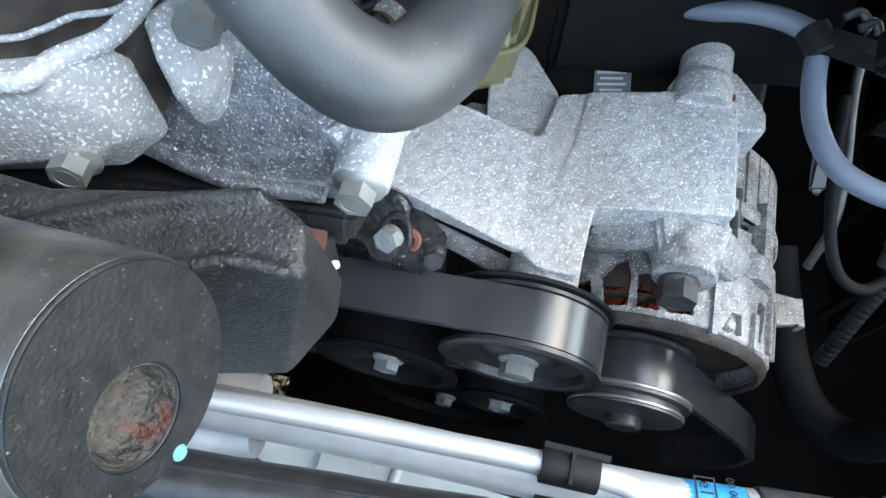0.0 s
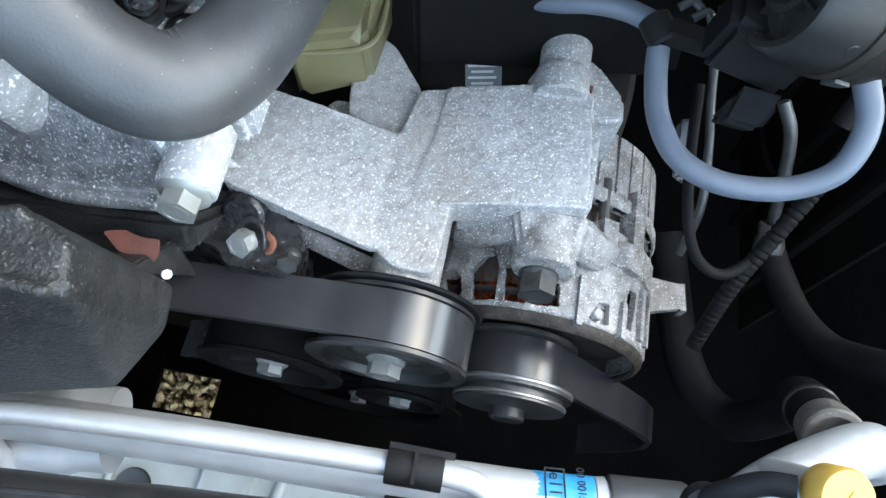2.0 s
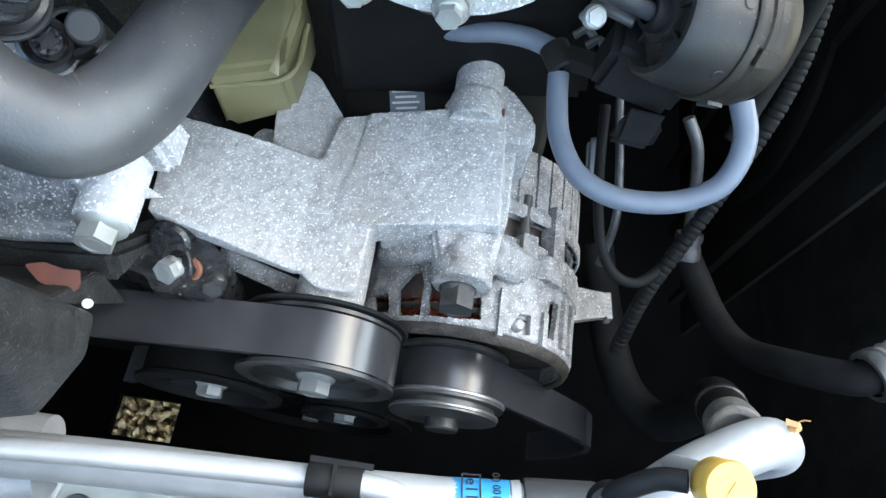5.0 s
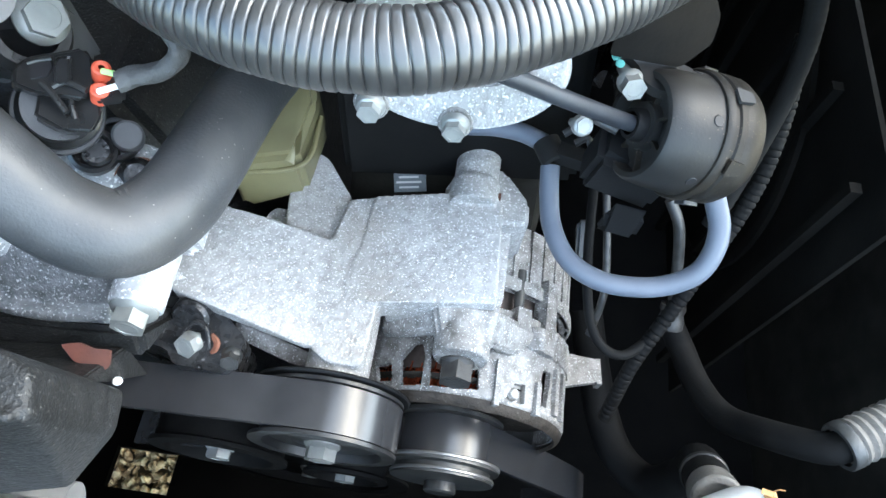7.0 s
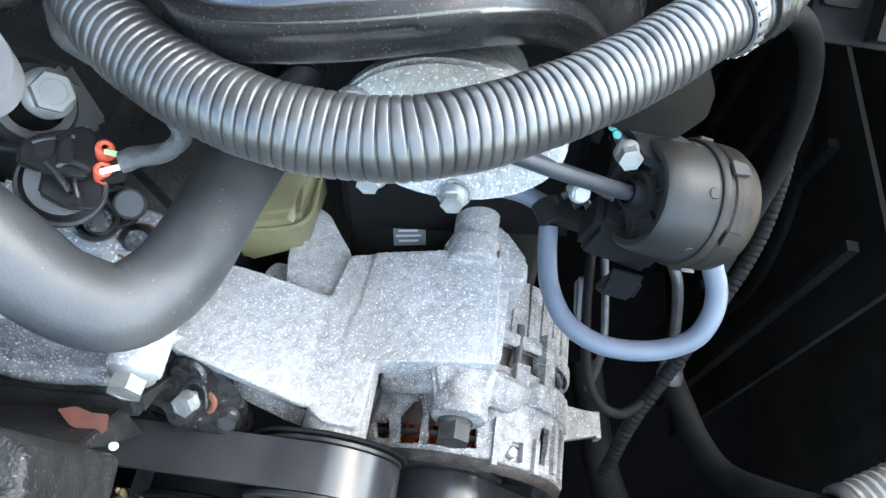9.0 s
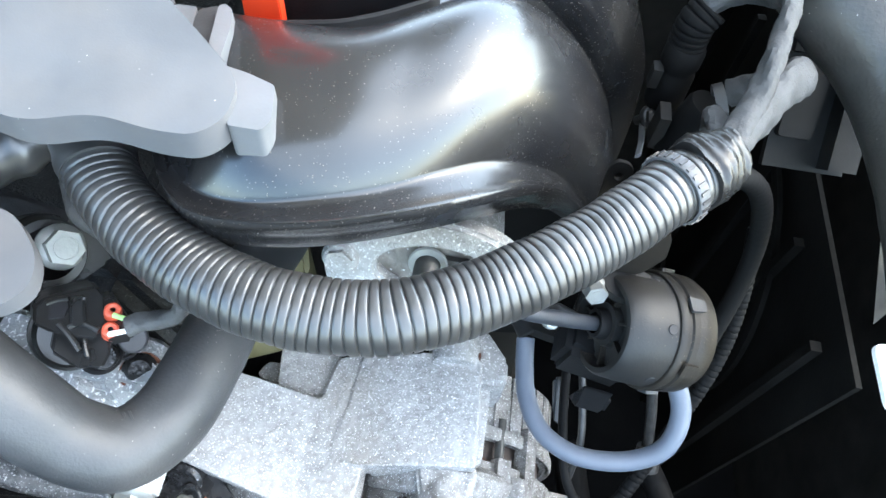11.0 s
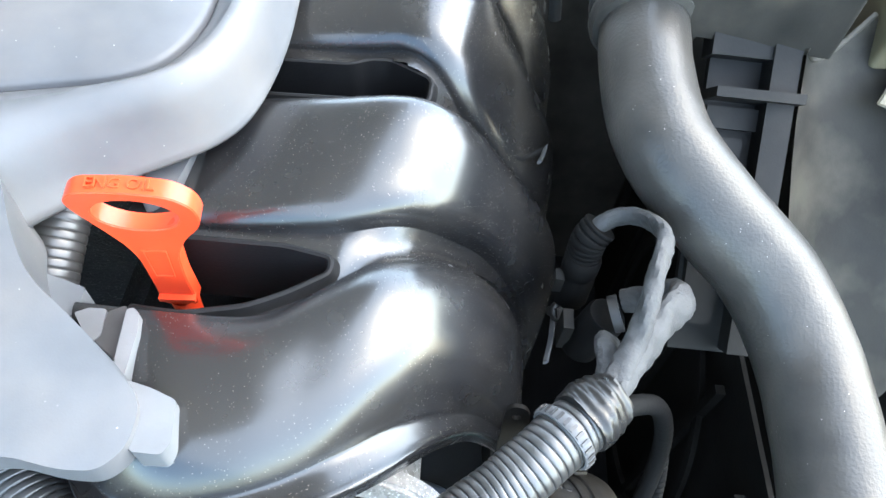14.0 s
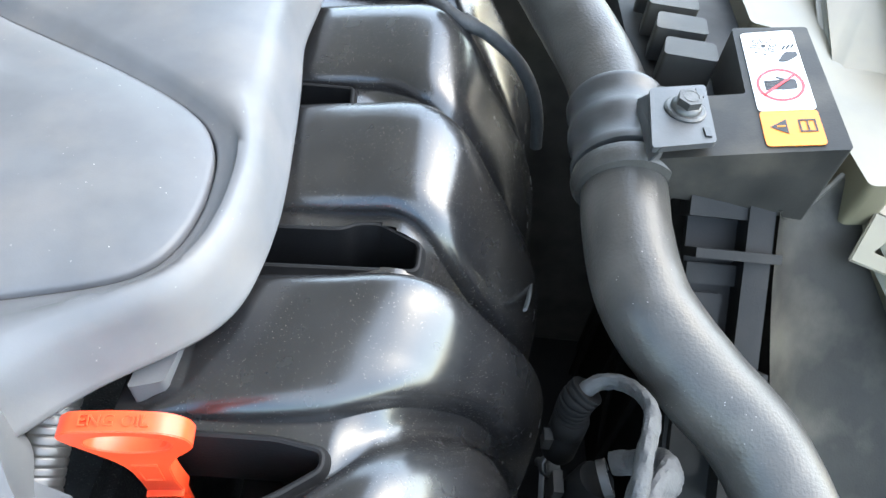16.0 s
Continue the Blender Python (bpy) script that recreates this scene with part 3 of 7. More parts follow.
part("rear_housing", lathe([(0.03, 0), (0.050, 0.001), (0.058, 0.006), (0.0600, 0.012), (0.0600, 0.038), (0.0560, 0.040)], (ax, 0.200, az), (0, -1, 0), 60), M_CAST_DULL, alternator)
part("front_face", lathe([(0.0585, -0.001), (0.0570, 0.0005), (0.050, 0.0015), (0.03, 0.002), (0.012, 0.0065), (0, 0.0065)], (ax, 0.1100, az), (0, -1, 0), 60), M_GRIME_SHADE, alternator, "grimy brown front face, gap shade in its colour")
# front housing: a drum pierced by windows, given by angle and place along the shaft
WINDOWS = [
    rounded([(132, 0.1135), (122.5, 0.1140), (121, 0.1050), (129.5, 0.1050)], 0.0012, 4),
    rounded([(118.5, 0.1165), (113, 0.1235), (108.5, 0.1250), (106.4, 0.118), (106.4, 0.1035), (116, 0.1030)], 0.0012, 4),
    rounded([(104, 0.1190), (101, 0.1205), (95, 0.1205), (94.4, 0.1035), (103, 0.1038)], 0.001, 4),
    rounded([(91.5, 0.1205), (82, 0.1195), (81, 0.1050), (91.8, 0.1035)], 0.001, 4),
    rounded([(67, 0.1065), (63.5, 0.1125), (57.8, 0.1130), (57.8, 0.1035), (68.5, 0.1025)], 0.001, 4),
    rounded([(47, 0.1240), (40.5, 0.1250), (42, 0.1065), (49.5, 0.1055)], 0.001, 4),
    rounded([(150, 0.1180), (139, 0.1160), (138, 0.1080), (149, 0.1100)], 0.001, 4),
    rounded([(22, 0.1260), (16, 0.1270), (15, 0.1120), (21, 0.1100)], 0.001, 4),
]


def in_loop(x, y, loop):
    inside = False
    for k in range(len(loop)):
        (x0, y0), (x1, y1) = loop[k - 1][:2], loop[k][:2]
        if (y0 > y) != (y1 > y) and x < (x1 - x0) * (y - y0) / (y1 - y0) + x0:
            inside = not inside
    return inside


drum = bmesh.new()
NA, NY = 560, 90
for side in (0, 1):
    rows = []
    for i in range(NA + 1):
        a = -70 + 260 * i / NA
        row = []
        for k in range(NY + 1):
            y = 0.1005 + (0.1475 - 0.1005) * k / NY
            r = 0.0612 - 0.0022 * max(0.0, 1 - (y - 0.1005) / 0.0025) ** 2
            r += 0.0006 * math.sin(a * 0.7 + y * 300) * 0.4 + (0.0010 if y > 0.132 else 0.0)
            r -= side * 0.0030
            row.append(drum.verts.new((ax + r * math.cos(radians(a)), y, az + r * math.sin(radians(a)))))
        rows.append(row)
    open_at = [[any(in_loop(-70 + 260 * (i + 0.5) / NA, 0.1005 + 0.0470 * (k + 0.5) / NY, w) for w in WINDOWS) for k in range(NY)] for i in range(NA)]
    if side == 0:
        outer = rows
    for i in range(NA):
        for k in range(NY):
            if not open_at[i][k]:
                drum.faces.new((rows[i][k], rows[i + 1][k], rows[i + 1][k + 1], rows[i][k + 1]))
inner = rows
for i in range(NA):
    for k in range(NY):
        if open_at[i][k]:
            continue
        for di, dk, c0, c1 in ((-1, 0, (0, 0), (0, 1)), (1, 0, (1, 0), (1, 1)), (0, -1, (0, 0), (1, 0)), (0, 1, (0, 1), (1, 1))):
            ni, nk = i + di, k + dk
            if not (0 <= ni < NA and 0 <= nk < NY) or open_at[ni][nk]:
                p, q = (i + c0[0], k + c0[1]), (i + c1[0], k + c1[1])
                drum.faces.new((outer[p[0]][p[1]], outer[q[0]][q[1]], inner[q[0]][q[1]], inner[p[0]][p[1]]))
part("rim_chamfer", lathe([(0.0580, 0.0), (0.0606, 0.0), (0.0602, 0.0018), (0.0592, 0.0034), (0.0572, 0.0046), (0.0560, 0.0030)], (ax, 0.1010, az), (0, -1, 0), 72, closed=True), M_GRIME_SHADE, alternator, "grimy brown rim")
part("rear_lip", lathe([(0.0575, 0.0), (0.0622, 0.0), (0.0626, 0.0010), (0.0626, 0.0060), (0.0618, 0.0070), (0.0575, 0.0070)], (ax, 0.1665, az), (0, -1, 0), 72, closed=True), M_CAST_DULL, alternator)
part("front_housing", drum, M_CAST_DULL, alternator, angle=55)
for a0, a1, y0, y1 in ((57.0, 69.0, 0.1020, 0.1135), (14, 23, 0.109, 0.128), (137, 151, 0.107, 0.119)):
    seat = bmesh.new()
    rr = 0.0578
    va = [[seat.verts.new((ax + (rr - d) * math.cos(radians(a0 + (a1 - a0) * k / 6)), y, az + (rr - d) * math.sin(radians(a0 + (a1 - a0) * k / 6)))) for k in range(7)] for y, d in ((y0, 0), (y1, 0), (y1, 0.002), (y0, 0.002))]
    for q in range(4):
        for k in range(6):
            seat.faces.new((va[q][k], va[q][k + 1], va[(q + 1) % 4][k + 1], va[(q + 1) % 4][k]))
    part("slot_floor", seat, M_CAST_DULL, alternator)
sa = radians(63.0)
part("slot_screw", lathe([(0, 0.0035), (0.0022, 0.0035), (0.0030, 0.0025), (0.0032, 0), (0, 0)], (ax + 0.0575 * math.cos(sa), 0.1075, az + 0.0575 * math.sin(sa)), (math.cos(sa), 0, math.sin(sa)), 20), M_CAST_DULL, alternator)
for a, y0, y1, w in ((36.5, 0.104, 0.1275, 0.0040), (29, 0.1035, 0.128, 0.0034), (51, 0.100, 0.116, 0.0030), (73, 0.099, 0.121, 0.0026)):
    m = Matrix.Translation((ax, (y0 + y1) / 2, az)) @ Matrix.Rotation(-radians(a), 4, 'Y') @ Matrix.Translation((0.0615, 0, 0))
    part("housing_ridge", box((0.0042, y1 - y0, w), m, 0.0016, seg=3), M_CAST_DULL, alternator)
for a, w in ((66, 0.0085), (56.5, 0.0078), (47.5, 0.0090), (38, 0.0080), (28, 0.0092), (18, 0.0085), (8, 0.0085)):
    m = Matrix.Translation((ax, 0.1785, az)) @ Matrix.Rotation(-radians(a), 4, 'Y') @ Matrix.Translation((0.0600, 0, 0))
    part("cooling_fin", box((0.0018, 0.038, w), m, 0.0007, seg=3), M_CAST_DULL, alternator)
winding = bmesh.new()
wr = random.Random(4)
for k in range(170):
    a = radians(60 + 85 * k / 170 + wr.uniform(-0.4, 0.4))
    r0 = 0.0515 + wr.uniform(-0.002, 0.002)
    a2 = a + wr.uniform(0.03, 0.09)
    tube([(ax + r0 * math.cos(a), 0.124, az + r0 * math.sin(a)), (ax + (r0 + 0.0015) * math.cos(a + 0.012), 0.113, az + (r0 + 0.0015) * math.sin(a + 0.012)), (ax + r0 * math.cos(a2), 0.106, az + r0 * math.sin(a2))], 0.0006, 5, 6, bm=winding)
part("winding", winding, M_COPPER, alternator, "reddish copper wire windings")
ear = hull([(0.0540, 0.1345, 0.6145), (0.0855, 0.1345, 0.6145), (0.0605, 0.1130, 0.6085), (0.0810, 0.1130, 0.6085), (0.0595, 0.1140, 0.6000), (0.0830, 0.1140, 0.6000), (0.058, 0.126, 0.586), (0.084, 0.126, 0.586), (0.052, 0.1400, 0.600), (0.086, 0.1400, 0.600), (0.06, 0.14, 0.58), (0.085, 0.14, 0.58)], 0.002, 2)
hull([(0.0560, 0.1345, 0.6125), (0.0620, 0.1200, 0.6070), (0.0300, 0.1390, 0.5850), (0.0310, 0.1265, 0.5830), (0.0320, 0.1390, 0.570), (0.0330, 0.1275, 0.570), (0.050, 0.128, 0.580), (0.052, 0.1400, 0.585)], 0.0015, 2, ear)
hull([(0.0840, 0.1345, 0.6110), (0.0815, 0.1210, 0.6030), (0.1010, 0.1400, 0.5820), (0.1000, 0.1250, 0.5800), (0.1120, 0.1420, 0.5700), (0.086, 0.1245, 0.582), (0.085, 0.1450, 0.585)], 0.0015, 2, ear)
lathe([(0, 0), (0.0128, 0), (0.0128, 0.0225), (0.0122, 0.0245), (0, 0.0245)], (0.0705, 0.1360, 0.6010), (0, -1, 0.08), 40, ear)
fuse(part("front_ear", ear, M_CAST_DULL, alternator), 0.0007, 3)
part("through_bolt", bolt_mesh((0.0695, 0.1115, 0.6000), (0.0, -1, 0.08), 0.0135, 0.0100, 0.0080, 0.52, 0.012), M_BOLT_DARK, alternator, "dark hex head bolt")
rear = hull([(x, y, z) for z in (0.6165, 0.572) for x, y in ((0.0515, 0.1900), (0.0575, 0.2035), (0.0625, 0.2065), (0.0765, 0.2080), (0.0810, 0.2060), (0.0905, 0.1945), (0.0935, 0.1905), (0.0940, 0.1780), (0.083, 0.1760), (0.0810, 0.1885))], 0.0022, 3)
part("rear_ear", rear, M_CAST, alternator)
# Thin dark box paints the shade of the notch below the boss.
part("gap_shade", box((0.017, 0.0022, 0.012), Matrix.Translation((0.0705, 0.1893, 0.6140)) @ pose(0, 0, 0, 0, 0, 2), 0.0006), M_STATOR, alternator, "dark strip painting the gap's shade under the pivot boss")
for a, y0, y1 in ((48, 0.131, 0.171), (64, 0.139, 0.150)):
    m = Matrix.Translation((ax, (y0 + y1) / 2, az)) @ Matrix.Rotation(-radians(a), 4, 'Y') @ Matrix.Translation((0.0610, 0, 0))
    part("case_lug", box((0.0085, y1 - y0, 0.0080), m, 0.0032, seg=3), M_CAST_DULL, alternator)
part("lug_boss", lathe([(0, 0), (0.0058, 0), (0.0058, 0.010), (0.0048, 0.0115), (0, 0.0115)], (0.1085, 0.143, 0.5715), (0, -1, 0), 24), M_CAST_DULL, alternator)
part("stay_bolt", lathe([(0, 0), (0.0026, 0), (0.0026, 0.03), (0, 0.03)], (0.0975, 0.172, 0.5780), (0, -1, 0), 14), M_DARK_STEEL, alternator, "dark stay bolt")
part("tab", prism(rounded([(0.128, 0.130), (0.153, 0.137), (0.1545, 0.150), (0.128, 0.152)], 0.002), 0.518, 0.523, 0.0012), M_CAST_DULL, alternator)
part("tab_lip", box((0.003, 0.015, 0.009), Matrix.Translation((0.1535, 0.1435, 0.518)) @ pose(0, 0, 0, 0, 0, 6), 0.001), M_CAST_DULL, alternator)
part("sensor_lug", prism(rounded([(0.108, 0.092), (0.128, 0.094), (0.126, 0.118), (0.106, 0.118)], 0.003), 0.486, 0.496, 0.002), M_DARK_STEEL, alternator)
part("sensor_screw", lathe([(0, 0.004), (0.0022, 0.004), (0.0026, 0.003), (0.0026, 0), (0, 0)], (0.122, 0.097, 0.496), (0.1, -0.5, 0.8), 14), M_STEEL, alternator, "bright screw head")
pulley = part("pulley", lathe([(0.0, -0.002), (0.012, -0.002), (0.012, 0), (0.0285, 0.0), (0.0300, 0.001), (0.0300, 0.003), (0.0270, 0.004), (0.0270, 0.024), (0.0298, 0.025), (0.0298, 0.027), (0.0255, 0.0275), (0.0255, 0.030), (0.027, 0.0305), (0.027, 0.033), (0.02, 0.034), (0.0, 0.034)], (ax, 0.104, az), (0, -1, 0), 72), M_DARK_STEEL, alternator, "dark steel pulley")
part("rim_ring", lathe([(0.026, 0), (0.0300, 0), (0.0304, 0.0005), (0.0304, 0.0014), (0.0298, 0.0020), (0.026, 0.0020)], (ax, 0.0802, az), (0, -1, 0), 72, closed=True), M_PULLEY_RIM, alternator, "bright pulley rim")
part("inner_ring", lathe([(0.022, 0), (0.0272, 0), (0.0276, 0.0005), (0.0276, 0.0013), (0.0268, 0.0019), (0.022, 0.0019)], (ax, 0.0738, az), (0, -1, 0), 72, closed=True), M_PULLEY_RIM, alternator, "bright inner ring")
part("hub_end", lathe([(0.0, 0.006), (0.0075, 0.006), (0.0085, 0.005), (0.0085, 0.0), (0.0, 0.0)], (ax, 0.0705, az), (0, -1, 0), 28), M_DARK_STEEL, alternator)

# ---- serpentine belt and pulleys ----
def strip(path, y0, y1, thick, bm=None):
    """A belt of that thickness along the (x, z) places of its outer face."""
    bm = bm or bmesh.new()
    prev = None
    n = len(path)
    for i, p in enumerate(path):
        a, b = path[max(i - 1, 0)], path[min(i + 1, n - 1)]
        t = Vector((b[0] - a[0], b[1] - a[1])).normalized()
        nx, nz = -t.y, t.x
        ring = [bm.verts.new(q) for q in ((p[0], y0, p[1]), (p[0], y1, p[1]), (p[0] - nx * thick, y1, p[1] - nz * thick), (p[0] - nx * thick, y0, p[1] - nz * thick))]
        if prev:
            for k in range(4):
                bm.faces.new((prev[k], prev[(k + 1) % 4], ring[(k + 1) % 4], ring[k]))
        else:
            bm.faces.new(ring)
        prev = ring
    bm.faces.new(prev[::-1])
    return bm


idler_c = (0.015, 0.578)
IR = 0.0335
belt = thing("serpentine_belt", (0.0, 0.08, 0.55), "smooth black rubber serpentine belt over the pulleys", "belt")
arc = [(idler_c[0] + IR * math.sin(radians(a)), idler_c[1] + IR * math.cos(radians(a))) for a in range(0, 200, 6)]
part("upper_run", strip([(-0.30, 0.572), (-0.20, 0.583), (-0.10, 0.595), (-0.04, 0.6035), (-0.01, 0.6085)] + arc + [(-0.03, 0.53), (-0.1, 0.49)], 0.0705, 0.0905, 0.004), M_BELT, belt)
arc2 = [(ax + 0.0285 * math.sin(radians(a)), az + 0.0285 * math.cos(radians(a))) for a in range(-60, 56, 6)]
part("lower_run", strip([(0.02, 0.50)] + arc2 + [(0.112, 0.5195), (0.135, 0.492), (0.155, 0.466), (0.166, 0.445), (0.170, 0.420), (0.164, 0.385), (0.145, 0.345)], 0.0795, 0.0995, 0.004), M_BELT, belt)

idler = thing("idler_pulley", (0.015, 0.08, 0.56), "black steel idler pulley with a hex bolt", "pulley")
part("rim", lathe([(0.0, 0), (0.0295, 0.0), (0.0335, 0.0015), (0.0335, 0.003), (0.0292, 0.004), (0.0292, 0.0235), (0.0335, 0.0245), (0.0335, 0.0262), (0.030, 0.0268), (0.0275, 0.0262), (0.0265, 0.0225), (0.017, 0.0215), (0.014, 0.0235), (0.0, 0.0235)], (0.015, 0.0945, 0.578), (0, -1, 0), 72), M_BLACK_METAL, idler)
part("flange_disc", lathe([(0.0, 0), (0.0355, 0), (0.0362, 0.0008), (0.0355, 0.0016), (0.0, 0.0016)], (0.015, 0.0955, 0.578), (0, -1, 0), 72), M_RUBBER_DARK, idler)
part("bolt", bolt_mesh((0.015, 0.0715, 0.578), (0, -1, 0), 0.0125, 0.008, 0.0085, 0.2), M_STEEL, idler, "zinc plated hex bolt")

for nm, c, r, y, lab in (("tensioner_pulley", (-0.045, 0.523), 0.036, 0.092, "black tensioner pulley in shadow with a zinc bolt"), ("guide_pulley", (0.016, 0.458), 0.026, 0.098, "dark guide pulley low in the bay"), ("crank_pulley", (-0.02, 0.36), 0.075, 0.11, "large black crankshaft pulley deep in shadow")):
    t = thing(nm, (c[0], y, c[1] - r), lab, "pulley")
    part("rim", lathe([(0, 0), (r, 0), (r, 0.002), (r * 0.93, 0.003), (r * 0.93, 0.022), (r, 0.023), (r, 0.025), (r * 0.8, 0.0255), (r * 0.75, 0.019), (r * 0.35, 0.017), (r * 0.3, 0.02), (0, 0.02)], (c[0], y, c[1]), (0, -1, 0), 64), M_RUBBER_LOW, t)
    part("bolt", bolt_mesh((c[0], y - 0.02, c[1]), (0, -1, 0), 0.0115, 0.007, 0.008, 0.4), M_STEEL, t, "zinc plated hex bolt")

# ---- tensioner casting left of the bracket ----
tens = thing("belt_tensioner", (-0.045, 0.1, 0.57), "oily black cast belt tensioner with a rusted bolt pocket", "tensioner")
part("body", prism(rounded([(-0.076, 0.109), (-0.074, 0.098), (-0.054, 0.0945), (-0.050, 0.0885), (-0.026, 0.0885), (-0.0225, 0.104), (-0.034, 0.1135), (-0.040, 0.117), (-0.059, 0.119)], 0.003), 0.582, 0.6105, 0.003, seg=3), M_OILY_DARK, tens)
part("cup", lathe([(0.0, 0), (0.0085, 0), (0.0090, 0.002), (0.0085, 0.012), (0.007, 0.0135), (0, 0.0135)], (-0.0480, 0.1180, 0.605), (0, -0.75, 0.65), 32), M_OILY_DARK, tens)
part("pocket", plate(circle(0, 0, 0.0105, 36, 0.0068), [circle(-0.0006, 0, 0.0088, 32, 0.0053)], -0.001, 0.0018, axis_matrix((-0.0430, 0.0985, 0.6105), (0, -0.45, 0.9)) @ pose(0, 0, 0, 0, 0, 90), 0.0008), M_OILY_DARK, tens)
part("rust_lip", tube([(-0.0372, 0.1030, 0.6115), (-0.0342, 0.1005, 0.6110), (-0.0345, 0.0970, 0.6100), (-0.0385, 0.0945, 0.6085)], 0.0016, 8, 24, flat=0.7), M_RUST, tens, "rusted edge of the bolt pocket")
part("bolt", bolt_mesh((-0.0445, 0.0995, 0.6105), (-0.25, -0.75, 0.6), 0.0090, 0.0058, 0.0052, 0.1), M_STEEL, tens, "zinc plated hex bolt")
part("low_bolt", bolt_mesh((-0.0265, 0.0965, 0.6100), (0.1, -0.8, 0.5), 0.0072, 0.006, 0.0045, 0.4), M_DARK_STEEL, tens, "small dark bolt")
part("foot", prism(rounded([(-0.050, 0.0), (-0.024, 0.0), (-0.026, 0.018), (-0.046, 0.018)], 0.003), 0.0, 0.02, 0.002, Matrix.Translation((0, 0.09, 0.570))), M_OILY_DARK, tens)


# ---- timing cover and mount at the near left ----
tc = thing("timing_cover", (-0.1, 0.1, 0.60), "speckled cast aluminium timing cover with oily flanks", "engine cover")





cc = hull([(-0.25, 0.054, 0.697), (-0.160, 0.0745, 0.6985), (-0.144, 0.0800, 0.699), (-0.134, 0.0835, 0.699), (-0.131, 0.0920, 0.699), (-0.121, 0.1010, 0.698), (-0.120, 0.105, 0.690), (-0.1195, 0.0985, 0.678), (-0.1225, 0.0870, 0.671), (-0.135, 0.0775, 0.668), (-0.158, 0.0725, 0.668), (-0.25, 0.045, 0.668), (-0.25, 0.06, 0.640), (-0.135, 0.090, 0.645), (-0.122, 0.104, 0.650)], 0.004, 3)
tube([(-0.25, 0.056, 0.6985), (-0.160, 0.0760, 0.6995), (-0.144, 0.0812, 0.700), (-0.136, 0.0842, 0.7005), (-0.132, 0.0918, 0.7005), (-0.122, 0.1022, 0.700), (-0.1185, 0.1120, 0.700), (-0.1165, 0.1210, 0.701), (-0.112, 0.140, 0.703)], 0.0034, 14, 60, flat=0.8, bm=cc)
hull([(-0.109, 0.1000, 0.6760), (-0.1005, 0.1060, 0.6760), (-0.0975, 0.1180, 0.6800), (-0.0975, 0.1300, 0.6900), (-0.113, 0.1300, 0.6960), (-0.120, 0.1160, 0.6960), (-0.113, 0.1050, 0.6900), (-0.112, 0.106, 0.650), (-0.100, 0.11, 0.650), (-0.10, 0.13, 0.65), (-0.12, 0.12, 0.65)], 0.0028, 3, cc)
fuse(part("casting", cc, M_COVER_CAST, tc), 0.0009, 4)
# Dark brown sheet below the lip; the recess is dark by its colour.
part("dark_recess", prism([(-0.25, 0.0600), (-0.160, 0.0790), (-0.144, 0.0845), (-0.137, 0.0872), (-0.133, 0.0945), (-0.123, 0.1050), (-0.1195, 0.1140), (-0.1165, 0.145), (-0.25, 0.16)], 0.660, 0.6890, 0.0), M_DARK_BROWN, tc, "dark brown recess floor")
part("far_lip", tube([(-0.22, 0.085, 0.692), (-0.160, 0.098, 0.694), (-0.146, 0.1040, 0.695), (-0.139, 0.1110, 0.695), (-0.128, 0.1160, 0.695), (-0.1215, 0.1230, 0.696)], 0.0011, 10, 40), M_COVER_CAST, tc)
flank = hull([(-0.135, 0.100, 0.650), (-0.098, 0.093, 0.648), (-0.064, 0.096, 0.648), (-0.055, 0.104, 0.660), (-0.066, 0.125, 0.675), (-0.10, 0.13, 0.685), (-0.135, 0.125, 0.68), (-0.13, 0.14, 0.62), (-0.06, 0.13, 0.62), (-0.06, 0.10, 0.63)], 0.002)
tube([(-0.135, 0.0985, 0.648), (-0.098, 0.0920, 0.646), (-0.064, 0.0945, 0.646)], 0.0035, 12, 30, bm=flank)
fuse(part("flank", flank, M_OILY, tc), 0.001, 5)
boss = hull([(-0.086, 0.130, 0.690), (-0.074, 0.122, 0.690), (-0.058, 0.106, 0.670), (-0.050, 0.108, 0.669), (-0.052, 0.125, 0.672), (-0.06, 0.14, 0.675)], 0.002)
hull([(-0.066, 0.107, 0.668), (-0.058, 0.113, 0.670), (-0.046, 0.110, 0.668), (-0.044, 0.102, 0.663), (-0.058, 0.101, 0.663), (-0.066, 0.12, 0.63), (-0.046, 0.12, 0.63)], 0.001, 2, boss)
lathe([(0, 0), (0.0098, 0), (0.0098, 0.024), (0, 0.024)], (-0.050, 0.1180, 0.6615), (0, -1, -0.05), 30, boss)
fuse(part("corner_boss", boss, M_COVER_CAST, tc), 0.0008, 6)
part("bolt", bolt_mesh((-0.0500, 0.0940, 0.6605), (0.02, -0.9, 0.12), 0.0112, 0.0085, 0.0086, 0.15), M_STEEL, tc, "zinc plated hex flange bolt")
part("bolt", bolt_mesh((-0.1000, 0.1195, 0.6990), (0.14, -0.9, 0.05), 0.0118, 0.0100, 0.0088, 0.5), M_STEEL, tc, "zinc plated hex flange bolt")
part("bolt", bolt_mesh((-0.1385, 0.0800, 0.6660), (0.12, -0.85, 0.15), 0.0108, 0.0092, 0.0082, 0.3), M_STEEL, tc, "zinc plated hex flange bolt")
part("lower_flange", hull([(-0.30, 0.070, 0.640), (-0.15, 0.080, 0.648), (-0.10, 0.086, 0.648), (-0.055, 0.092, 0.640), (-0.055, 0.085, 0.625), (-0.10, 0.078, 0.62), (-0.30, 0.060, 0.61), (-0.30, 0.12, 0.60), (-0.055, 0.12, 0.60)], 0.003), M_BLACK_CAST, tc, "oily black flange")
block = thing("engine_block", (-0.15, 0.3, 0.2), "dark cast engine block mostly hidden in shadow", "engine")
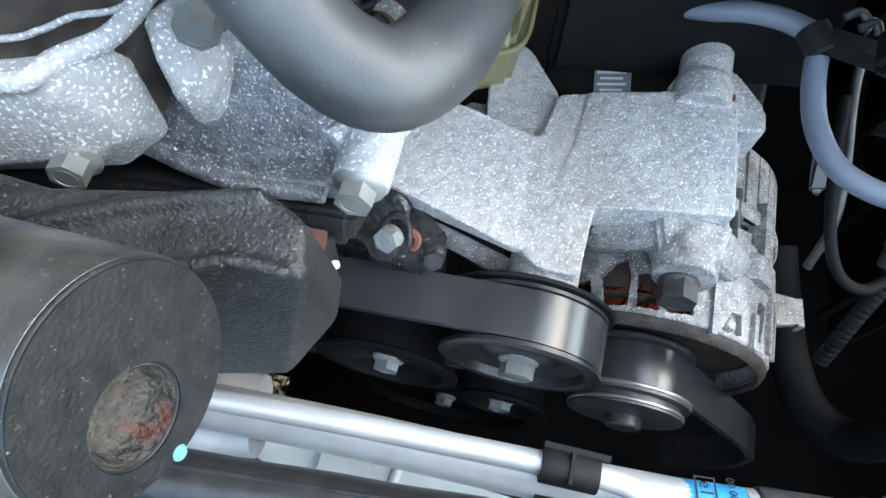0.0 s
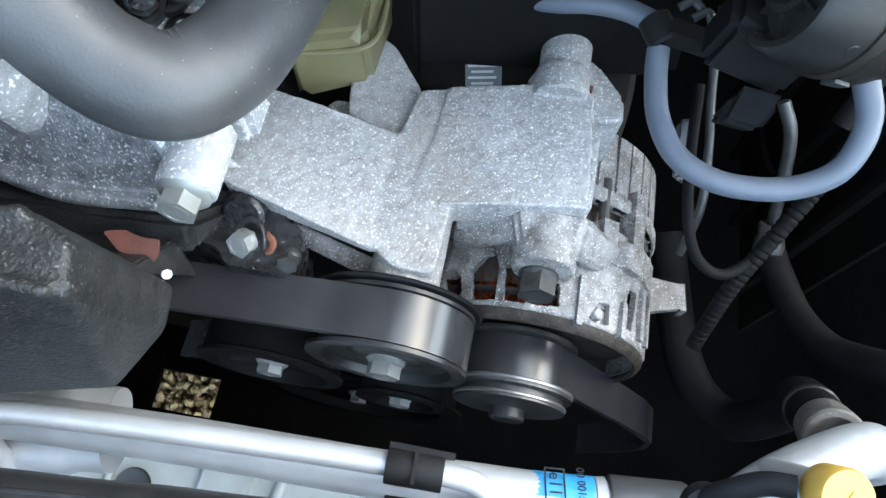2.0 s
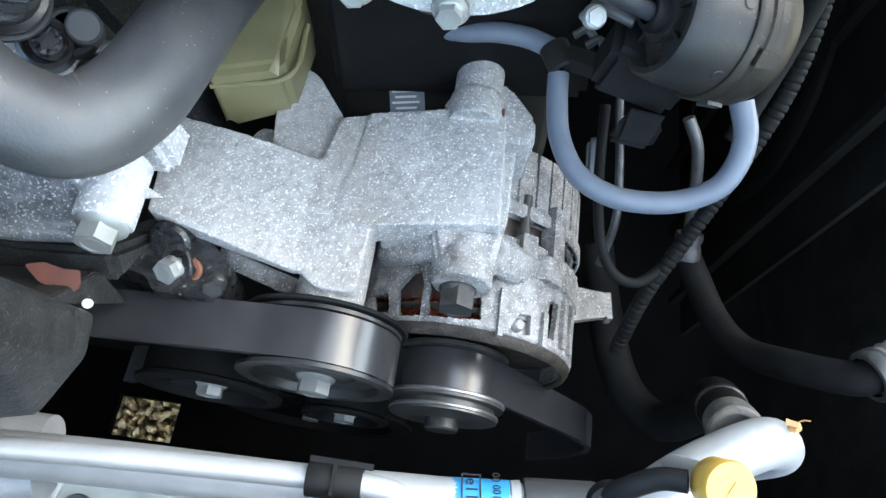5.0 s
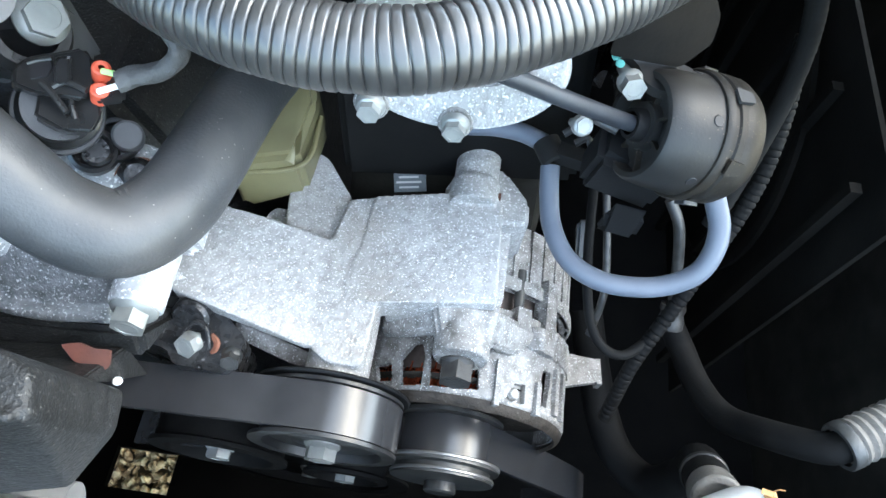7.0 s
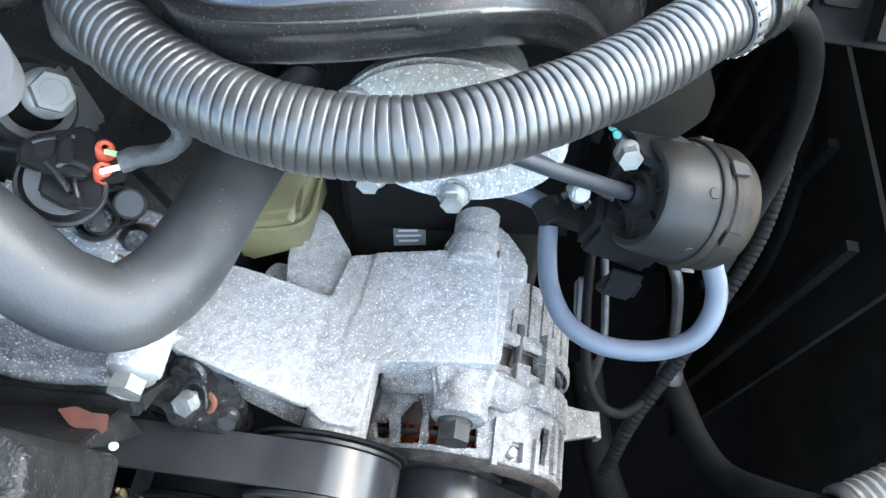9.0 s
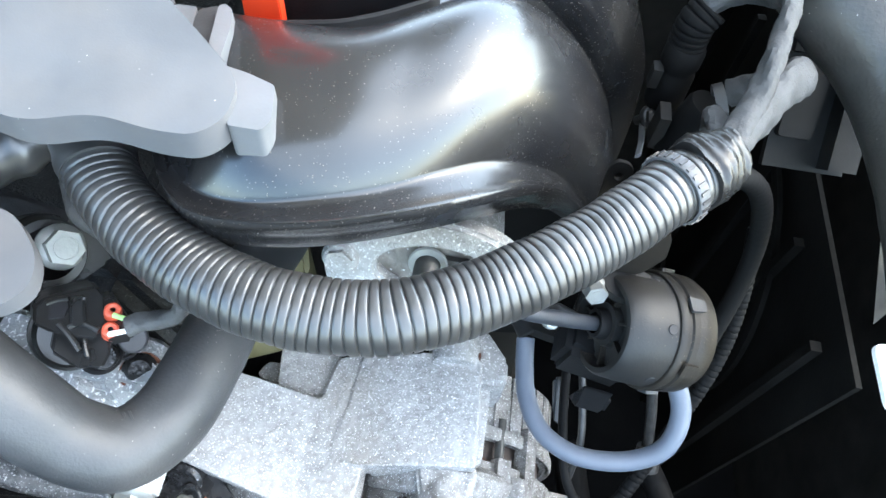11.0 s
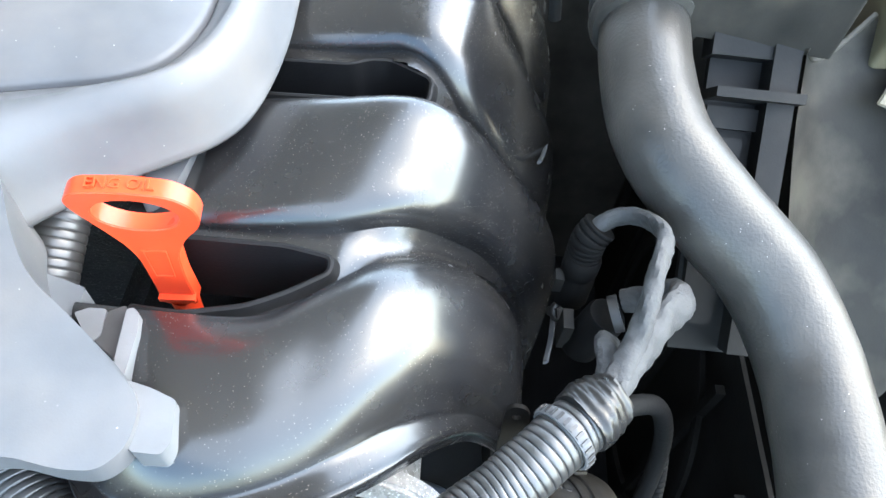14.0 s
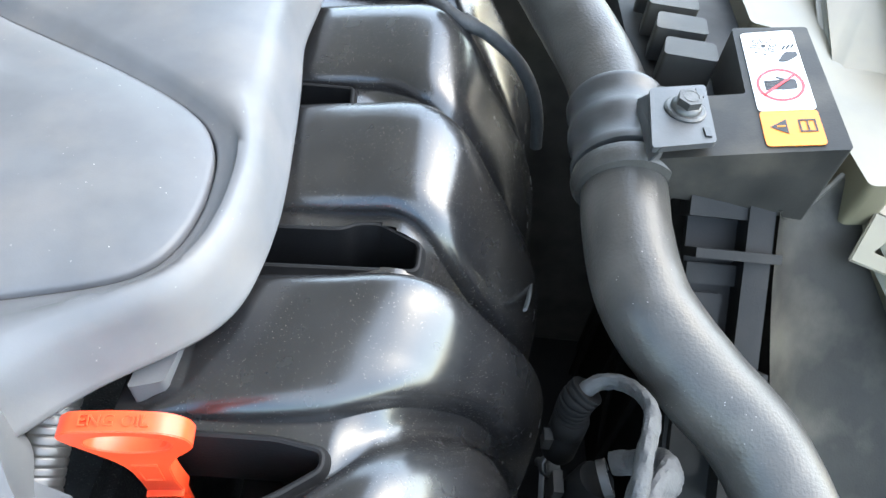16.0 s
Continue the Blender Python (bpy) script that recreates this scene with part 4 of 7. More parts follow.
part("block_body", hull([(-0.30, 0.135, 0.25), (0.0, 0.135, 0.25), (0.0, 0.62, 0.25), (-0.30, 0.62, 0.25), (-0.30, 0.135, 0.64), (-0.06, 0.135, 0.64), (-0.06, 0.62, 0.64), (-0.30, 0.62, 0.64)], 0.006), M_BLACK_CAST, block)
part("head_cover", hull([(-0.32, 0.150, 0.63), (-0.045, 0.155, 0.63), (-0.045, 0.62, 0.63), (-0.32, 0.62, 0.63), (-0.32, 0.16, 0.69), (-0.075, 0.165, 0.69), (-0.075, 0.62, 0.70), (-0.32, 0.62, 0.70)], 0.006), M_BLACK_CAST, block)

mount = thing("engine_mount_bracket", (-0.1, 0.06, 0.63), "black gritty cast iron engine mount bracket", "mount bracket")
mb = hull([(-0.071, 0.0365, 0.7155), (-0.058, 0.0415, 0.7150), (-0.0415, 0.0435, 0.7120), (-0.045, 0.0555, 0.7140), (-0.055, 0.060, 0.7150), (-0.088, 0.046, 0.7160), (-0.101, 0.037, 0.7160), (-0.20, 0.028, 0.7180), (-0.20, 0.010, 0.7120), (-0.080, 0.0305, 0.6440), (-0.057, 0.0330, 0.6430), (-0.047, 0.0530, 0.6460), (-0.050, 0.0680, 0.6440), (-0.20, 0.0, 0.630), (-0.20, 0.06, 0.630)], 0.002, 2)
tube([(-0.20, 0.018, 0.716), (-0.10, 0.031, 0.7165), (-0.070, 0.0372, 0.716), (-0.058, 0.0420, 0.7155), (-0.045, 0.0430, 0.713)], 0.0018, 8, 30, bm=mb)
tube([(-0.105, 0.0385, 0.7165), (-0.088, 0.0470, 0.7165), (-0.072, 0.0535, 0.7160), (-0.056, 0.0590, 0.7150)], 0.0022, 8, 30, bm=mb)
fuse(part("body", mb, M_BLACK_CAST, mount), 0.0010, 3)
fuse(part("back_wing", hull([(-0.25, 0.060, 0.712), (-0.110, 0.052, 0.708), (-0.098, 0.048, 0.690), (-0.25, 0.04, 0.690), (-0.25, 0.07, 0.66), (-0.10, 0.07, 0.65)], 0.003), M_BLACK_CAST, mount), 0.0011, 5)
part("inner_web", hull([(-0.20, 0.060, 0.655), (-0.062, 0.0880, 0.630), (-0.056, 0.070, 0.645), (-0.060, 0.065, 0.66), (-0.20, 0.05, 0.67), (-0.20, 0.09, 0.60), (-0.062, 0.085, 0.60)], 0.002), M_BLACK_CAST, mount)
part("rust_patch", prism(rounded([(-0.010, 0.001), (-0.004, 0.0030), (0.002, 0.0018), (0.0075, 0.0025), (0.0085, -0.003), (0.0055, -0.0085), (0.002, -0.0050), (-0.004, -0.0040)], 0.0012), 0, 0.0015, 0.0005, Matrix.Translation((-0.0665, 0.0790, 0.6470)) @ Euler((0.35, 0.15, 0)).to_matrix().to_4x4()), M_RUST_RED, mount, "rust red primer patch")
part("paint_dot", lathe([(0.0018, 0), (0.0014, 0.0007), (0, 0.0009)], (-0.0535, 0.0705, 0.6455), (0.5, -0.6, 0.6), 14), M_WHITE, mount, "white paint dot")
for p in ((-0.0700, 0.0556, 0.7100), (-0.0910, 0.0490, 0.7105)):
    part("blue_clip", box((0.0045, 0.0022, 0.002), Matrix.Translation(p), 0.001), M_CLEAN_BLUE, mount, "small blue plastic clip")

n_ring = V(0.955, -0.09, 0.28).normalized()
c_ring = V(-0.0595, 0.0105, 0.7330)
bush = thing("mount_bushing", tuple(c_ring), "black rubber mount bushing in a worn steel sleeve", "bushing")
part("sleeve", lathe([(0.0215, 0.001), (0.0230, 0.0), (0.0234, -0.002), (0.0234, -0.06), (0.02, -0.06)], c_ring, n_ring, 64), M_SLEEVE, bush)
bm_m = axis_matrix(c_ring, n_ring)
hole = bm_m.inverted() @ V(-0.0582, 0.0058, 0.7283)
part("rubber", plate(circle(0, 0, 0.0229, 72), [circle(hole.x, hole.y, 0.0095, 48)], -0.002, 0.0012, bm_m, 0.0007), M_FACE_RUBBER, bush, "black rubber face")
hc = bm_m @ V(hole.x, hole.y, 0)
core_bm = lathe([(0.0098, 0.0004), (0.0094, 0.0006), (0.0090, -0.0020), (0.0080, -0.0048), (0.006, -0.0060), (0.003, -0.0064), (0, -0.0066)], hc, n_ring, 48)
part("core", core_bm, M_CORE, bush, "corroded steel core with rust")
part("paint_dot", lathe([(0.0017, 0), (0.0013, 0.0006), (0, 0.0008)], bm_m @ V(*(bm_m.inverted() @ V(-0.0552, 0.0022, 0.7135)).xy, 0.0013), n_ring, 16), M_TEAL, bush, "teal paint dot")

# ---- pipes along the near side ----
liquid = thing("refrigerant_pipe", (0.0, 0.028, 0.615), "thin bare aluminium refrigerant pipe with a tight bend", "pipe")
part("run", tube([(-0.112, 0.004, 0.588), (-0.1125, 0.012, 0.606), (-0.109, 0.0185, 0.616), (-0.100, 0.0215, 0.618), (-0.06, 0.0245, 0.618), (-0.021, 0.0265, 0.618), (0.027, 0.0285, 0.618), (0.050, 0.0285, 0.618), (0.059, 0.0265, 0.617), (0.065, 0.020, 0.613), (0.067, 0.008, 0.606), (0.067, -0.03, 0.59)], 0.0040, 20, 110), M_PIPE, liquid)
suction = thing("suction_pipe", (0.0, 0.022, 0.595), "thick bare aluminium suction pipe with a blue approval label", "pipe")
part("run", tube([(-0.30, 0.012, 0.600), (-0.15, 0.019, 0.602), (-0.05, 0.0238, 0.603), (0.02, 0.0255, 0.6035), (0.06, 0.0275, 0.6025), (0.104, 0.030, 0.601)], 0.0083, 28, 60), M_PIPE, suction)
lab = bmesh.new()
u_ax = V(0.996, 0.085, 0.02)
prev = None
for i in range(19):
    a = radians(-70 + 160 * i / 18)
    rad = V(0, math.cos(a), math.sin(a)) * 0.0087
    row = [lab.verts.new(V(0.0872, 0.0291, 0.6017) + u_ax * s + rad) for s in (-0.0105, 0.0105)]
    if prev:
        lab.faces.new((prev[0], prev[1], row[1], row[0]))
    prev = row
blue = part("label", lab, M_BLUE, suction, "blue approval label")


def on_pipe(s, a, lift=0.0090):
    """A frame on the suction pipe's skin: s metres along from the label's middle, a degrees up from its back."""
    r = V(0, math.cos(radians(a)), math.sin(radians(a)))
    x = u_ax.normalized()
    y = r.cross(x).normalized()
    m = Matrix((-y, x, r)).transposed().to_4x4()
    m.translation = V(0.0872, 0.0291, 0.6017) + u_ax * s + r * lift
    return m


part("marking", lettering("e11", 0.0062, on_pipe(-0.0035, 62) @ pose(0, 0, 0, 0, 0, 0), 0.00008), M_INK, blue, "black approval mark")
frame_poly = [(-0.0062, -0.0036), (0.0062, -0.0036), (0.0062, 0.0036), (-0.0062, 0.0036)]
part("marking_frame", plate(frame_poly, [[(-0.0056, -0.0030), (0.0056, -0.0030), (0.0056, 0.0030), (-0.0056, 0.0030)]], 0, 0.0001, on_pipe(-0.0035, 62)), M_INK, blue, "black frame round the mark")
part("marking_number", lettering("00 0015", 0.0042, on_pipe(0.0055, 56), 0.00008), M_INK, blue, "black printed number")
part("collar", lathe([(0.0078, 0), (0.0095, 0.0005), (0.0098, 0.004), (0.0080, 0.0045)], (0.0985, 0.0293, 0.6008), u_ax, 32), M_PIPE, suction)
part("sleeve", lathe([(0.0080, 0), (0.0102, 0.0004), (0.0105, 0.002), (0.0105, 0.026), (0.0100, 0.0275), (0.0078, 0.028)], (0.1035, 0.0300, 0.601), u_ax, 40), M_BLACK_PLASTIC, suction, "dark rubber sleeve")
part("collar", lathe([(0.0078, 0), (0.0092, 0.0005), (0.0092, 0.004), (0.0070, 0.0045)], (0.132, 0.0322, 0.6015), u_ax, 32), M_PIPE, suction)
elbow = thing("aluminium_elbow", (0.17, 0.055, 0.59), "bare aluminium pipe elbow with a round flange", "pipe elbow")
part("body", tube([(0.134, 0.022, 0.603), (0.147, 0.036, 0.607), (0.160, 0.047, 0.609), (0.176, 0.057, 0.608), (0.192, 0.065, 0.604), (0.201, 0.067, 0.598), (0.205, 0.066, 0.590), (0.205, 0.066, 0.57)], 0.0098, 28, 70), M_ELBOW, elbow)
part("flange", lathe([(0, -0.010), (0.0098, -0.010), (0.0108, -0.008), (0.0104, -0.006), (0.0112, -0.004), (0.0108, -0.002), (0.0114, 0.000), (0.0114, 0.0045), (0.0106, 0.0055), (0.0085, 0.0058), (0.0080, 0.003), (0, 0.003)], (0.187, 0.0715, 0.594), (-0.15, -0.5, 0.8), 40), M_FITTING, elbow)
cap = thing("service_cap", (0.160, 0.041, 0.635), "yellow plastic service cap on the elbow", "cap")
part("cap_body", lathe([(0, -0.010), (0.0078, -0.010), (0.0084, -0.009), (0.0089, 0.0), (0.0083, 0.0012), (0.0, 0.0012)], (0.1603, 0.0412, 0.648), (0.12, -0.25, 0.95), 40), M_YELLOW, cap)
part("valve_stem", tube([(0.1562, 0.0500, 0.612), (0.1578, 0.0467, 0.626), (0.1593, 0.0435, 0.640)], 0.0055, 16, 10), M_PIPE, cap, "bare aluminium valve stem")
part("moulded_mark", box((0.0055, 0.0008, 0.0005), axis_matrix((0.1605, 0.0409, 0.6493), (0.12, -0.25, 0.95)) @ pose(0, 0, 0, 0, 0, 35), 0.0002), M_YELLOW, cap)
part("strap", tube([(0.150, 0.0425, 0.641), (0.142, 0.0425, 0.637), (0.134, 0.039, 0.630), (0.130, 0.036, 0.622)], 0.0042, 12, 24, flat=0.7), M_RUBBER_DARK, cap, "black rubber strap")
ringc = thing("rubber_ring", (0.131, 0.036, 0.612), "black rubber grommet ring round the pipe", "grommet")
part("ring_body", lathe([(0.0052, 0), (0.0075, 0.0), (0.0082, 0.002), (0.0075, 0.0045), (0.0052, 0.0045)], (0.1305, 0.0355, 0.618), (0.05, -0.5, 0.85), 32, closed=True), M_RUBBER_DARK, ringc)
clipt = thing("pipe_clip", (0.036, 0.024, 0.60), "black plastic double pipe clip", "clip")
part("band", lathe([(0.0041, -0.0095), (0.0058, -0.0095), (0.0060, -0.009), (0.0060, 0.009), (0.0058, 0.0095), (0.0041, 0.0095)], (0.036, 0.0283, 0.618), (1, 0.02, 0), 28, closed=True), M_SHROUD, clipt)
part("lower_band", lathe([(0.0079, -0.009), (0.0098, -0.009), (0.0100, -0.0085), (0.0100, 0.0085), (0.0098, 0.009), (0.0079, 0.009)], (0.036, 0.0232, 0.599), (1, 0.08, 0), 32, closed=True), M_SHROUD, clipt)
part("latch", box((0.022, 0.002, 0.004), Matrix.Translation((0.0375, 0.0345, 0.619)), 0.0006), M_RUBBER_DARK, clipt)
part("seam", box((0.0012, 0.010, 0.0125), Matrix.Translation((0.036, 0.0283, 0.6185)), 0.0004), M_RUBBER_DARK, clipt)
dull = thing("engine_side_pipe", (-0.12, 0.03, 0.58), "dull grey aluminium hose end fitting behind the refrigerant pipe", "fitting")
part("body", lathe([(0, -0.004), (0.0105, -0.004), (0.0122, -0.001), (0.0126, 0.004), (0.0126, 0.030), (0.0112, 0.0325), (0.0112, 0.036), (0.0122, 0.038), (0.0118, 0.048), (0.0095, 0.052), (0.0088, 0.060), (0, 0.060)], (-0.138, 0.0250, 0.586), (0.98, 0.09, 0.05), 40), M_ELBOW, dull)
part("stub", tube([(-0.30, 0.012, 0.580), (-0.20, 0.020, 0.586), (-0.140, 0.0248, 0.586)], 0.0100, 20, 30), M_RUBBER_DARK, dull, "black rubber hose end")
part("lower_body", lathe([(0, -0.002), (0.009, -0.002), (0.0105, 0.002), (0.0105, 0.028), (0.0090, 0.032), (0.0090, 0.044), (0, 0.044)], (-0.120, 0.0120, 0.583), (0.97, 0.12, 0.10), 36), M_ELBOW, dull)

# ---- coolant bend hose ----
bend = thing("coolant_hose", (-0.04, 0.1, 0.69), "satin black rubber coolant hose with a tight bend", "hose")


def crease(s, length, a):
    return 1.0 - 0.05 * math.exp(-((s - length * 0.46) / 0.006) ** 2) * (0.5 + 0.5 * math.cos(a)) + 0.012 * math.sin(s * 90 + a)


part("hose_body", tube([(-0.16, 0.165, 0.80), (-0.112, 0.128, 0.768), (-0.086, 0.1125, 0.750), (-0.066, 0.1030, 0.732), (-0.051, 0.0978, 0.718), (-0.038, 0.0990, 0.711), (-0.0285, 0.112, 0.708), (-0.0253, 0.132, 0.704), (-0.0245, 0.155, 0.697), (-0.0235, 0.180, 0.688), (-0.021, 0.205, 0.678), (-0.018, 0.24, 0.66)], 0.0133, 32, 120, crease), M_RUBBER, bend)
for k in range(3):
    part("mould_line", tube([(-0.0395 + 0.0015 * k, 0.1065 + 0.001 * k, 0.7215), (-0.0365 + 0.0015 * k, 0.1035 + 0.001 * k, 0.7222), (-0.0335 + 0.0015 * k, 0.1015 + 0.001 * k, 0.7205)], 0.0006, 6, 10), M_RUBBER, bend)
part("end_sleeve", lathe([(0.0134, -0.008), (0.0148, -0.0075), (0.0150, 0.006), (0.0134, 0.0065)], (-0.0185, 0.235, 0.6625), (0.08, 0.86, -0.45), 36, closed=True), M_RUBBER_DARK, bend, "dark sleeve at the hose end")

# ---- olive reservoir behind the hose, dark box with a label ----
res = thing("plastic_housing", (-0.03, 0.2, 0.62), "olive translucent plastic housing, dusty", "housing")
part("body", hull([(-0.045, 0.172, 0.640), (-0.014, 0.180, 0.643), (-0.010, 0.205, 0.650), (-0.040, 0.225, 0.660), (-0.016, 0.225, 0.660), (-0.045, 0.172, 0.600), (-0.014, 0.184, 0.605), (-0.012, 0.22, 0.605), (-0.045, 0.225, 0.605)], 0.004), M_OLIVE, res)
part("seam", tube([(-0.044, 0.1725, 0.632), (-0.013, 0.1815, 0.634), (-0.0095, 0.206, 0.638)], 0.0012, 8, 20), M_OLIVE, res)
start = thing("starter_motor", (0.03, 0.24, 0.53), "dark starter body with a small printed label", "starter")
part("body", lathe([(0, 0), (0.034, 0), (0.036, 0.003), (0.036, 0.10), (0.03, 0.104), (0, 0.104)], (0.0, 0.2325, 0.5585), (1, 0.02, 0), 40), M_BAY, start)
lm = axis_matrix((0.0322, 0.2108, 0.5884), (0.0, -0.6, 0.8)) @ pose(0, 0, 0, 0, 0, 10)
part("label", box((0.0172, 0.0128, 0.0006), lm, 0.0001), M_LABEL, start, "grey printed label")
for k in range(4):
    part("print_line", box((0.0135 - 0.003 * (k % 2), 0.0011, 0.0002), lm @ Matrix.Translation((-0.0006, 0.0042 - k * 0.0027, 0.0005)), 0.00005), M_WHITE, start)

# ---- intake manifold ----
def lerp_rows(x, rows):
    """A smooth curve through (x, value) rows."""
    if x <= rows[0][0]:
        return rows[0][1]
    n = len(rows)
    for i in range(n - 1):
        (x0, a), (x1, b) = rows[i], rows[i + 1]
        if x <= x1:
            h = x1 - x0
            ma = (b - rows[i - 1][1]) / (x1 - rows[i - 1][0]) if i > 0 else (b - a) / h
            mb = (rows[i + 2][1] - a) / (rows[i + 2][0] - x0) if i + 2 < n else (b - a) / h
            f = (x - x0) / h
            return a * (1 + 2 * f) * (1 - f) ** 2 + h * ma * f * (1 - f) ** 2 + b * f * f * (3 - 2 * f) + h * mb * f * f * (f - 1)
    return rows[-1][1]


# places along y of the runner's near foot, crest and far foot, by x; the first one has no crest of its own
EDGE = [(-0.045, 0.190), (-0.034, 0.1690), (-0.026, 0.1560), (-0.016, 0.1482), (0.0, 0.1453), (0.02, 0.1475), (0.035, 0.1527), (0.05, 0.1602), (0.065, 0.1722), (0.08, 0.1880), (0.095, 0.1995), (0.13, 0.2075)]
RUNNERS = [
    ([(-0.045, 0.197), (-0.034, 0.1770), (-0.026, 0.1640), (-0.016, 0.1568), (0.0, 0.1540), (0.02, 0.1578), (0.035, 0.1645), (0.05, 0.1747), (0.065, 0.1875), (0.08, 0.1990), (0.095, 0.2070), (0.13, 0.2130)], [], [(-0.06, 0.2095), (0.0, 0.2090), (0.02, 0.2115), (0.035, 0.2225), (0.05, 0.2355), (0.065, 0.2460), (0.08, 0.2565), (0.095, 0.2640), (0.13, 0.2700)]),
    ([(-0.06, 0.2475), (0.0, 0.2478), (0.035, 0.2512), (0.05, 0.2565), (0.065, 0.2640), (0.08, 0.2725), (0.095, 0.2790), (0.13, 0.2850)], [(-0.06, 0.280), (0.13, 0.300)], [(-0.06, 0.312), (0.05, 0.3135), (0.09, 0.320), (0.13, 0.334)]),
    ([(-0.06, 0.350), (0.045, 0.353), (0.08, 0.340), (0.13, 0.336)], [(-0.06, 0.387), (0.05, 0.388), (0.13, 0.372)], [(-0.06, 0.424), (0.05, 0.424), (0.13, 0.402)]),
    ([(-0.06, 0.448), (0.03, 0.450), (0.07, 0.430), (0.13, 0.410)], [(-0.06, 0.484), (0.05, 0.482), (0.13, 0.450)], [(-0.06, 0.522), (0.05, 0.520), (0.13, 0.490)]),
    ([(-0.06, 0.55), (0.05, 0.545), (0.13, 0.505)], [(-0.06, 0.59), (0.05, 0.585), (0.13, 0.545)], [(-0.06, 0.63), (0.13, 0.59)]),
]
WEB_Z = 0.795
# section of the web between the runners, from under the cover over the shoulder to the foot
SECTION, _ = spline([(-0.040, 0, 0.792), (0.0, 0, 0.792), (0.030, 0, 0.792), (0.052, 0, 0.7905), (0.0635, 0, 0.7845), (0.0715, 0, 0.7765), (0.080, 0, 0.7660), (0.094, 0, 0.7480), (0.108, 0, 0.7240), (0.117, 0, 0.6960), (0.120, 0, 0.6550), (0.120, 0, 0.6150)], 240)


def shell_base(u):
    """Place and normal, in x and z, along the manifold from its top at the cover (0) over the shoulder to its foot (1)."""
    q = u * (len(SECTION) - 1)
    i = min(int(q), len(SECTION) - 2)
    p = SECTION[i].lerp(SECTION[i + 1], q - i)
    t = (SECTION[min(i + 11, len(SECTION) - 1)] - SECTION[max(i - 10, 0)]).normalized()
    return p.x, p.z, -t.z, t.x


def web_lift(x, y):
    """The web stands fuller at the shoulder beyond the first gap."""
    return 0.009 * min(max((y - 0.275) / 0.05, 0.0), 1.0) * math.exp(-((x - 0.066) / (0.025 if x < 0.066 else 0.018)) ** 2)


def in_poly(x, y, poly):
    inside = False
    for i in range(len(poly)):
        (x0, y0), (x1, y1) = poly[i - 1][:2], poly[i][:2]
        if (y0 > y) != (y1 > y) and x < (x1 - x0) * (y - y0) / (y1 - y0) + x0:
            inside = not inside
    return inside


SLOTS = [
    rounded([(-0.045, 0.212), (-0.026, 0.2115), (-0.0235, 0.2112), (-0.008, 0.2105), (0.012, 0.2155), (0.024, 0.222), (0.0375, 0.232), (0.037, 0.2385), (0.020, 0.2415), (-0.0235, 0.2408), (-0.026, 0.2406), (-0.045, 0.240)], 0.004, 5),
    rounded([(-0.03, 0.3170), (0.0635, 0.3225), (0.0640, 0.338), (0.044, 0.3485), (0.034, 0.3470), (0.028, 0.3430), (-0.03, 0.339)], 0.004, 5),
    rounded([(-0.04, 0.4215), (0.0160, 0.4235), (0.0200, 0.4280), (0.0185, 0.4475), (-0.04, 0.4460)], 0.003, 5),
]
manifold = thing("intake_manifold", (0.05, 0.35, 0.6), "glossy black plastic intake manifold with arched runners, dusty", "intake manifold")
NU = 170
shell = bmesh.new()
grid = []


FLANGE_Z = [(-0.045, 0.780), (-0.02, 0.7815), (0.0, 0.7850), (0.02, 0.7870), (0.035, 0.7865), (0.05, 0.7845), (0.065, 0.7775), (0.08, 0.7645), (0.095, 0.7465), (0.108, 0.7240), (0.117, 0.6960), (0.120, 0.6550), (0.121, 0.61)]


def first_runner(x, web):
    """Places (y, z) over the first runner: a broad hump, steep at its near foot, fuller on the shoulder, rounded off at the cover."""
    f, b, zf = lerp_rows(x, RUNNERS[0][0]), lerp_rows(x, RUNNERS[0][2]), lerp_rows(x, FLANGE_Z) - 0.0018
    g = min(max((x + 0.021) / 0.026, 0.0), 1.0)
    g = (1 - (1 - g) ** 2.4) ** 0.6
    r = min(max((x - 0.035) / 0.055, 0.0), 1.0)
    high = 0.0095 + 0.0095 * r * r * (3 - 2 * r)
    out = []
    for i in range(46):
        q = (i / 45) ** 1.45
        hump = 1 - (1 - q / 0.42) ** 3.2 if q < 0.42 else 1 - ((q - 0.42) / 0.58) ** 2.8
        out.append((f + (b - f) * q, zf + (g + (1 - g) * q) * ((web + 0.0058 - zf) * q + high * hump)))
    return out


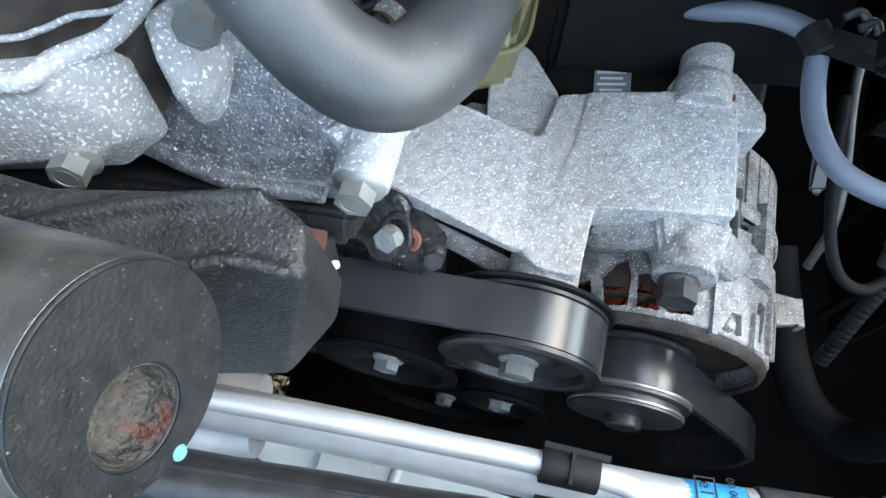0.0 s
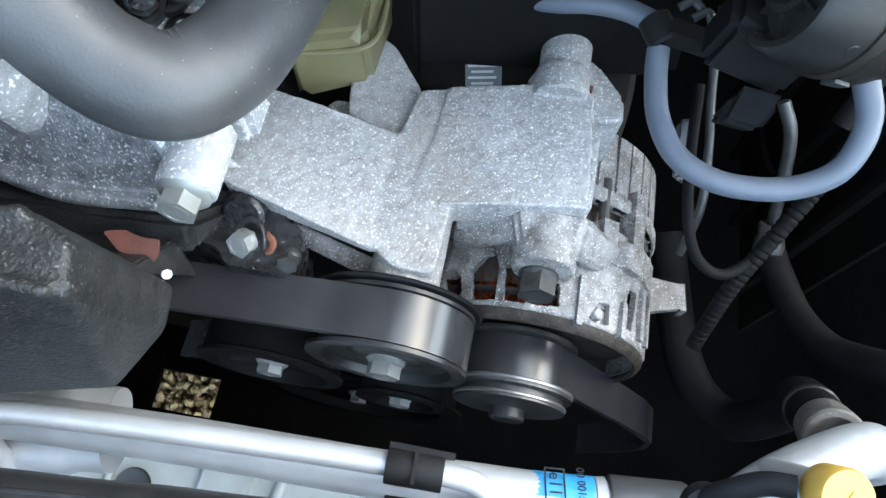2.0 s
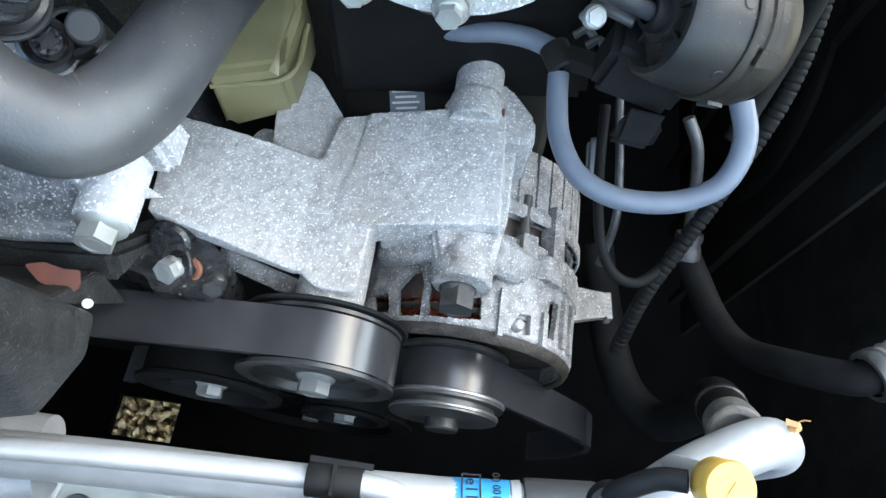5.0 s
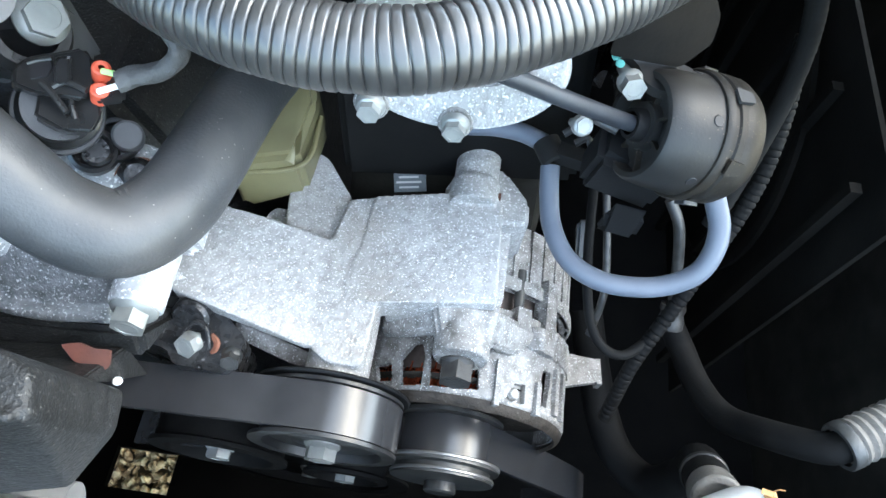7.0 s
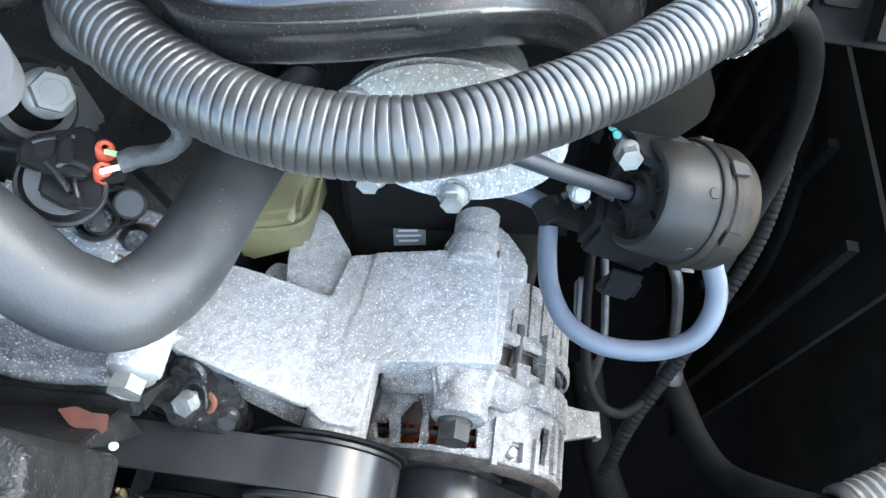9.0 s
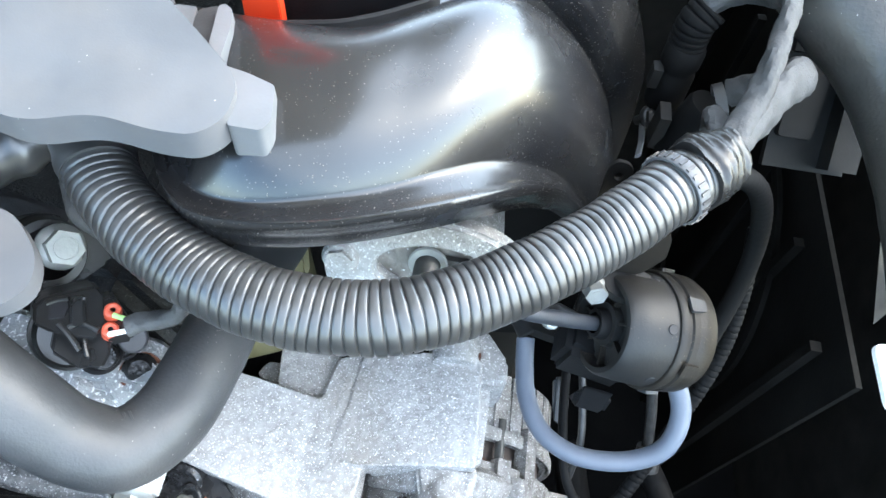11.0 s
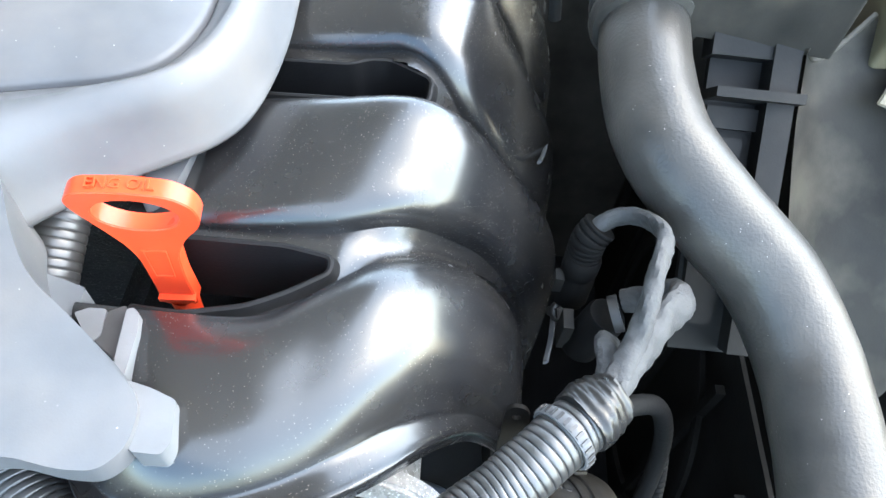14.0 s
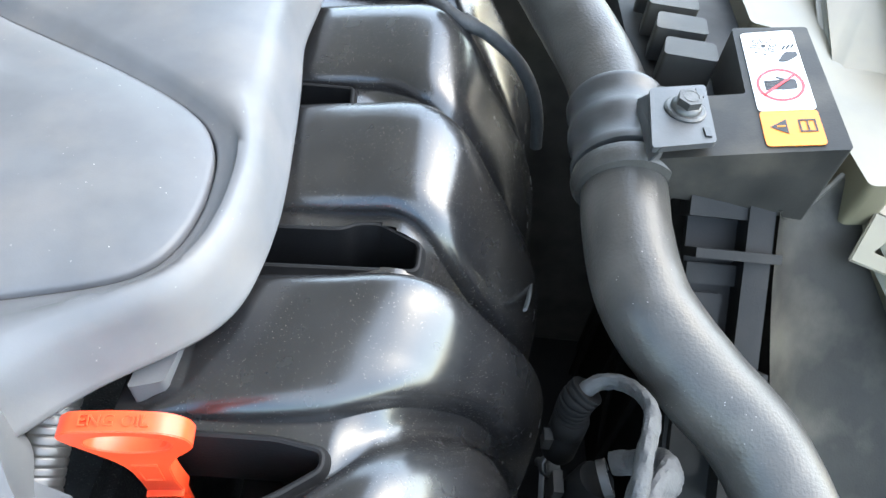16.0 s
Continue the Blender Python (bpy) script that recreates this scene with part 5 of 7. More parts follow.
def rows_at(x):
    """Places along y that follow the feet and crests of the runners beyond the first, and the height there."""
    out = []
    for k, (foot, crest, back) in enumerate(RUNNERS):
        f, b = lerp_rows(x, foot), lerp_rows(x, back)
        if k > 0:
            c = f + 0.66 * (b - f)
            g = min(max((x + 0.03) / 0.022, 0.0), 1.0)
            g = (1 - (1 - g) ** 2) ** 0.5
            g *= 0.4 + 0.6 * math.sin(math.pi / 2 * min(max((x + 0.03) / 0.085, 0.0), 1.0))
            for i in range(23):
                d = 1 - (i / 22) ** 1.9
                out.append((f + (c - f) * (1 - d), 0.0205 * (1 - 0.5 * d ** 1.25) * max(1 - d ** 12, 0.0) ** 0.6 * g))
            for i in range(1, 17):
                d = 1 - (1 - i / 16) ** 1.9
                out.append((c + (b - c) * d, 0.0205 * (1 - d ** 4) ** 0.75 * g))
        if k + 1 < len(RUNNERS):
            nxt = lerp_rows(x, RUNNERS[k + 1][0])
            gap = max(nxt - b, 0.0012)
            sink = 0.2 * gap * min(max((x - (0.0395, 0.066, 0.022, 0.022, 0.022)[k]) / 0.014, 0.0), 1.0)
            out += [(b + gap * (i / 28) ** 1.6, (0.0058 * math.exp(-(gap * (i / 28) ** 1.6 / 0.0019) ** 2) if k == 0 else 0.0) - sink * math.sin(math.pi * (i / 28) ** 1.6)) for i in range(1, 28)]
    return out


for i in range(NU + 1):
    u = i / NU
    bx, bz, nx, nz = shell_base(u)
    y_foot, y_edge, zf = lerp_rows(bx, RUNNERS[0][0]), lerp_rows(bx, EDGE), lerp_rows(bx, FLANGE_Z)
    row = [shell.verts.new((bx, y, z)) for y, z in first_runner(bx, bz)]
    row += [shell.verts.new((bx + nx * h, y, bz + nz * h + web_lift(bx, y))) for y, h in rows_at(bx)]
    # fillet at the near foot, flange with its raised edge, and the skirt below
    w = y_foot - y_edge
    front = [shell.verts.new((bx, y_foot - w * q, zf + h)) for q, h in ((0.05, -0.0022), (0.12, -0.0024), (0.3, -0.0022), (0.6, -0.0014), (0.82, -0.0005), (0.90, 0.0003), (0.96, 0.0003), (1.0, -0.0006), (1.0, -0.0040), (0.93, -0.0047), (0.90, -0.0085), (0.90, -0.0125), (0.8, -0.0145), (0.2, -0.0145), (-0.4, -0.0145))]
    grid.append(front[::-1] + row)
nf = 15
for i in range(NU):
    for j in range(len(grid[0]) - 1):
        q = (grid[i][j], grid[i + 1][j], grid[i + 1][j + 1], grid[i][j + 1])
        cx, cy = sum(v.co.x for v in q) / 4, sum(v.co.y for v in q) / 4
        if cx < 0.075 and j > nf + 30 and any(in_poly(cx, cy, s) for s in SLOTS):
            continue
        shell.faces.new(q)
part("shell", shell, M_MANIFOLD, manifold, angle=50)
for s in SLOTS:
    rim = bmesh.new()
    loops = []
    off = [(0.0030, -0.0034), (0.0017, -0.0016), (0.0010, 0.0004), (0.0, 0.0008), (-0.0010, 0.0003), (-0.0012, -0.004), (-0.0015, -0.035)]
    n = len(s)
    for o, dz in off:
        loop = []
        for k in range(n):
            t = (s[(k + 1) % n] - s[k - 1]).normalized()
            p = s[k] + Vector((t.y, -t.x)) * o
            loop.append(rim.verts.new((p.x, p.y, WEB_Z + dz)))
        loops.append(loop)
    for a, b in zip(loops, loops[1:]):
        for k in range(n):
            if s[k].x > -0.024 or s[(k + 1) % n].x > -0.024:
                rim.faces.new((a[k], a[(k + 1) % n], b[(k + 1) % n], b[k]))
    part("slot_rim", rim, M_RUBBER_DARK, manifold)
for (x0, y0, z0, x1, y1, z1) in ((0.1255, 0.2420, 0.7265, 0.1325, 0.2750, 0.7115), (0.1205, 0.345, 0.744, 0.1285, 0.381, 0.722)):
    part("weld_flash", tube([(x0, y0, z0), ((x0 + x1) / 2 + 0.0006, (y0 + y1) / 2, (z0 + z1) / 2), (x1, y1, z1)], 0.0016, 8, 16, flat=0.5), M_GREY_PLASTIC, manifold, "pale weld flash strip")
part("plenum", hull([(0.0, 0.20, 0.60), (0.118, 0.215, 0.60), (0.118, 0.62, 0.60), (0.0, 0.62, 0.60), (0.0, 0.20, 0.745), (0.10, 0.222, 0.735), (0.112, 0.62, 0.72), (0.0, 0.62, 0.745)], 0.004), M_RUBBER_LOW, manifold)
part("near_tab", prism(rounded([(-0.0122, 0.1826), (-0.0045, 0.1809), (0.0036, 0.1780), (0.0059, 0.1659), (0.0043, 0.1622), (-0.0045, 0.1622)], 0.0014), 0.7860, 0.8035, 0.0014, seg=3), M_TAB, manifold, "pale grey clip tab")
part("far_tab", prism(rounded([(-0.0634, 0.2215), (-0.0592, 0.2210), (-0.0398, 0.2158), (-0.0391, 0.2082), (-0.0413, 0.2029), (-0.0488, 0.2084)], 0.0008), 0.782, 0.7965, 0.0007, seg=2), M_TAB, manifold, "pale grey clip tab")
part("tab_base", prism(rounded([(-0.0373, 0.2042), (-0.0335, 0.2064), (-0.0280, 0.2066), (-0.0265, 0.1973), (-0.0288, 0.1942)], 0.0008), 0.782, 0.8005, 0.0008, seg=2), M_TAB, manifold, "pale grey clip tab")
part("tab_tooth", prism(rounded([(-0.0273, 0.2062), (-0.0228, 0.2088), (-0.0202, 0.2034), (-0.0183, 0.1890), (-0.0276, 0.1954)], 0.0008), 0.782, 0.8000, 0.0008, seg=2), M_BLACK_PLASTIC, manifold)
part("tab_ridge", prism(rounded([(-0.0207, 0.2057), (-0.0191, 0.2068), (-0.0165, 0.2050), (-0.0148, 0.1986), (-0.0137, 0.1840), (-0.0180, 0.1865)], 0.0010), 0.782, 0.8030, 0.0010, seg=3), M_TAB, manifold, "pale grey clip ridge")
part("mid_tab", prism(rounded([(-0.034, 0.252), (-0.022, 0.256), (-0.019, 0.284), (-0.032, 0.284)], 0.002), 0.785, 0.803, 0.0015), M_GREY_PLASTIC, manifold, "grey clip tab")

# ---- engine cover ----
ecover = thing("engine_cover", (-0.12, 0.33, 0.79), "satin grey plastic engine cover with a raised centre panel", "engine cover")
OUT = [(0.002, 0.303), (0.003, 0.340), (-0.004, 0.415), (-0.0105, 0.460), (-0.018, 0.55), (-0.12, 0.60), (-0.26, 0.58), (-0.34, 0.45), (-0.34, 0.30), (-0.25, 0.225), (-0.15, 0.200), (-0.085, 0.205), (-0.058, 0.229), (-0.041, 0.2475), (-0.0156, 0.2671), (-0.0033, 0.2805)]
PAN = [(-0.018, 0.305), (-0.0205, 0.338), (-0.034, 0.362), (-0.075, 0.388), (-0.142, 0.420), (-0.20, 0.45), (-0.25, 0.455), (-0.29, 0.42), (-0.29, 0.33), (-0.24, 0.275), (-0.16, 0.255), (-0.10, 0.257), (-0.068, 0.2645), (-0.029, 0.279)]


def star(loop, centre, k):
    """The loop, smoothed, as a distance from centre by angle."""
    pts, _ = spline([Vector((p[0], p[1], 0)) for p in loop + loop[:1]], 400)
    pol = sorted((math.atan2(p.y - centre[1], p.x - centre[0]), math.hypot(p.x - centre[0], p.y - centre[1])) for p in pts)
    an, di = [a for a, _ in pol], [d for _, d in pol]
    return [float(np.interp(-math.pi + 2 * math.pi * i / k, an, di, period=2 * math.pi)) for i in range(k)]


cen, K = (-0.14, 0.35), 260


def evened(r, w):
    """The loop's radii, averaged over w neighbours to either side."""
    return [sum(r[(i + k) % len(r)] for k in range(-w, w + 1)) / (2 * w + 1) for i in range(len(r))]


r_out, r_pan = evened(star(OUT, cen, K), 3), evened(star(PAN, cen, K), 3)


def ringed(rows, closed_in=False):
    """Loops round the cover's centre; each row gives radius and height by step."""
    bm = bmesh.new()
    loops = []
    for fr in rows:
        loop = []
        for i in range(K):
            a = -math.pi + 2 * math.pi * i / K
            r, z = fr(i)
            loop.append(bm.verts.new((cen[0] + r * math.cos(a), cen[1] + r * math.sin(a), z)))
        loops.append(loop)
    for a, b in zip(loops, loops[1:]):
        for i in range(K):
            bm.faces.new((a[i], a[(i + 1) % K], b[(i + 1) % K], b[i]))
    if closed_in:
        bm.faces.new(loops[-1])
    return bm


def mixr(f, z):
    return lambda i: (r_out[i] + (r_pan[i] - r_out[i]) * f, z)


def inset(d, z):
    """A loop d inside the cover's edge, closer where the rim is narrow."""
    return lambda i: (r_out[i] - min(d, d / 0.018 * 0.4 * (r_out[i] - r_pan[i])) if d > 0 else r_out[i] - d, z)


def panr(d, z):
    return lambda i: (r_pan[i] + min(-d, 0.4 * (r_out[i] - r_pan[i])) if d < 0 else r_pan[i] - d, z)


part("rim", ringed([inset(0.004, 0.809), inset(0.0, 0.809), inset(-0.0008, 0.811), inset(0.0, 0.8135), inset(0.0012, 0.815), inset(0.004, 0.8215), inset(0.008, 0.831), inset(0.0125, 0.8375), inset(0.018, 0.8396), mixr(0.45, 0.8408), panr(-0.014, 0.8400), panr(-0.0105, 0.8389), panr(-0.007, 0.8370), panr(-0.004, 0.8354), panr(-0.0018, 0.8346), panr(-0.0006, 0.8343), panr(0.0, 0.830), panr(0.004, 0.830)]), M_COVER, ecover, angle=75)
part("centre_panel", ringed([panr(0.0004, 0.830), panr(0.0006, 0.8352), panr(0.0012, 0.8362), panr(0.003, 0.8370), panr(0.008, 0.8382), panr(0.02, 0.8402), panr(0.035, 0.8418), lambda i: (r_pan[i] * 0.4, 0.8436), lambda i: (r_pan[i] * 0.12, 0.8442)], True), M_COVER, ecover, angle=75)
lobe_bm = prism(rounded([(-0.30, 0.160), (-0.070, 0.156), (-0.052, 0.1515), (-0.036, 0.1575), (-0.020, 0.155), (-0.010, 0.1555), (-0.0045, 0.162), (-0.0045, 0.1745), (-0.013, 0.184), (-0.030, 0.196), (-0.0455, 0.206), (-0.053, 0.217), (-0.058, 0.230), (-0.075, 0.245), (-0.30, 0.25)], 0.006, 5), 0.7965, 0.806, 0.0045, seg=4, top=lambda x, y: max(0.0, (y - 0.185)) * 0.55 + max(0.0, -x - 0.07) * 0.12)
part("lobe", lobe_bm, M_COVER, ecover)
lobe2 = prism(rounded([(-0.20, 0.150), (-0.062, 0.142), (-0.050, 0.130), (-0.0475, 0.120), (-0.054, 0.113), (-0.08, 0.112), (-0.20, 0.12)], 0.006, 5), 0.773, 0.7785, 0.0022, seg=3)
part("lower_lobe", lobe2, M_COVER, ecover)

# ---- dipstick ----
dip = thing("oil_dipstick", (-0.014, 0.228, 0.76), "orange plastic engine oil dipstick handle", "dipstick")
d_up = V(0.07, -0.13, 1.0).normalized()
d_n = V(1.0, 0.11, -0.06).cross(d_up).normalized()
d_x = d_up.cross(d_n).normalized()
d_m = Matrix((d_x, d_up, d_n)).transposed().to_4x4()
d_m.translation = V(-0.0180, 0.2290, 0.777)
out_d = rounded([(-0.0058, -0.004), (0.0072, -0.004), (0.0066, 0.018), (0.0076, 0.035), (0.0115, 0.0450), (0.0165, 0.052), (0.0185, 0.057), (0.0178, 0.064), (0.0125, 0.0692), (0.0, 0.0705), (-0.0135, 0.0692), (-0.0175, 0.0645), (-0.0160, 0.0595), (-0.0113, 0.050), (-0.0068, 0.040), (-0.0050, 0.0305), (-0.0052, 0.012)], 0.004, 4)
part("handle", plate([(p.x, p.y) for p in out_d], [[(p[0], p[1]) for p in circle(0.0008, 0.0585, 0.0120, 36, 0.0080)]], -0.0031, 0.0031, d_m, 0.0012), M_ORANGE, dip)
part("grip_groove", plate([(-0.0030, 0.020), (0.0036, 0.020), (0.0046, 0.038), (-0.0030, 0.038)], [[(-0.0024, 0.0207), (0.0030, 0.0207), (0.0039, 0.0373), (-0.0024, 0.0373)]], 0.0027, 0.0036, d_m, 0.0), M_ORANGE, dip)
part("base_rib", box((0.0125, 0.0022, 0.003), d_m @ Matrix.Translation((0.001, 0.004, 0.0037)), 0.0006), M_ORANGE, dip)
tm = Matrix((d_x, d_up.cross(d_x), d_up)).transposed().to_4x4()
tm.translation = d_m @ V(-0.001, 0.0703, 0.0)
part("moulded_lettering", lettering("ENG OIL", 0.0048, tm, 0.0004), M_ORANGE, dip, "moulded orange words")
part("stem", lathe([(0.0052, 0), (0.0048, -0.01), (0.0048, -0.04), (0, -0.04)], (-0.0172, 0.2296, 0.775), (0, 0, 1), 20), M_ORANGE, dip)

# ---- throttle flange behind the loom ----
flange = thing("throttle_flange", (0.049, 0.19, 0.655), "round cast aluminium throttle flange with hex bolts", "flange")
FM = pose(0.0505, 0.1760, 0.7300, 66, 0, 0)
fz = FM.to_3x3() @ V(0, 0, 1)
part("disc", plate(circle(0.0, -0.0035, 0.0375, 56, 0.0245), [circle(0.002, 0.0, 0.0215, 36, 0.0105)], 0, 0.009, FM, 0.0014), M_CAST, flange)
# Recess floor in a darker, browner cast colour than the disc.
part("recess", prism(circle(0.002, 0.0, 0.0235, 36, 0.0125), -0.004, 0.0025, 0.0, FM), M_CAST_DARK, flange, "dark recess floor")
part("body", lathe([(0.0262, 0), (0.0255, -0.004), (0.025, -0.05), (0, -0.05)], FM @ V(0, -0.0055, 0.001), fz, 40), M_CAST_DULL, flange)
part("washer", lathe([(0, 0.0), (0.0066, 0.0), (0.0070, 0.0006), (0.0066, 0.0014), (0.0045, 0.0014), (0.0045, 0.0)], FM @ V(-0.0015, 0.0025, 0.0060), fz, 28), M_STEEL, flange, "zinc plated washer")
part("lever_pin", lathe([(0, 0.010), (0.0042, 0.010), (0.0048, 0.0092), (0.0048, 0.0), (0, 0)], FM @ V(-0.0015, 0.0020, 0.0020), FM.to_3x3() @ V(0.0, -0.35, 1), 24), M_DARK_STEEL, flange, "dark pivot pin")
part("lever", prism(rounded([(-0.006, -0.005), (0.020, -0.003), (0.020, 0.004), (-0.006, 0.005)], 0.002), 0.0028, 0.0055, 0.0008, FM), M_DARK_STEEL, flange, "dark lever")
part("lug", bolt_mesh(FM @ V(-0.0315, 0.0015, 0.0085), fz, 0.0085, 0.0045, 0.0066, 0.3), M_CAST, flange)
for q in ((-0.0250, -0.0225), (0.0035, -0.0250)):
    part("bolt_boss", lathe([(0, -0.009), (0.0058, -0.009), (0.0062, 0.0), (0.0056, 0.001), (0, 0.001)], FM @ V(q[0], q[1], 0.0085), fz, 24), M_CAST_DULL, flange)
    part("bolt", bolt_mesh(FM @ V(q[0], q[1], 0.0095), FM.to_3x3() @ V(0, -0.25, 1), 0.0068, 0.0055, 0.0050, 0.2), M_STEEL, flange, "zinc plated hex bolt")

# ---- vacuum actuator ----
act = thing("vacuum_actuator", (0.135, 0.178, 0.67), "dusty black vacuum actuator canister with a rod", "actuator")
a_c, a_d = V(0.1180, 0.1760, 0.7015), V(0.93, 0.19, -0.31).normalized()
part("canister", lathe([(0, 0.005), (0.0050, 0.005), (0.0058, 0.0012), (0.0085, 0.0012), (0.0090, 0.0045), (0.0160, 0.0050), (0.0170, 0.0), (0.0190, 0.0), (0.0202, 0.0015), (0.0214, 0.008), (0.0224, 0.017), (0.0228, 0.0205)], a_c, a_d, 64), M_CAN, act)
part("rim", lathe([(0.0205, 0.0), (0.0236, 0.0), (0.0242, 0.0008), (0.0242, 0.0030), (0.0232, 0.0036), (0.0232, 0.0052), (0.0240, 0.0058), (0.0240, 0.0085), (0.0232, 0.0092), (0.020, 0.0092)], a_c + a_d * 0.0195, a_d, 64, closed=True), M_DUSTY, act, "dusty crimped rim")
part("lid", lathe([(0.0236, 0.0), (0.0240, 0.002), (0.0238, 0.006), (0.0222, 0.0095), (0.016, 0.0115), (0, 0.012)], a_c + a_d * 0.0280, a_d, 64), M_DUSTY, act)
am = axis_matrix(a_c, a_d)
for k in range(6):
    a = 2 * math.pi * k / 6 + 0.55
    part("clip", prism(rounded([(-0.0030, -0.0020), (0.0030, -0.0020), (0.0022, 0.0050), (-0.0022, 0.0050)], 0.0008), 0, 0.0013, 0.0004, am @ Matrix.Rotation(a, 4, 'Z') @ Matrix.Translation((0.0240, 0, 0.0255)) @ Euler((0, math.pi / 2, 0)).to_matrix().to_4x4() @ Matrix.Rotation(math.pi / 2, 4, 'Z')), M_CLAMP if k % 2 else M_DUSTY, act)
    part("clip_hole", lathe([(0, 0.0003), (0.0018, 0.0003), (0.0021, 0)], am @ Matrix.Rotation(a + 0.42, 4, 'Z') @ V(0.0223, 0, 0.0165), am.to_3x3() @ (Matrix.Rotation(a + 0.42, 3, 'Z') @ V(1, 0, 0)), 16), M_INK, act)
for k in range(7):
    a = 2 * math.pi * k / 7 + 0.2
    part("face_rib", box((0.0075, 0.0011, 0.0036), am @ Matrix.Rotation(a, 4, 'Z') @ Matrix.Translation((0.0125, 0, 0.0040)), 0.0004), M_DUSTY, act)
part("rod_collar", lathe([(0.0042, -0.003), (0.0056, -0.003), (0.0062, -0.001), (0.0062, 0.003)], a_c, a_d, 24, closed=False), M_RUBBER_DARK, act)
part("rod", tube([(0.1165, 0.1755, 0.7020), (0.104, 0.1705, 0.7110), (0.088, 0.1650, 0.7220), (0.0655, 0.1600, 0.7350), (0.050, 0.157, 0.742)], 0.0030, 14, 24), M_ROD, act)
part("hook_plate", prism(rounded([(0.1080, 0.1970), (0.1150, 0.2000), (0.1250, 0.1970), (0.1340, 0.1935), (0.1360, 0.1800), (0.1210, 0.1815), (0.1170, 0.1840), (0.1150, 0.1905), (0.1115, 0.1955)], 0.002), 0.7105, 0.7145, 0.0013, seg=3), M_CAN, act, "curved black hook plate")
em = Matrix(((1, 0, 0, 0), (0, 0.196, -0.981, 0.202), (0, 0.981, 0.196, 0.7615), (0, 0, 0, 1)))
part("bracket_plate", plate(rounded([(0.1035, -0.046), (0.1035, 0.0020), (0.1060, 0.0055), (0.1105, 0.0045), (0.1125, 0.0010), (0.1135, -0.0080), (0.1290, -0.0170), (0.1345, -0.0260), (0.1356, -0.0360), (0.1285, -0.0470)], 0.002), [circle(0.1078, -0.0010, 0.0016, 16)], -0.0009, 0.0009, em, 0.0004), M_PLATE, act, "grimy steel mounting plate with a rounded ear")
part("bolt", bolt_mesh((0.1125, 0.1870, 0.7110), (0.15, -0.9, 0.35), 0.0076, 0.0066, 0.0048, 0.2), M_STEEL, act, "zinc bolt with teal paint dabs")
part("low_bolt", bolt_mesh((0.1000, 0.1790, 0.6930), (0.2, -0.65, 0.7), 0.0055, 0.0040, 0.0042, 0.5), M_STEEL, act, "zinc bolt behind the rod")
for p in ((0.1063, 0.1935, 0.7150), (0.1078, 0.1905, 0.7150)):
    part("paint_dab", lathe([(0.0017, 0), (0.0013, 0.0005), (0, 0.0006)], p, (0, -0.3, 1), 10), M_TEAL, act, "teal paint dab")
part("wire_arm", tube([(0.1000, 0.1860, 0.690), (0.1040, 0.1845, 0.692), (0.1140, 0.1800, 0.692)], 0.0022, 10, 14), M_BLACK_PLASTIC, act)
part("lower_boss", hull([(0.104, 0.168, 0.668), (0.135, 0.166, 0.660), (0.138, 0.178, 0.660), (0.106, 0.186, 0.668), (0.108, 0.168, 0.690), (0.138, 0.165, 0.682), (0.14, 0.18, 0.685), (0.11, 0.188, 0.69)], 0.003), M_RUBBER_DARK, act)
part("lower_lug", hull([(0.118, 0.158, 0.655), (0.132, 0.156, 0.655), (0.134, 0.166, 0.64), (0.118, 0.168, 0.64), (0.118, 0.162, 0.672), (0.134, 0.160, 0.672)], 0.002), M_RUBBER_DARK, act)

# ---- vacuum hose and tee ----
vac = thing("vacuum_hose", (0.13, 0.15, 0.635), "blue-grey rubber vacuum hose in a loop", "hose")
part("loop", tube([(0.0965, 0.189, 0.650), (0.0975, 0.178, 0.646), (0.100, 0.163, 0.644), (0.1075, 0.149, 0.643), (0.120, 0.141, 0.644), (0.134, 0.139, 0.646), (0.147, 0.1405, 0.649), (0.157, 0.1445, 0.655), (0.1612, 0.1515, 0.662), (0.1615, 0.1600, 0.668), (0.158, 0.169, 0.673)], 0.0042, 20, 90), M_VAC, vac)
part("branch", tube([(0.045, 0.212, 0.640), (0.058, 0.208, 0.645), (0.070, 0.2065, 0.649), (0.083, 0.204, 0.651), (0.094, 0.199, 0.652)], 0.0042, 20, 40), M_VAC, vac)
tee = thing("vacuum_tee", (0.096, 0.195, 0.648), "black plastic vacuum tee with clip arms", "tee fitting")
part("tee_body", lathe([(0.0048, 0), (0.0060, 0.0005), (0.0060, 0.011), (0.0048, 0.012)], (0.0930, 0.2000, 0.653), (0.45, -0.8, -0.1), 24), M_SHROUD, tee)
part("tee_arm", box((0.024, 0.007, 0.007), Matrix.Translation((0.110, 0.191, 0.655)) @ pose(0, 0, 0, 0, 0, -12), 0.0015), M_SHROUD, tee)
for k in (0, 1):
    part("clip_arm", tube([(0.099 + 0.005 * k, 0.1965 - 0.004 * k, 0.664), (0.1035 + 0.005 * k, 0.1985 - 0.004 * k, 0.666), (0.108 + 0.003 * k, 0.1955 - 0.004 * k, 0.664)], 0.0016, 8, 12), M_BLACK_PLASTIC, tee)

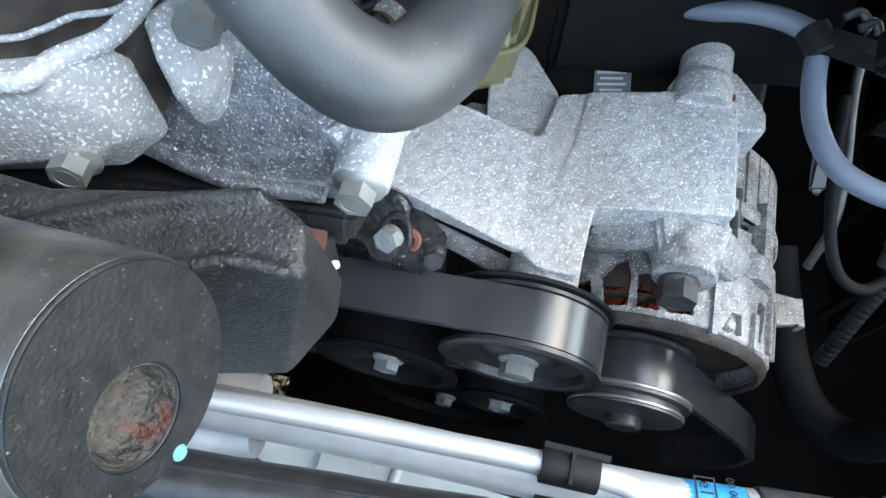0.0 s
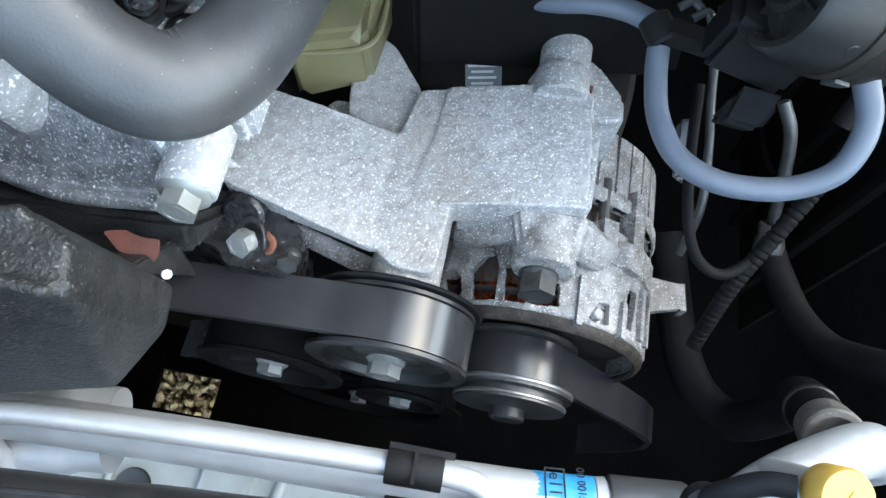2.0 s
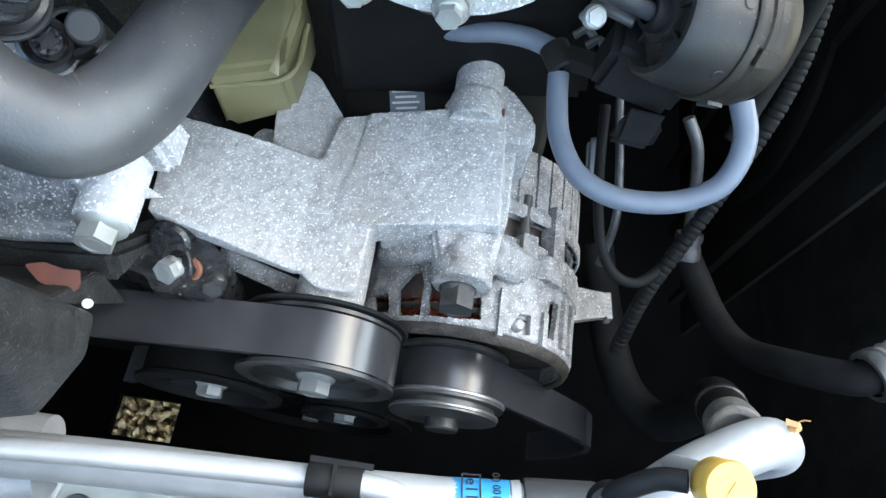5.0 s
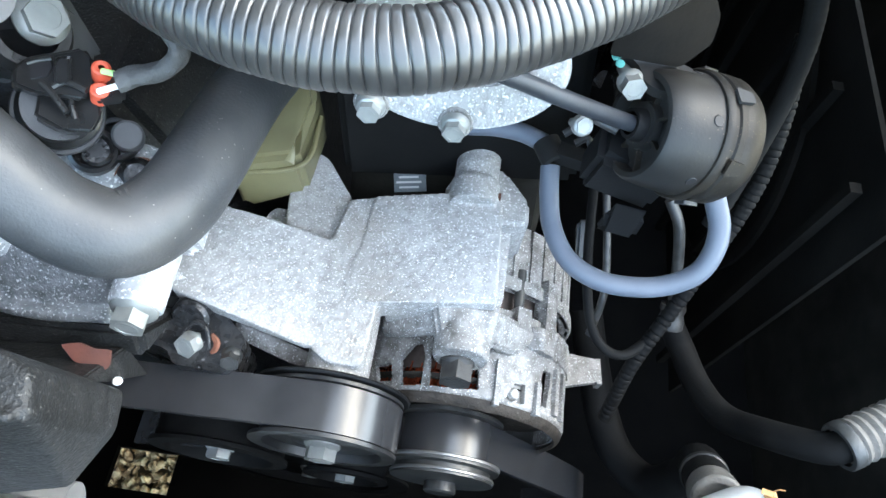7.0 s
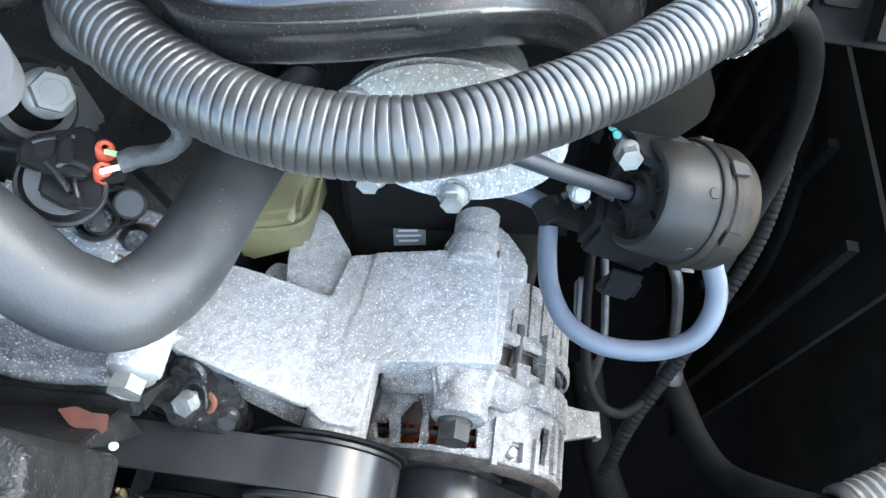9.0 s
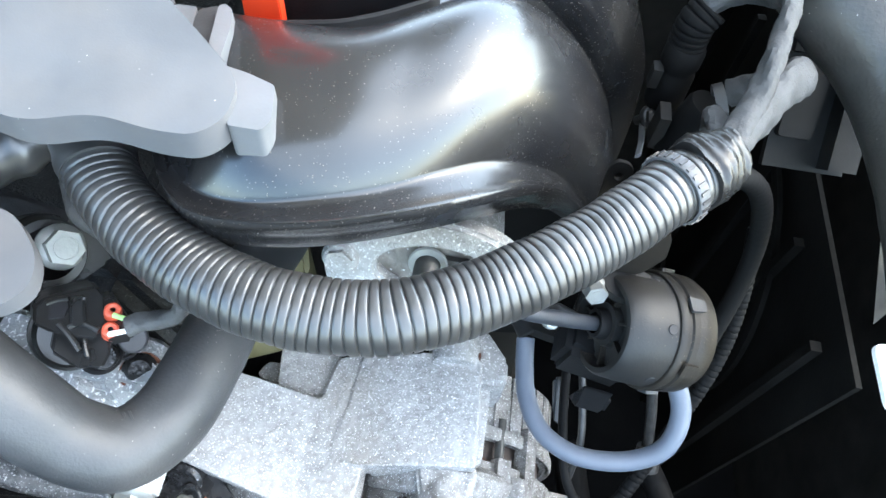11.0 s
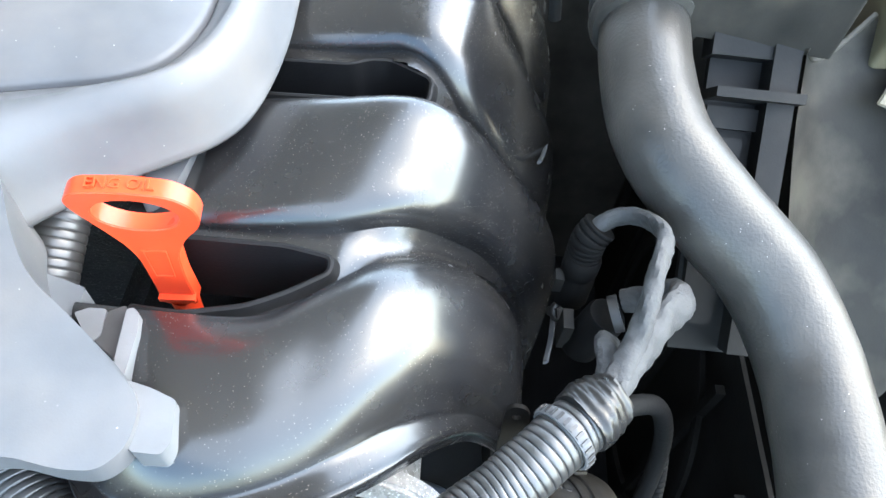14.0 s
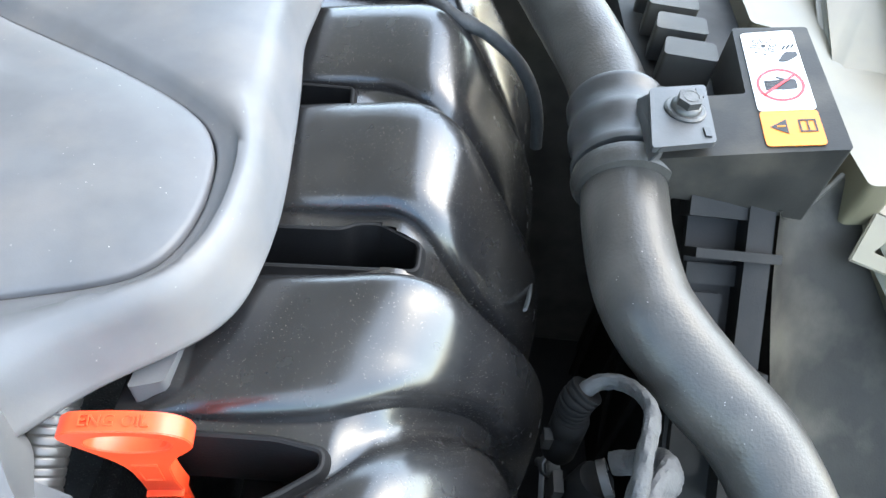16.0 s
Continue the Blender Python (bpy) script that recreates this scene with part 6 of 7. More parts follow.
# ---- corrugated wiring loom ----
def ribs(pitch, depth, crush=0.0):
    """Rounded rings parted by narrow grooves; crush makes them uneven."""
    def shape(s, length, a):
        s = s + crush * pitch * (math.sin(s * 61) + 0.6 * math.sin(s * 147 + 1.3 * a))
        f = (s / pitch) % 1.0
        flat = 1.0 + crush * 0.05 * math.sin(s * 95 + a) + crush * 0.03 * math.sin(s * 310 + 2 * a)
        return flat + (depth * 0.5 * math.sin(math.pi * f / 0.82) ** 0.22 if f < 0.82 else -depth * 0.6 * math.sin(math.pi * (f - 0.82) / 0.18))
    return shape


loom = thing("wiring_loom", (0.04, 0.14, 0.755), "glossy black corrugated wiring conduit with taped ends", "wiring loom")
part("conduit", tube([(-0.072, 0.207, 0.776), (-0.065, 0.188, 0.772), (-0.056, 0.1710, 0.769), (-0.040, 0.1535, 0.767), (-0.016, 0.1395, 0.767), (0.010, 0.1315, 0.767), (0.036, 0.1325, 0.767), (0.058, 0.1400, 0.767), (0.078, 0.1525, 0.767), (0.098, 0.1685, 0.768), (0.118, 0.1870, 0.770), (0.132, 0.2000, 0.771)], 0.0104, 28, 1500, ribs(0.0029, 0.065, 0.4)), M_LOOM, loom, angle=60)
part("wound_sleeve", tube([(-0.073, 0.210, 0.776), (-0.0675, 0.196, 0.774), (-0.0630, 0.1850, 0.772), (-0.0580, 0.1755, 0.7700), (-0.0520, 0.1660, 0.7685)], 0.0126, 28, 70, lambda q, l, a: 1.0 - 0.09 * (q / l) ** 3 + 0.015 * math.sin(q * 900 + 2 * a) + 0.02 * math.sin(q * 380 - 3 * a)), M_LOOM, loom, "black wound tape sleeve")
part("taped_end", tube([(0.128, 0.1965, 0.771), (0.134, 0.2025, 0.7715), (0.140, 0.2085, 0.772)], 0.0112, 24, 40, lambda s, l, a: 1.05 - 0.4 * max(0, s / l - 0.35) + 0.03 * math.sin(s * 1500 + 2 * a) + 0.06 * abs(math.sin(s * 700 + 3 * a)) + 0.05 * math.sin(4 * a + s * 300)), M_PLUG, loom, "black wound tape")
tm2 = axis_matrix((0.1225, 0.1915, 0.7705), (0.70, 0.71, 0.05))
tie = part("cable_tie", lathe([(0.0112, -0.0022), (0.0120, -0.0022), (0.0122, -0.0018), (0.0122, 0.0018), (0.0120, 0.0022), (0.0112, 0.0022)], (0.1225, 0.1915, 0.7705), (0.70, 0.71, 0.05), 40, closed=True), M_GREY_PLASTIC, loom, "grey ratchet cable tie")
for k in range(26):
    part("tooth", box((0.0005, 0.0011, 0.0032), tm2 @ Matrix.Rotation(2 * math.pi * k / 26, 4, 'Z') @ Matrix.Translation((0.0124, 0, 0)), 0.0001), M_BLACK_PLASTIC, tie)


def cloth(k):
    return lambda s, l, a: 0.92 + 0.2 * math.sin(2 * a + s * 60 + k) + 0.09 * math.sin(s * 200 + a + k) + 0.16 * abs(math.sin(s * 170 + 1.5 * a + k)) + 0.1 * abs(math.sin(s * 390 - 2 * a + k))


part("taped_branch", tube([(0.137, 0.2055, 0.773), (0.147, 0.224, 0.778), (0.152, 0.240, 0.786), (0.157, 0.256, 0.790), (0.161, 0.270, 0.787), (0.1585, 0.283, 0.780), (0.151, 0.2895, 0.774), (0.143, 0.289, 0.767), (0.1385, 0.284, 0.757)], 0.0034, 16, 90, cloth(0.0), flat=1.3), M_TAPE, loom, "grey cloth tape wrapped branch")
part("taped_branch", tube([(0.1395, 0.2065, 0.771), (0.151, 0.224, 0.773), (0.162, 0.240, 0.774), (0.1705, 0.2505, 0.772), (0.172, 0.258, 0.764), (0.165, 0.264, 0.752), (0.157, 0.266, 0.745)], 0.0045, 16, 70, cloth(2.0), flat=1.3), M_TAPE, loom, "grey cloth tape wrapped branch")
part("taped_branch", tube([(0.136, 0.207, 0.768), (0.140, 0.220, 0.766), (0.1425, 0.234, 0.762), (0.146, 0.240, 0.752), (0.149, 0.236, 0.742)], 0.0038, 14, 50, cloth(4.0)), M_TAPE, loom, "grey cloth tape wrapped branch")
part("drop_branch", tube([(0.137, 0.203, 0.765), (0.153, 0.212, 0.757), (0.169, 0.221, 0.737), (0.180, 0.222, 0.712), (0.184, 0.216, 0.687), (0.181, 0.202, 0.662), (0.172, 0.18, 0.635)], 0.0040, 18, 90, lambda s, l, a: 1 + 0.03 * math.sin(s * 1400)), M_RUBBER_LOW, loom, "dark taped branch")
part("sleeve_joint", tube([(-0.092, 0.193, 0.770), (-0.078, 0.182, 0.766), (-0.090, 0.168, 0.762), (-0.12, 0.16, 0.76)], 0.009, 16, 60, lambda s, l, a: 1 + 0.06 * math.sin(s * 700 + a)), M_LOOM, loom, "wrinkled black tape")
part("thin_wire", tube([(-0.0619, 0.1633, 0.7660), (-0.0585, 0.1583, 0.7650), (-0.0521, 0.1509, 0.7640), (-0.0353, 0.1456, 0.7630), (-0.0297, 0.1417, 0.7620), (-0.0245, 0.1382, 0.7610), (-0.0195, 0.1345, 0.7590), (-0.0181, 0.1319, 0.7560), (-0.0208, 0.1300, 0.7520), (-0.0260, 0.1294, 0.7490), (-0.0319, 0.1286, 0.7475), (-0.0356, 0.1268, 0.7468)], 0.0027, 16, 100, cloth(1.0), flat=0.9), M_TAPE, loom, "taped sensor lead")

# ---- second conduit beside the dipstick ----
cond = thing("small_conduit", (-0.063, 0.235, 0.77), "grey-black corrugated conduit under the cover", "conduit")
part("conduit", tube([(-0.062, 0.262, 0.797), (-0.0635, 0.247, 0.789), (-0.0635, 0.230, 0.781), (-0.062, 0.214, 0.774), (-0.06, 0.20, 0.768)], 0.0098, 22, 170, ribs(0.0036, 0.045)), M_LOOM, cond, angle=60)
part("hidden_tail", tube([(-0.062, 0.262, 0.797), (-0.066, 0.285, 0.80), (-0.08, 0.32, 0.80)], 0.0095, 18, 40), M_LOOM, cond)

# ---- sensor plug, screws and rear bolt ----
plug = thing("sensor_plug", (-0.0600, 0.1300, 0.7000), "glossy black plastic sensor plug with orange seals", "connector")
part("shell", hull([(-0.0680, 0.1300, 0.7420), (-0.0657, 0.1342, 0.7420), (-0.0521, 0.1403, 0.7420), (-0.0483, 0.1376, 0.7420), (-0.0443, 0.1291, 0.7420), (-0.0449, 0.1224, 0.7420), (-0.0585, 0.1224, 0.7420), (-0.0654, 0.1241, 0.7420), (-0.0800, 0.1386, 0.7270), (-0.0777, 0.1428, 0.7270), (-0.0639, 0.1490, 0.7270), (-0.0600, 0.1463, 0.7270), (-0.0559, 0.1377, 0.7270), (-0.0565, 0.1309, 0.7270), (-0.0703, 0.1309, 0.7270), (-0.0774, 0.1326, 0.7270)], 0.0010, 3), M_PLUG, plug)
part("nose", hull([(-0.0616, 0.1283, 0.7380), (-0.0476, 0.1314, 0.7380), (-0.0424, 0.1239, 0.7380), (-0.0410, 0.1211, 0.7380), (-0.0415, 0.1153, 0.7380), (-0.0496, 0.1143, 0.7380), (-0.0588, 0.1178, 0.7380), (-0.0704, 0.1346, 0.7260), (-0.0564, 0.1377, 0.7260), (-0.0511, 0.1302, 0.7260), (-0.0498, 0.1275, 0.7260), (-0.0502, 0.1217, 0.7260), (-0.0584, 0.1207, 0.7260), (-0.0676, 0.1242, 0.7260)], 0.0010, 3), M_PLUG, plug)
part("skirt", lathe([(0, 0), (0.0110, 0), (0.0118, 0.0012), (0.0116, 0.0030), (0.0100, 0.0040), (0.0096, 0.010), (0, 0.010)], (-0.0641, 0.1311, 0.7225), (0.46, -0.40, 0.78), 44), M_PLUG, plug)
part("seal_ring", lathe([(0.0098, 0.0), (0.0126, 0.0), (0.0130, 0.0006), (0.0126, 0.0014), (0.0098, 0.0014)], (-0.0655, 0.1316, 0.7205), (0.46, -0.40, 0.78), 44, closed=True), M_BLACK_METAL, plug)
part("latch", hull([(-0.0565, 0.1329, 0.7445), (-0.0530, 0.1348, 0.7445), (-0.0491, 0.1266, 0.7445), (-0.0505, 0.1247, 0.7445), (-0.0531, 0.1250, 0.7445), (-0.0605, 0.1367, 0.7400), (-0.0563, 0.1388, 0.7400), (-0.0520, 0.1296, 0.7400), (-0.0537, 0.1276, 0.7400), (-0.0567, 0.1279, 0.7400)], 0.0006), M_PLUG, plug)
# Black plate on the shell's top; the recess's shade is painted, not cut.
part("latch_recess", prism([(x, y) for x, y, z in [(-0.0637, 0.1315, 0.7424), (-0.0586, 0.1336, 0.7424), (-0.0572, 0.1310, 0.7424), (-0.0572, 0.1281, 0.7424), (-0.0613, 0.1265, 0.7424)]], 0.7405, 0.7427, 0.0), M_INK, plug)
part("latch_bar", tube([(-0.0639, 0.1312, 0.7430), (-0.0612, 0.1329, 0.7430), (-0.0581, 0.1340, 0.7430)], 0.0007, 8, 12), M_PLUG, plug)
part("key_rib", tube([(-0.0578, 0.1255, 0.7425), (-0.0537, 0.1228, 0.7415), (-0.0497, 0.1193, 0.7395)], 0.0010, 8, 14), M_PLUG, plug)
part("key_rib", tube([(-0.0535, 0.1350, 0.7435), (-0.0530, 0.1321, 0.7425), (-0.0507, 0.1269, 0.7420)], 0.0009, 8, 14), M_PLUG, plug)
part("key_rib", tube([(-0.0507, 0.1256, 0.7400), (-0.0490, 0.1214, 0.7395), (-0.0472, 0.1182, 0.7385)], 0.0008, 8, 14), M_PLUG, plug)
part("arch_rib", tube([(-0.0544, 0.1251, 0.7425), (-0.0510, 0.1268, 0.7432), (-0.0451, 0.1255, 0.7425)], 0.0010, 8, 14), M_PLUG, plug)
part("wire_shroud", hull([(-0.0494, 0.1363, 0.7410), (-0.0471, 0.1388, 0.7410), (-0.0424, 0.1345, 0.7410), (-0.0357, 0.1286, 0.7410), (-0.0348, 0.1244, 0.7410), (-0.0405, 0.1221, 0.7410), (-0.0448, 0.1253, 0.7410), (-0.0550, 0.1414, 0.7330), (-0.0528, 0.1439, 0.7330), (-0.0482, 0.1396, 0.7330), (-0.0416, 0.1339, 0.7330), (-0.0407, 0.1298, 0.7330), (-0.0463, 0.1276, 0.7330), (-0.0505, 0.1306, 0.7330)], 0.0009), M_PLUG, plug)
for seat, a, b, wm in (((-0.0428, 0.1318, 0.7445), (-0.0409, 0.1296, 0.7465), (-0.0358, 0.1287, 0.7470), M_WIRE_GREEN), ((-0.0425, 0.1267, 0.7415), (-0.0408, 0.1242, 0.7445), (-0.0345, 0.1254, 0.7470), M_WHITE)):
    part("seal", lathe([(0.0008, 0.0008), (0.0018, 0.0010), (0.0024, 0.0006), (0.0026, -0.0004), (0.0026, -0.004), (0, -0.004)], seat, (0.35, -0.05, 0.9), 24), M_SEAL, plug, "orange wire seal")
    part("wire", tube([a, b], 0.00085, 8, 6), wm, plug, "thin coloured wire")
hsg = thing("sensor_housing", (-0.07, 0.14, 0.655), "cast aluminium sensor housing with dark bolts", "housing")
part("casting", hull([(-0.112, 0.150, 0.690), (-0.099, 0.148, 0.690), (-0.085, 0.131, 0.690), (-0.062, 0.135, 0.688), (-0.058, 0.144, 0.688), (-0.043, 0.137, 0.688), (-0.042, 0.126, 0.687), (-0.070, 0.122, 0.686), (-0.115, 0.12, 0.690), (-0.11, 0.12, 0.64), (-0.04, 0.125, 0.64), (-0.04, 0.145, 0.64), (-0.11, 0.15, 0.64)], 0.003), M_COVER_CAST, hsg)
part("bolt_seat", lathe([(0.0080, 0.0020), (0.0086, 0.0026), (0.0128, 0.0020), (0.0134, -0.004), (0, -0.004)], (-0.0539, 0.1332, 0.6835), (0.40, -0.40, 0.80), 36), M_COVER_CAST, hsg)
part("bolt_cup", lathe([(0.0055, 0.004), (0.0064, 0.0045), (0.0072, 0.0040), (0.0078, -0.004), (0.0078, -0.02), (0, -0.02)], (-0.0602, 0.1405, 0.6960), (0.40, -0.40, 0.80), 30), M_CLAMP, hsg, "grey steel bolt cup")
part("bolt_cup", lathe([(0.0056, 0.003), (0.0064, 0.0035), (0.0078, 0.0025), (0.0082, -0.004), (0.0082, -0.02), (0, -0.02)], (-0.0648, 0.1334, 0.6985), (0.40, -0.40, 0.80), 30), M_BLACK_PLASTIC, hsg)
part("bolt", lathe([(0, 0.0030), (0.0040, 0.0030), (0.0048, 0.0022), (0.0054, 0.0006), (0.0062, 0.0), (0.0066, -0.001), (0, -0.001)], (-0.0539, 0.1332, 0.6865), (0.40, -0.40, 0.80), 30), M_OILY_DARK, hsg, "oily dark domed bolt with rust")
part("bolt", lathe([(0, 0.0004), (0.0044, 0.0004), (0.0052, -0.0004), (0.0054, -0.008), (0, -0.008)], (-0.0536, 0.1391, 0.7020), (0.40, -0.40, 0.80), 30), M_GREY_PLASTIC, hsg, "smooth grey bolt cap")
star = part("bolt", lathe([(0.0020, 0.0002), (0.0040, 0.0004), (0.0047, -0.0006), (0.0050, -0.003), (0.0050, -0.012), (0.0020, -0.012)], (-0.0596, 0.1298, 0.7050), (0.40, -0.40, 0.80), 30, closed=True), M_OILY_DARK, hsg, "black star socket bolt")
part("socket", prism([(r * math.cos(math.pi * k / 6), r * math.sin(math.pi * k / 6)) for k in range(12) for r in ((0.0021, 0.0031)[k % 2],)], -0.0012, 0.0006, 0.0, axis_matrix((-0.0596, 0.1298, 0.7050), (0.40, -0.40, 0.80))), M_INK, star)
part("rust_ring", lathe([(0.0064, 0.0), (0.0074, 0.0004), (0.0080, 0.0)], (-0.0539, 0.1332, 0.6857), (0.40, -0.40, 0.80), 30), M_RUST, hsg, "rust stain round the bolt")
rearb = thing("bracket_with_bolt", (-0.085, 0.165, 0.72), "black bracket with a zinc hex bolt", "bracket")
part("arm", hull([(-0.115, 0.148, 0.728), (-0.080, 0.155, 0.733), (-0.072, 0.170, 0.733), (-0.11, 0.178, 0.733), (-0.115, 0.148, 0.70), (-0.075, 0.155, 0.71), (-0.072, 0.172, 0.70), (-0.11, 0.178, 0.70)], 0.003), M_BLACK_PLASTIC, rearb)
part("bolt", bolt_mesh((-0.0753, 0.1561, 0.7330), (0.7200, -0.3103, 0.6207), 0.0108, 0.0068, 0.0080, 0.1), M_STEEL, rearb, "zinc plated hex flange bolt")
part("cup", lathe([(0.009, 0.004), (0.0118, 0.004), (0.0125, 0.003), (0.0130, 0.0), (0.0138, -0.001), (0.0138, -0.02), (0, -0.02)], (-0.0813, 0.1547, 0.7290), (0.7200, -0.3103, 0.6207), 40), M_PLUG, rearb, "glossy black cup round the bolt")

# ---- small lines low on the front side ----
cor = thing("thin_conduit", (0.17, 0.16, 0.58), "thin black corrugated conduit running down", "conduit")
part("conduit", tube([(0.186, 0.235, 0.70), (0.190, 0.215, 0.672), (0.188, 0.195, 0.648), (0.178, 0.172, 0.622), (0.166, 0.150, 0.600), (0.155, 0.130, 0.580), (0.15, 0.11, 0.55)], 0.0033, 14, 320, ribs(0.0030, 0.2)), M_RUBBER_LOW, cor, angle=60)
part("lead", tube([(0.160, 0.140, 0.590), (0.148, 0.131, 0.588), (0.136, 0.133, 0.592), (0.128, 0.145, 0.60), (0.124, 0.17, 0.61), (0.123, 0.20, 0.62)], 0.0024, 10, 60), M_RUBBER_LOW, cor)
line1 = thing("cooler_line", (0.19, 0.17, 0.45), "steel line with a crimped rubber hose", "pipe")
part("steel_end", tube([(0.168, 0.215, 0.60), (0.176, 0.206, 0.59), (0.182, 0.195, 0.572), (0.1865, 0.180, 0.551), (0.1875, 0.172, 0.546)], 0.0030, 14, 40), M_DARK_STEEL, line1)
part("crimp", lathe([(0.0045, 0), (0.0068, 0.0), (0.0072, 0.003), (0.0062, 0.006), (0.0072, 0.009), (0.0072, 0.014), (0.0055, 0.015)], (0.1868, 0.179, 0.552), (0.05, -0.75, -0.65), 24), M_DARK_STEEL, line1, "crimped steel ferrule")
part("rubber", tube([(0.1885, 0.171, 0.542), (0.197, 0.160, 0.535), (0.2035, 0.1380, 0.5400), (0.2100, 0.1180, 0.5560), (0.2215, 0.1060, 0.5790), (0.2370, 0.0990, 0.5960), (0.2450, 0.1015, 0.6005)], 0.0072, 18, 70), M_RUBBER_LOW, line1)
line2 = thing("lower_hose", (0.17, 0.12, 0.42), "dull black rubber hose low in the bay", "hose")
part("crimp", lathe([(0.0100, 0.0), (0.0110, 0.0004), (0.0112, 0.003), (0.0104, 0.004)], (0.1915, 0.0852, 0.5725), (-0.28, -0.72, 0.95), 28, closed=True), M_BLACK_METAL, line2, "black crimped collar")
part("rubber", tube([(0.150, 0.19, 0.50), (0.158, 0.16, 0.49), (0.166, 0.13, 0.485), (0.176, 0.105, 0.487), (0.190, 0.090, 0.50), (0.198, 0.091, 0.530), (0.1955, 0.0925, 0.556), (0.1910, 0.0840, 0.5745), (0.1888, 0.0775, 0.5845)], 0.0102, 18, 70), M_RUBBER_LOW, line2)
fit = thing("condenser_fitting", (0.24, 0.1, 0.58), "ribbed dull aluminium condenser fitting on a hose", "fitting")
part("ribbed_body", lathe([(0.0, 0.0), (0.0095, 0.0), (0.0098, 0.002)] + [(0.0098 if k % 2 else 0.0108, 0.003 + 0.0022 * k) for k in range(14)] + [(0.0098, 0.035), (0.0, 0.035)], (0.2440, 0.1010, 0.600), (0.86, 0.48, 0.12), 36), M_FITTING, fit)
part("collar", lathe([(0.0085, -0.004), (0.0104, -0.004), (0.0110, -0.003), (0.0110, 0.001), (0.0100, 0.002)], (0.2440, 0.1010, 0.600), (0.86, 0.48, 0.12), 30), M_DARK_STEEL, fit, "dark crimped collar")
strut = thing("steel_pipe", (0.135, 0.17, 0.55), "bare steel pipe behind the alternator", "pipe")
part("tube_run", tube([(0.128, 0.235, 0.63), (0.132, 0.21, 0.61), (0.137, 0.185, 0.595), (0.140, 0.165, 0.58), (0.138, 0.15, 0.56)], 0.0020, 14, 40), M_DARK_STEEL, strut)
part("shield", hull([(0.118, 0.188, 0.612), (0.128, 0.190, 0.612), (0.130, 0.172, 0.592), (0.122, 0.170, 0.592), (0.119, 0.19, 0.602), (0.13, 0.172, 0.583)], 0.0015), M_CLAMP, strut)
leaf = thing("dry_leaf", (0.2, 0.07, 0.606), "crumpled dry brown leaf on the elbow", "leaf")
lb = bmesh.new()
rl = random.Random(5)
for k in range(5):
    a = rl.random() * 6.28
    box((0.0045, 0.0022, 0.0003), Matrix.Translation((0.2025 + 0.002 * math.cos(a), 0.0725 + 0.002 * math.sin(a), 0.6085 + 0.001 * k)) @ pose(0, 0, 0, rl.uniform(-50, 50), rl.uniform(-50, 50), math.degrees(a)), 0.0001, lb)
part("blade", lb, M_LEAF, leaf)
part("stalk", tube([(0.2025, 0.0725, 0.6095), (0.205, 0.0745, 0.612), (0.2075, 0.0745, 0.6135)], 0.0003, 6, 8), M_LEAF, leaf)

# ---- connectors beside the manifold ----
conn = thing("loom_connector", (0.14, 0.28, 0.70), "black multi-pin connector beside the manifold", "connector")
part("shell", lathe([(0, -0.004), (0.0078, -0.004), (0.0084, -0.002), (0.0084, 0.014), (0.0076, 0.0155), (0.0076, 0.0175), (0.0084, 0.019), (0.0084, 0.026), (0.0070, 0.028), (0, 0.028)], (0.1385, 0.2815, 0.7240), (0.0, 0.06, 1), 32), M_RUBBER_LOW, conn)
part("boot", tube([(0.1385, 0.285, 0.750), (0.139, 0.2865, 0.760), (0.1425, 0.289, 0.766)], 0.0075, 18, 60, ribs(0.0026, 0.14)), M_RUBBER_LOW, conn, angle=60)
part("lock", box((0.004, 0.006, 0.010), Matrix.Translation((0.1295, 0.278, 0.738)), 0.0008), M_SHROUD, conn)
sens = thing("pressure_sensor", (0.15, 0.26, 0.69), "dark sensor with a grey mounting tab and bolt", "sensor")
part("shell", lathe([(0, 0), (0.0085, 0), (0.0092, 0.0012), (0.0092, 0.026), (0.0082, 0.028), (0, 0.028)], (0.1425, 0.2570, 0.7170), (0.25, 0.05, 1), 32), M_RUBBER_LOW, sens)
part("clamp_ring", lathe([(0.0068, 0), (0.0082, 0), (0.0082, 0.004), (0.0068, 0.004)], (0.1505, 0.258, 0.745), (0.75, 0.1, 0.35), 24, closed=True), M_CLAMP, sens)
part("tab", box((0.0045, 0.010, 0.018), Matrix.Translation((0.1340, 0.2590, 0.728)), 0.001), M_SHROUD, sens, "grey mounting tab")
part("bolt", bolt_mesh((0.1345, 0.275, 0.716), (0.3, -0.5, 0.8), 0.0075, 0.005, 0.0055, 0.3), M_DARK_STEEL, sens, "dull hex bolt")
far = thing("far_harness", (0.06, 0.55, 0.75), "grey wire with connectors beyond the manifold", "wiring")
part("wire", tube([(0.0306, 0.5574, 0.8120), (0.0692, 0.5064, 0.8120), (0.0914, 0.5038, 0.8030), (0.1111, 0.5032, 0.7880), (0.1236, 0.5041, 0.7700), (0.1317, 0.5021, 0.7500), (0.1363, 0.5012, 0.7220)], 0.0042, 14, 60), M_TAPE, far)
part("ferrule", tube([(0.0759, 0.5056, 0.8093), (0.0836, 0.5047, 0.8062)], 0.0050, 16, 8), M_CLAMP, far, "pale grey sleeve")
for k, p in enumerate(((0.062, 0.545, 0.776), (0.072, 0.515, 0.770), (0.080, 0.495, 0.764))):
    part("plug", box((0.010, 0.018, 0.012), Matrix.Translation(p) @ pose(0, 0, 0, 20, 10, 30), 0.0015), M_BLACK_PLASTIC, far)

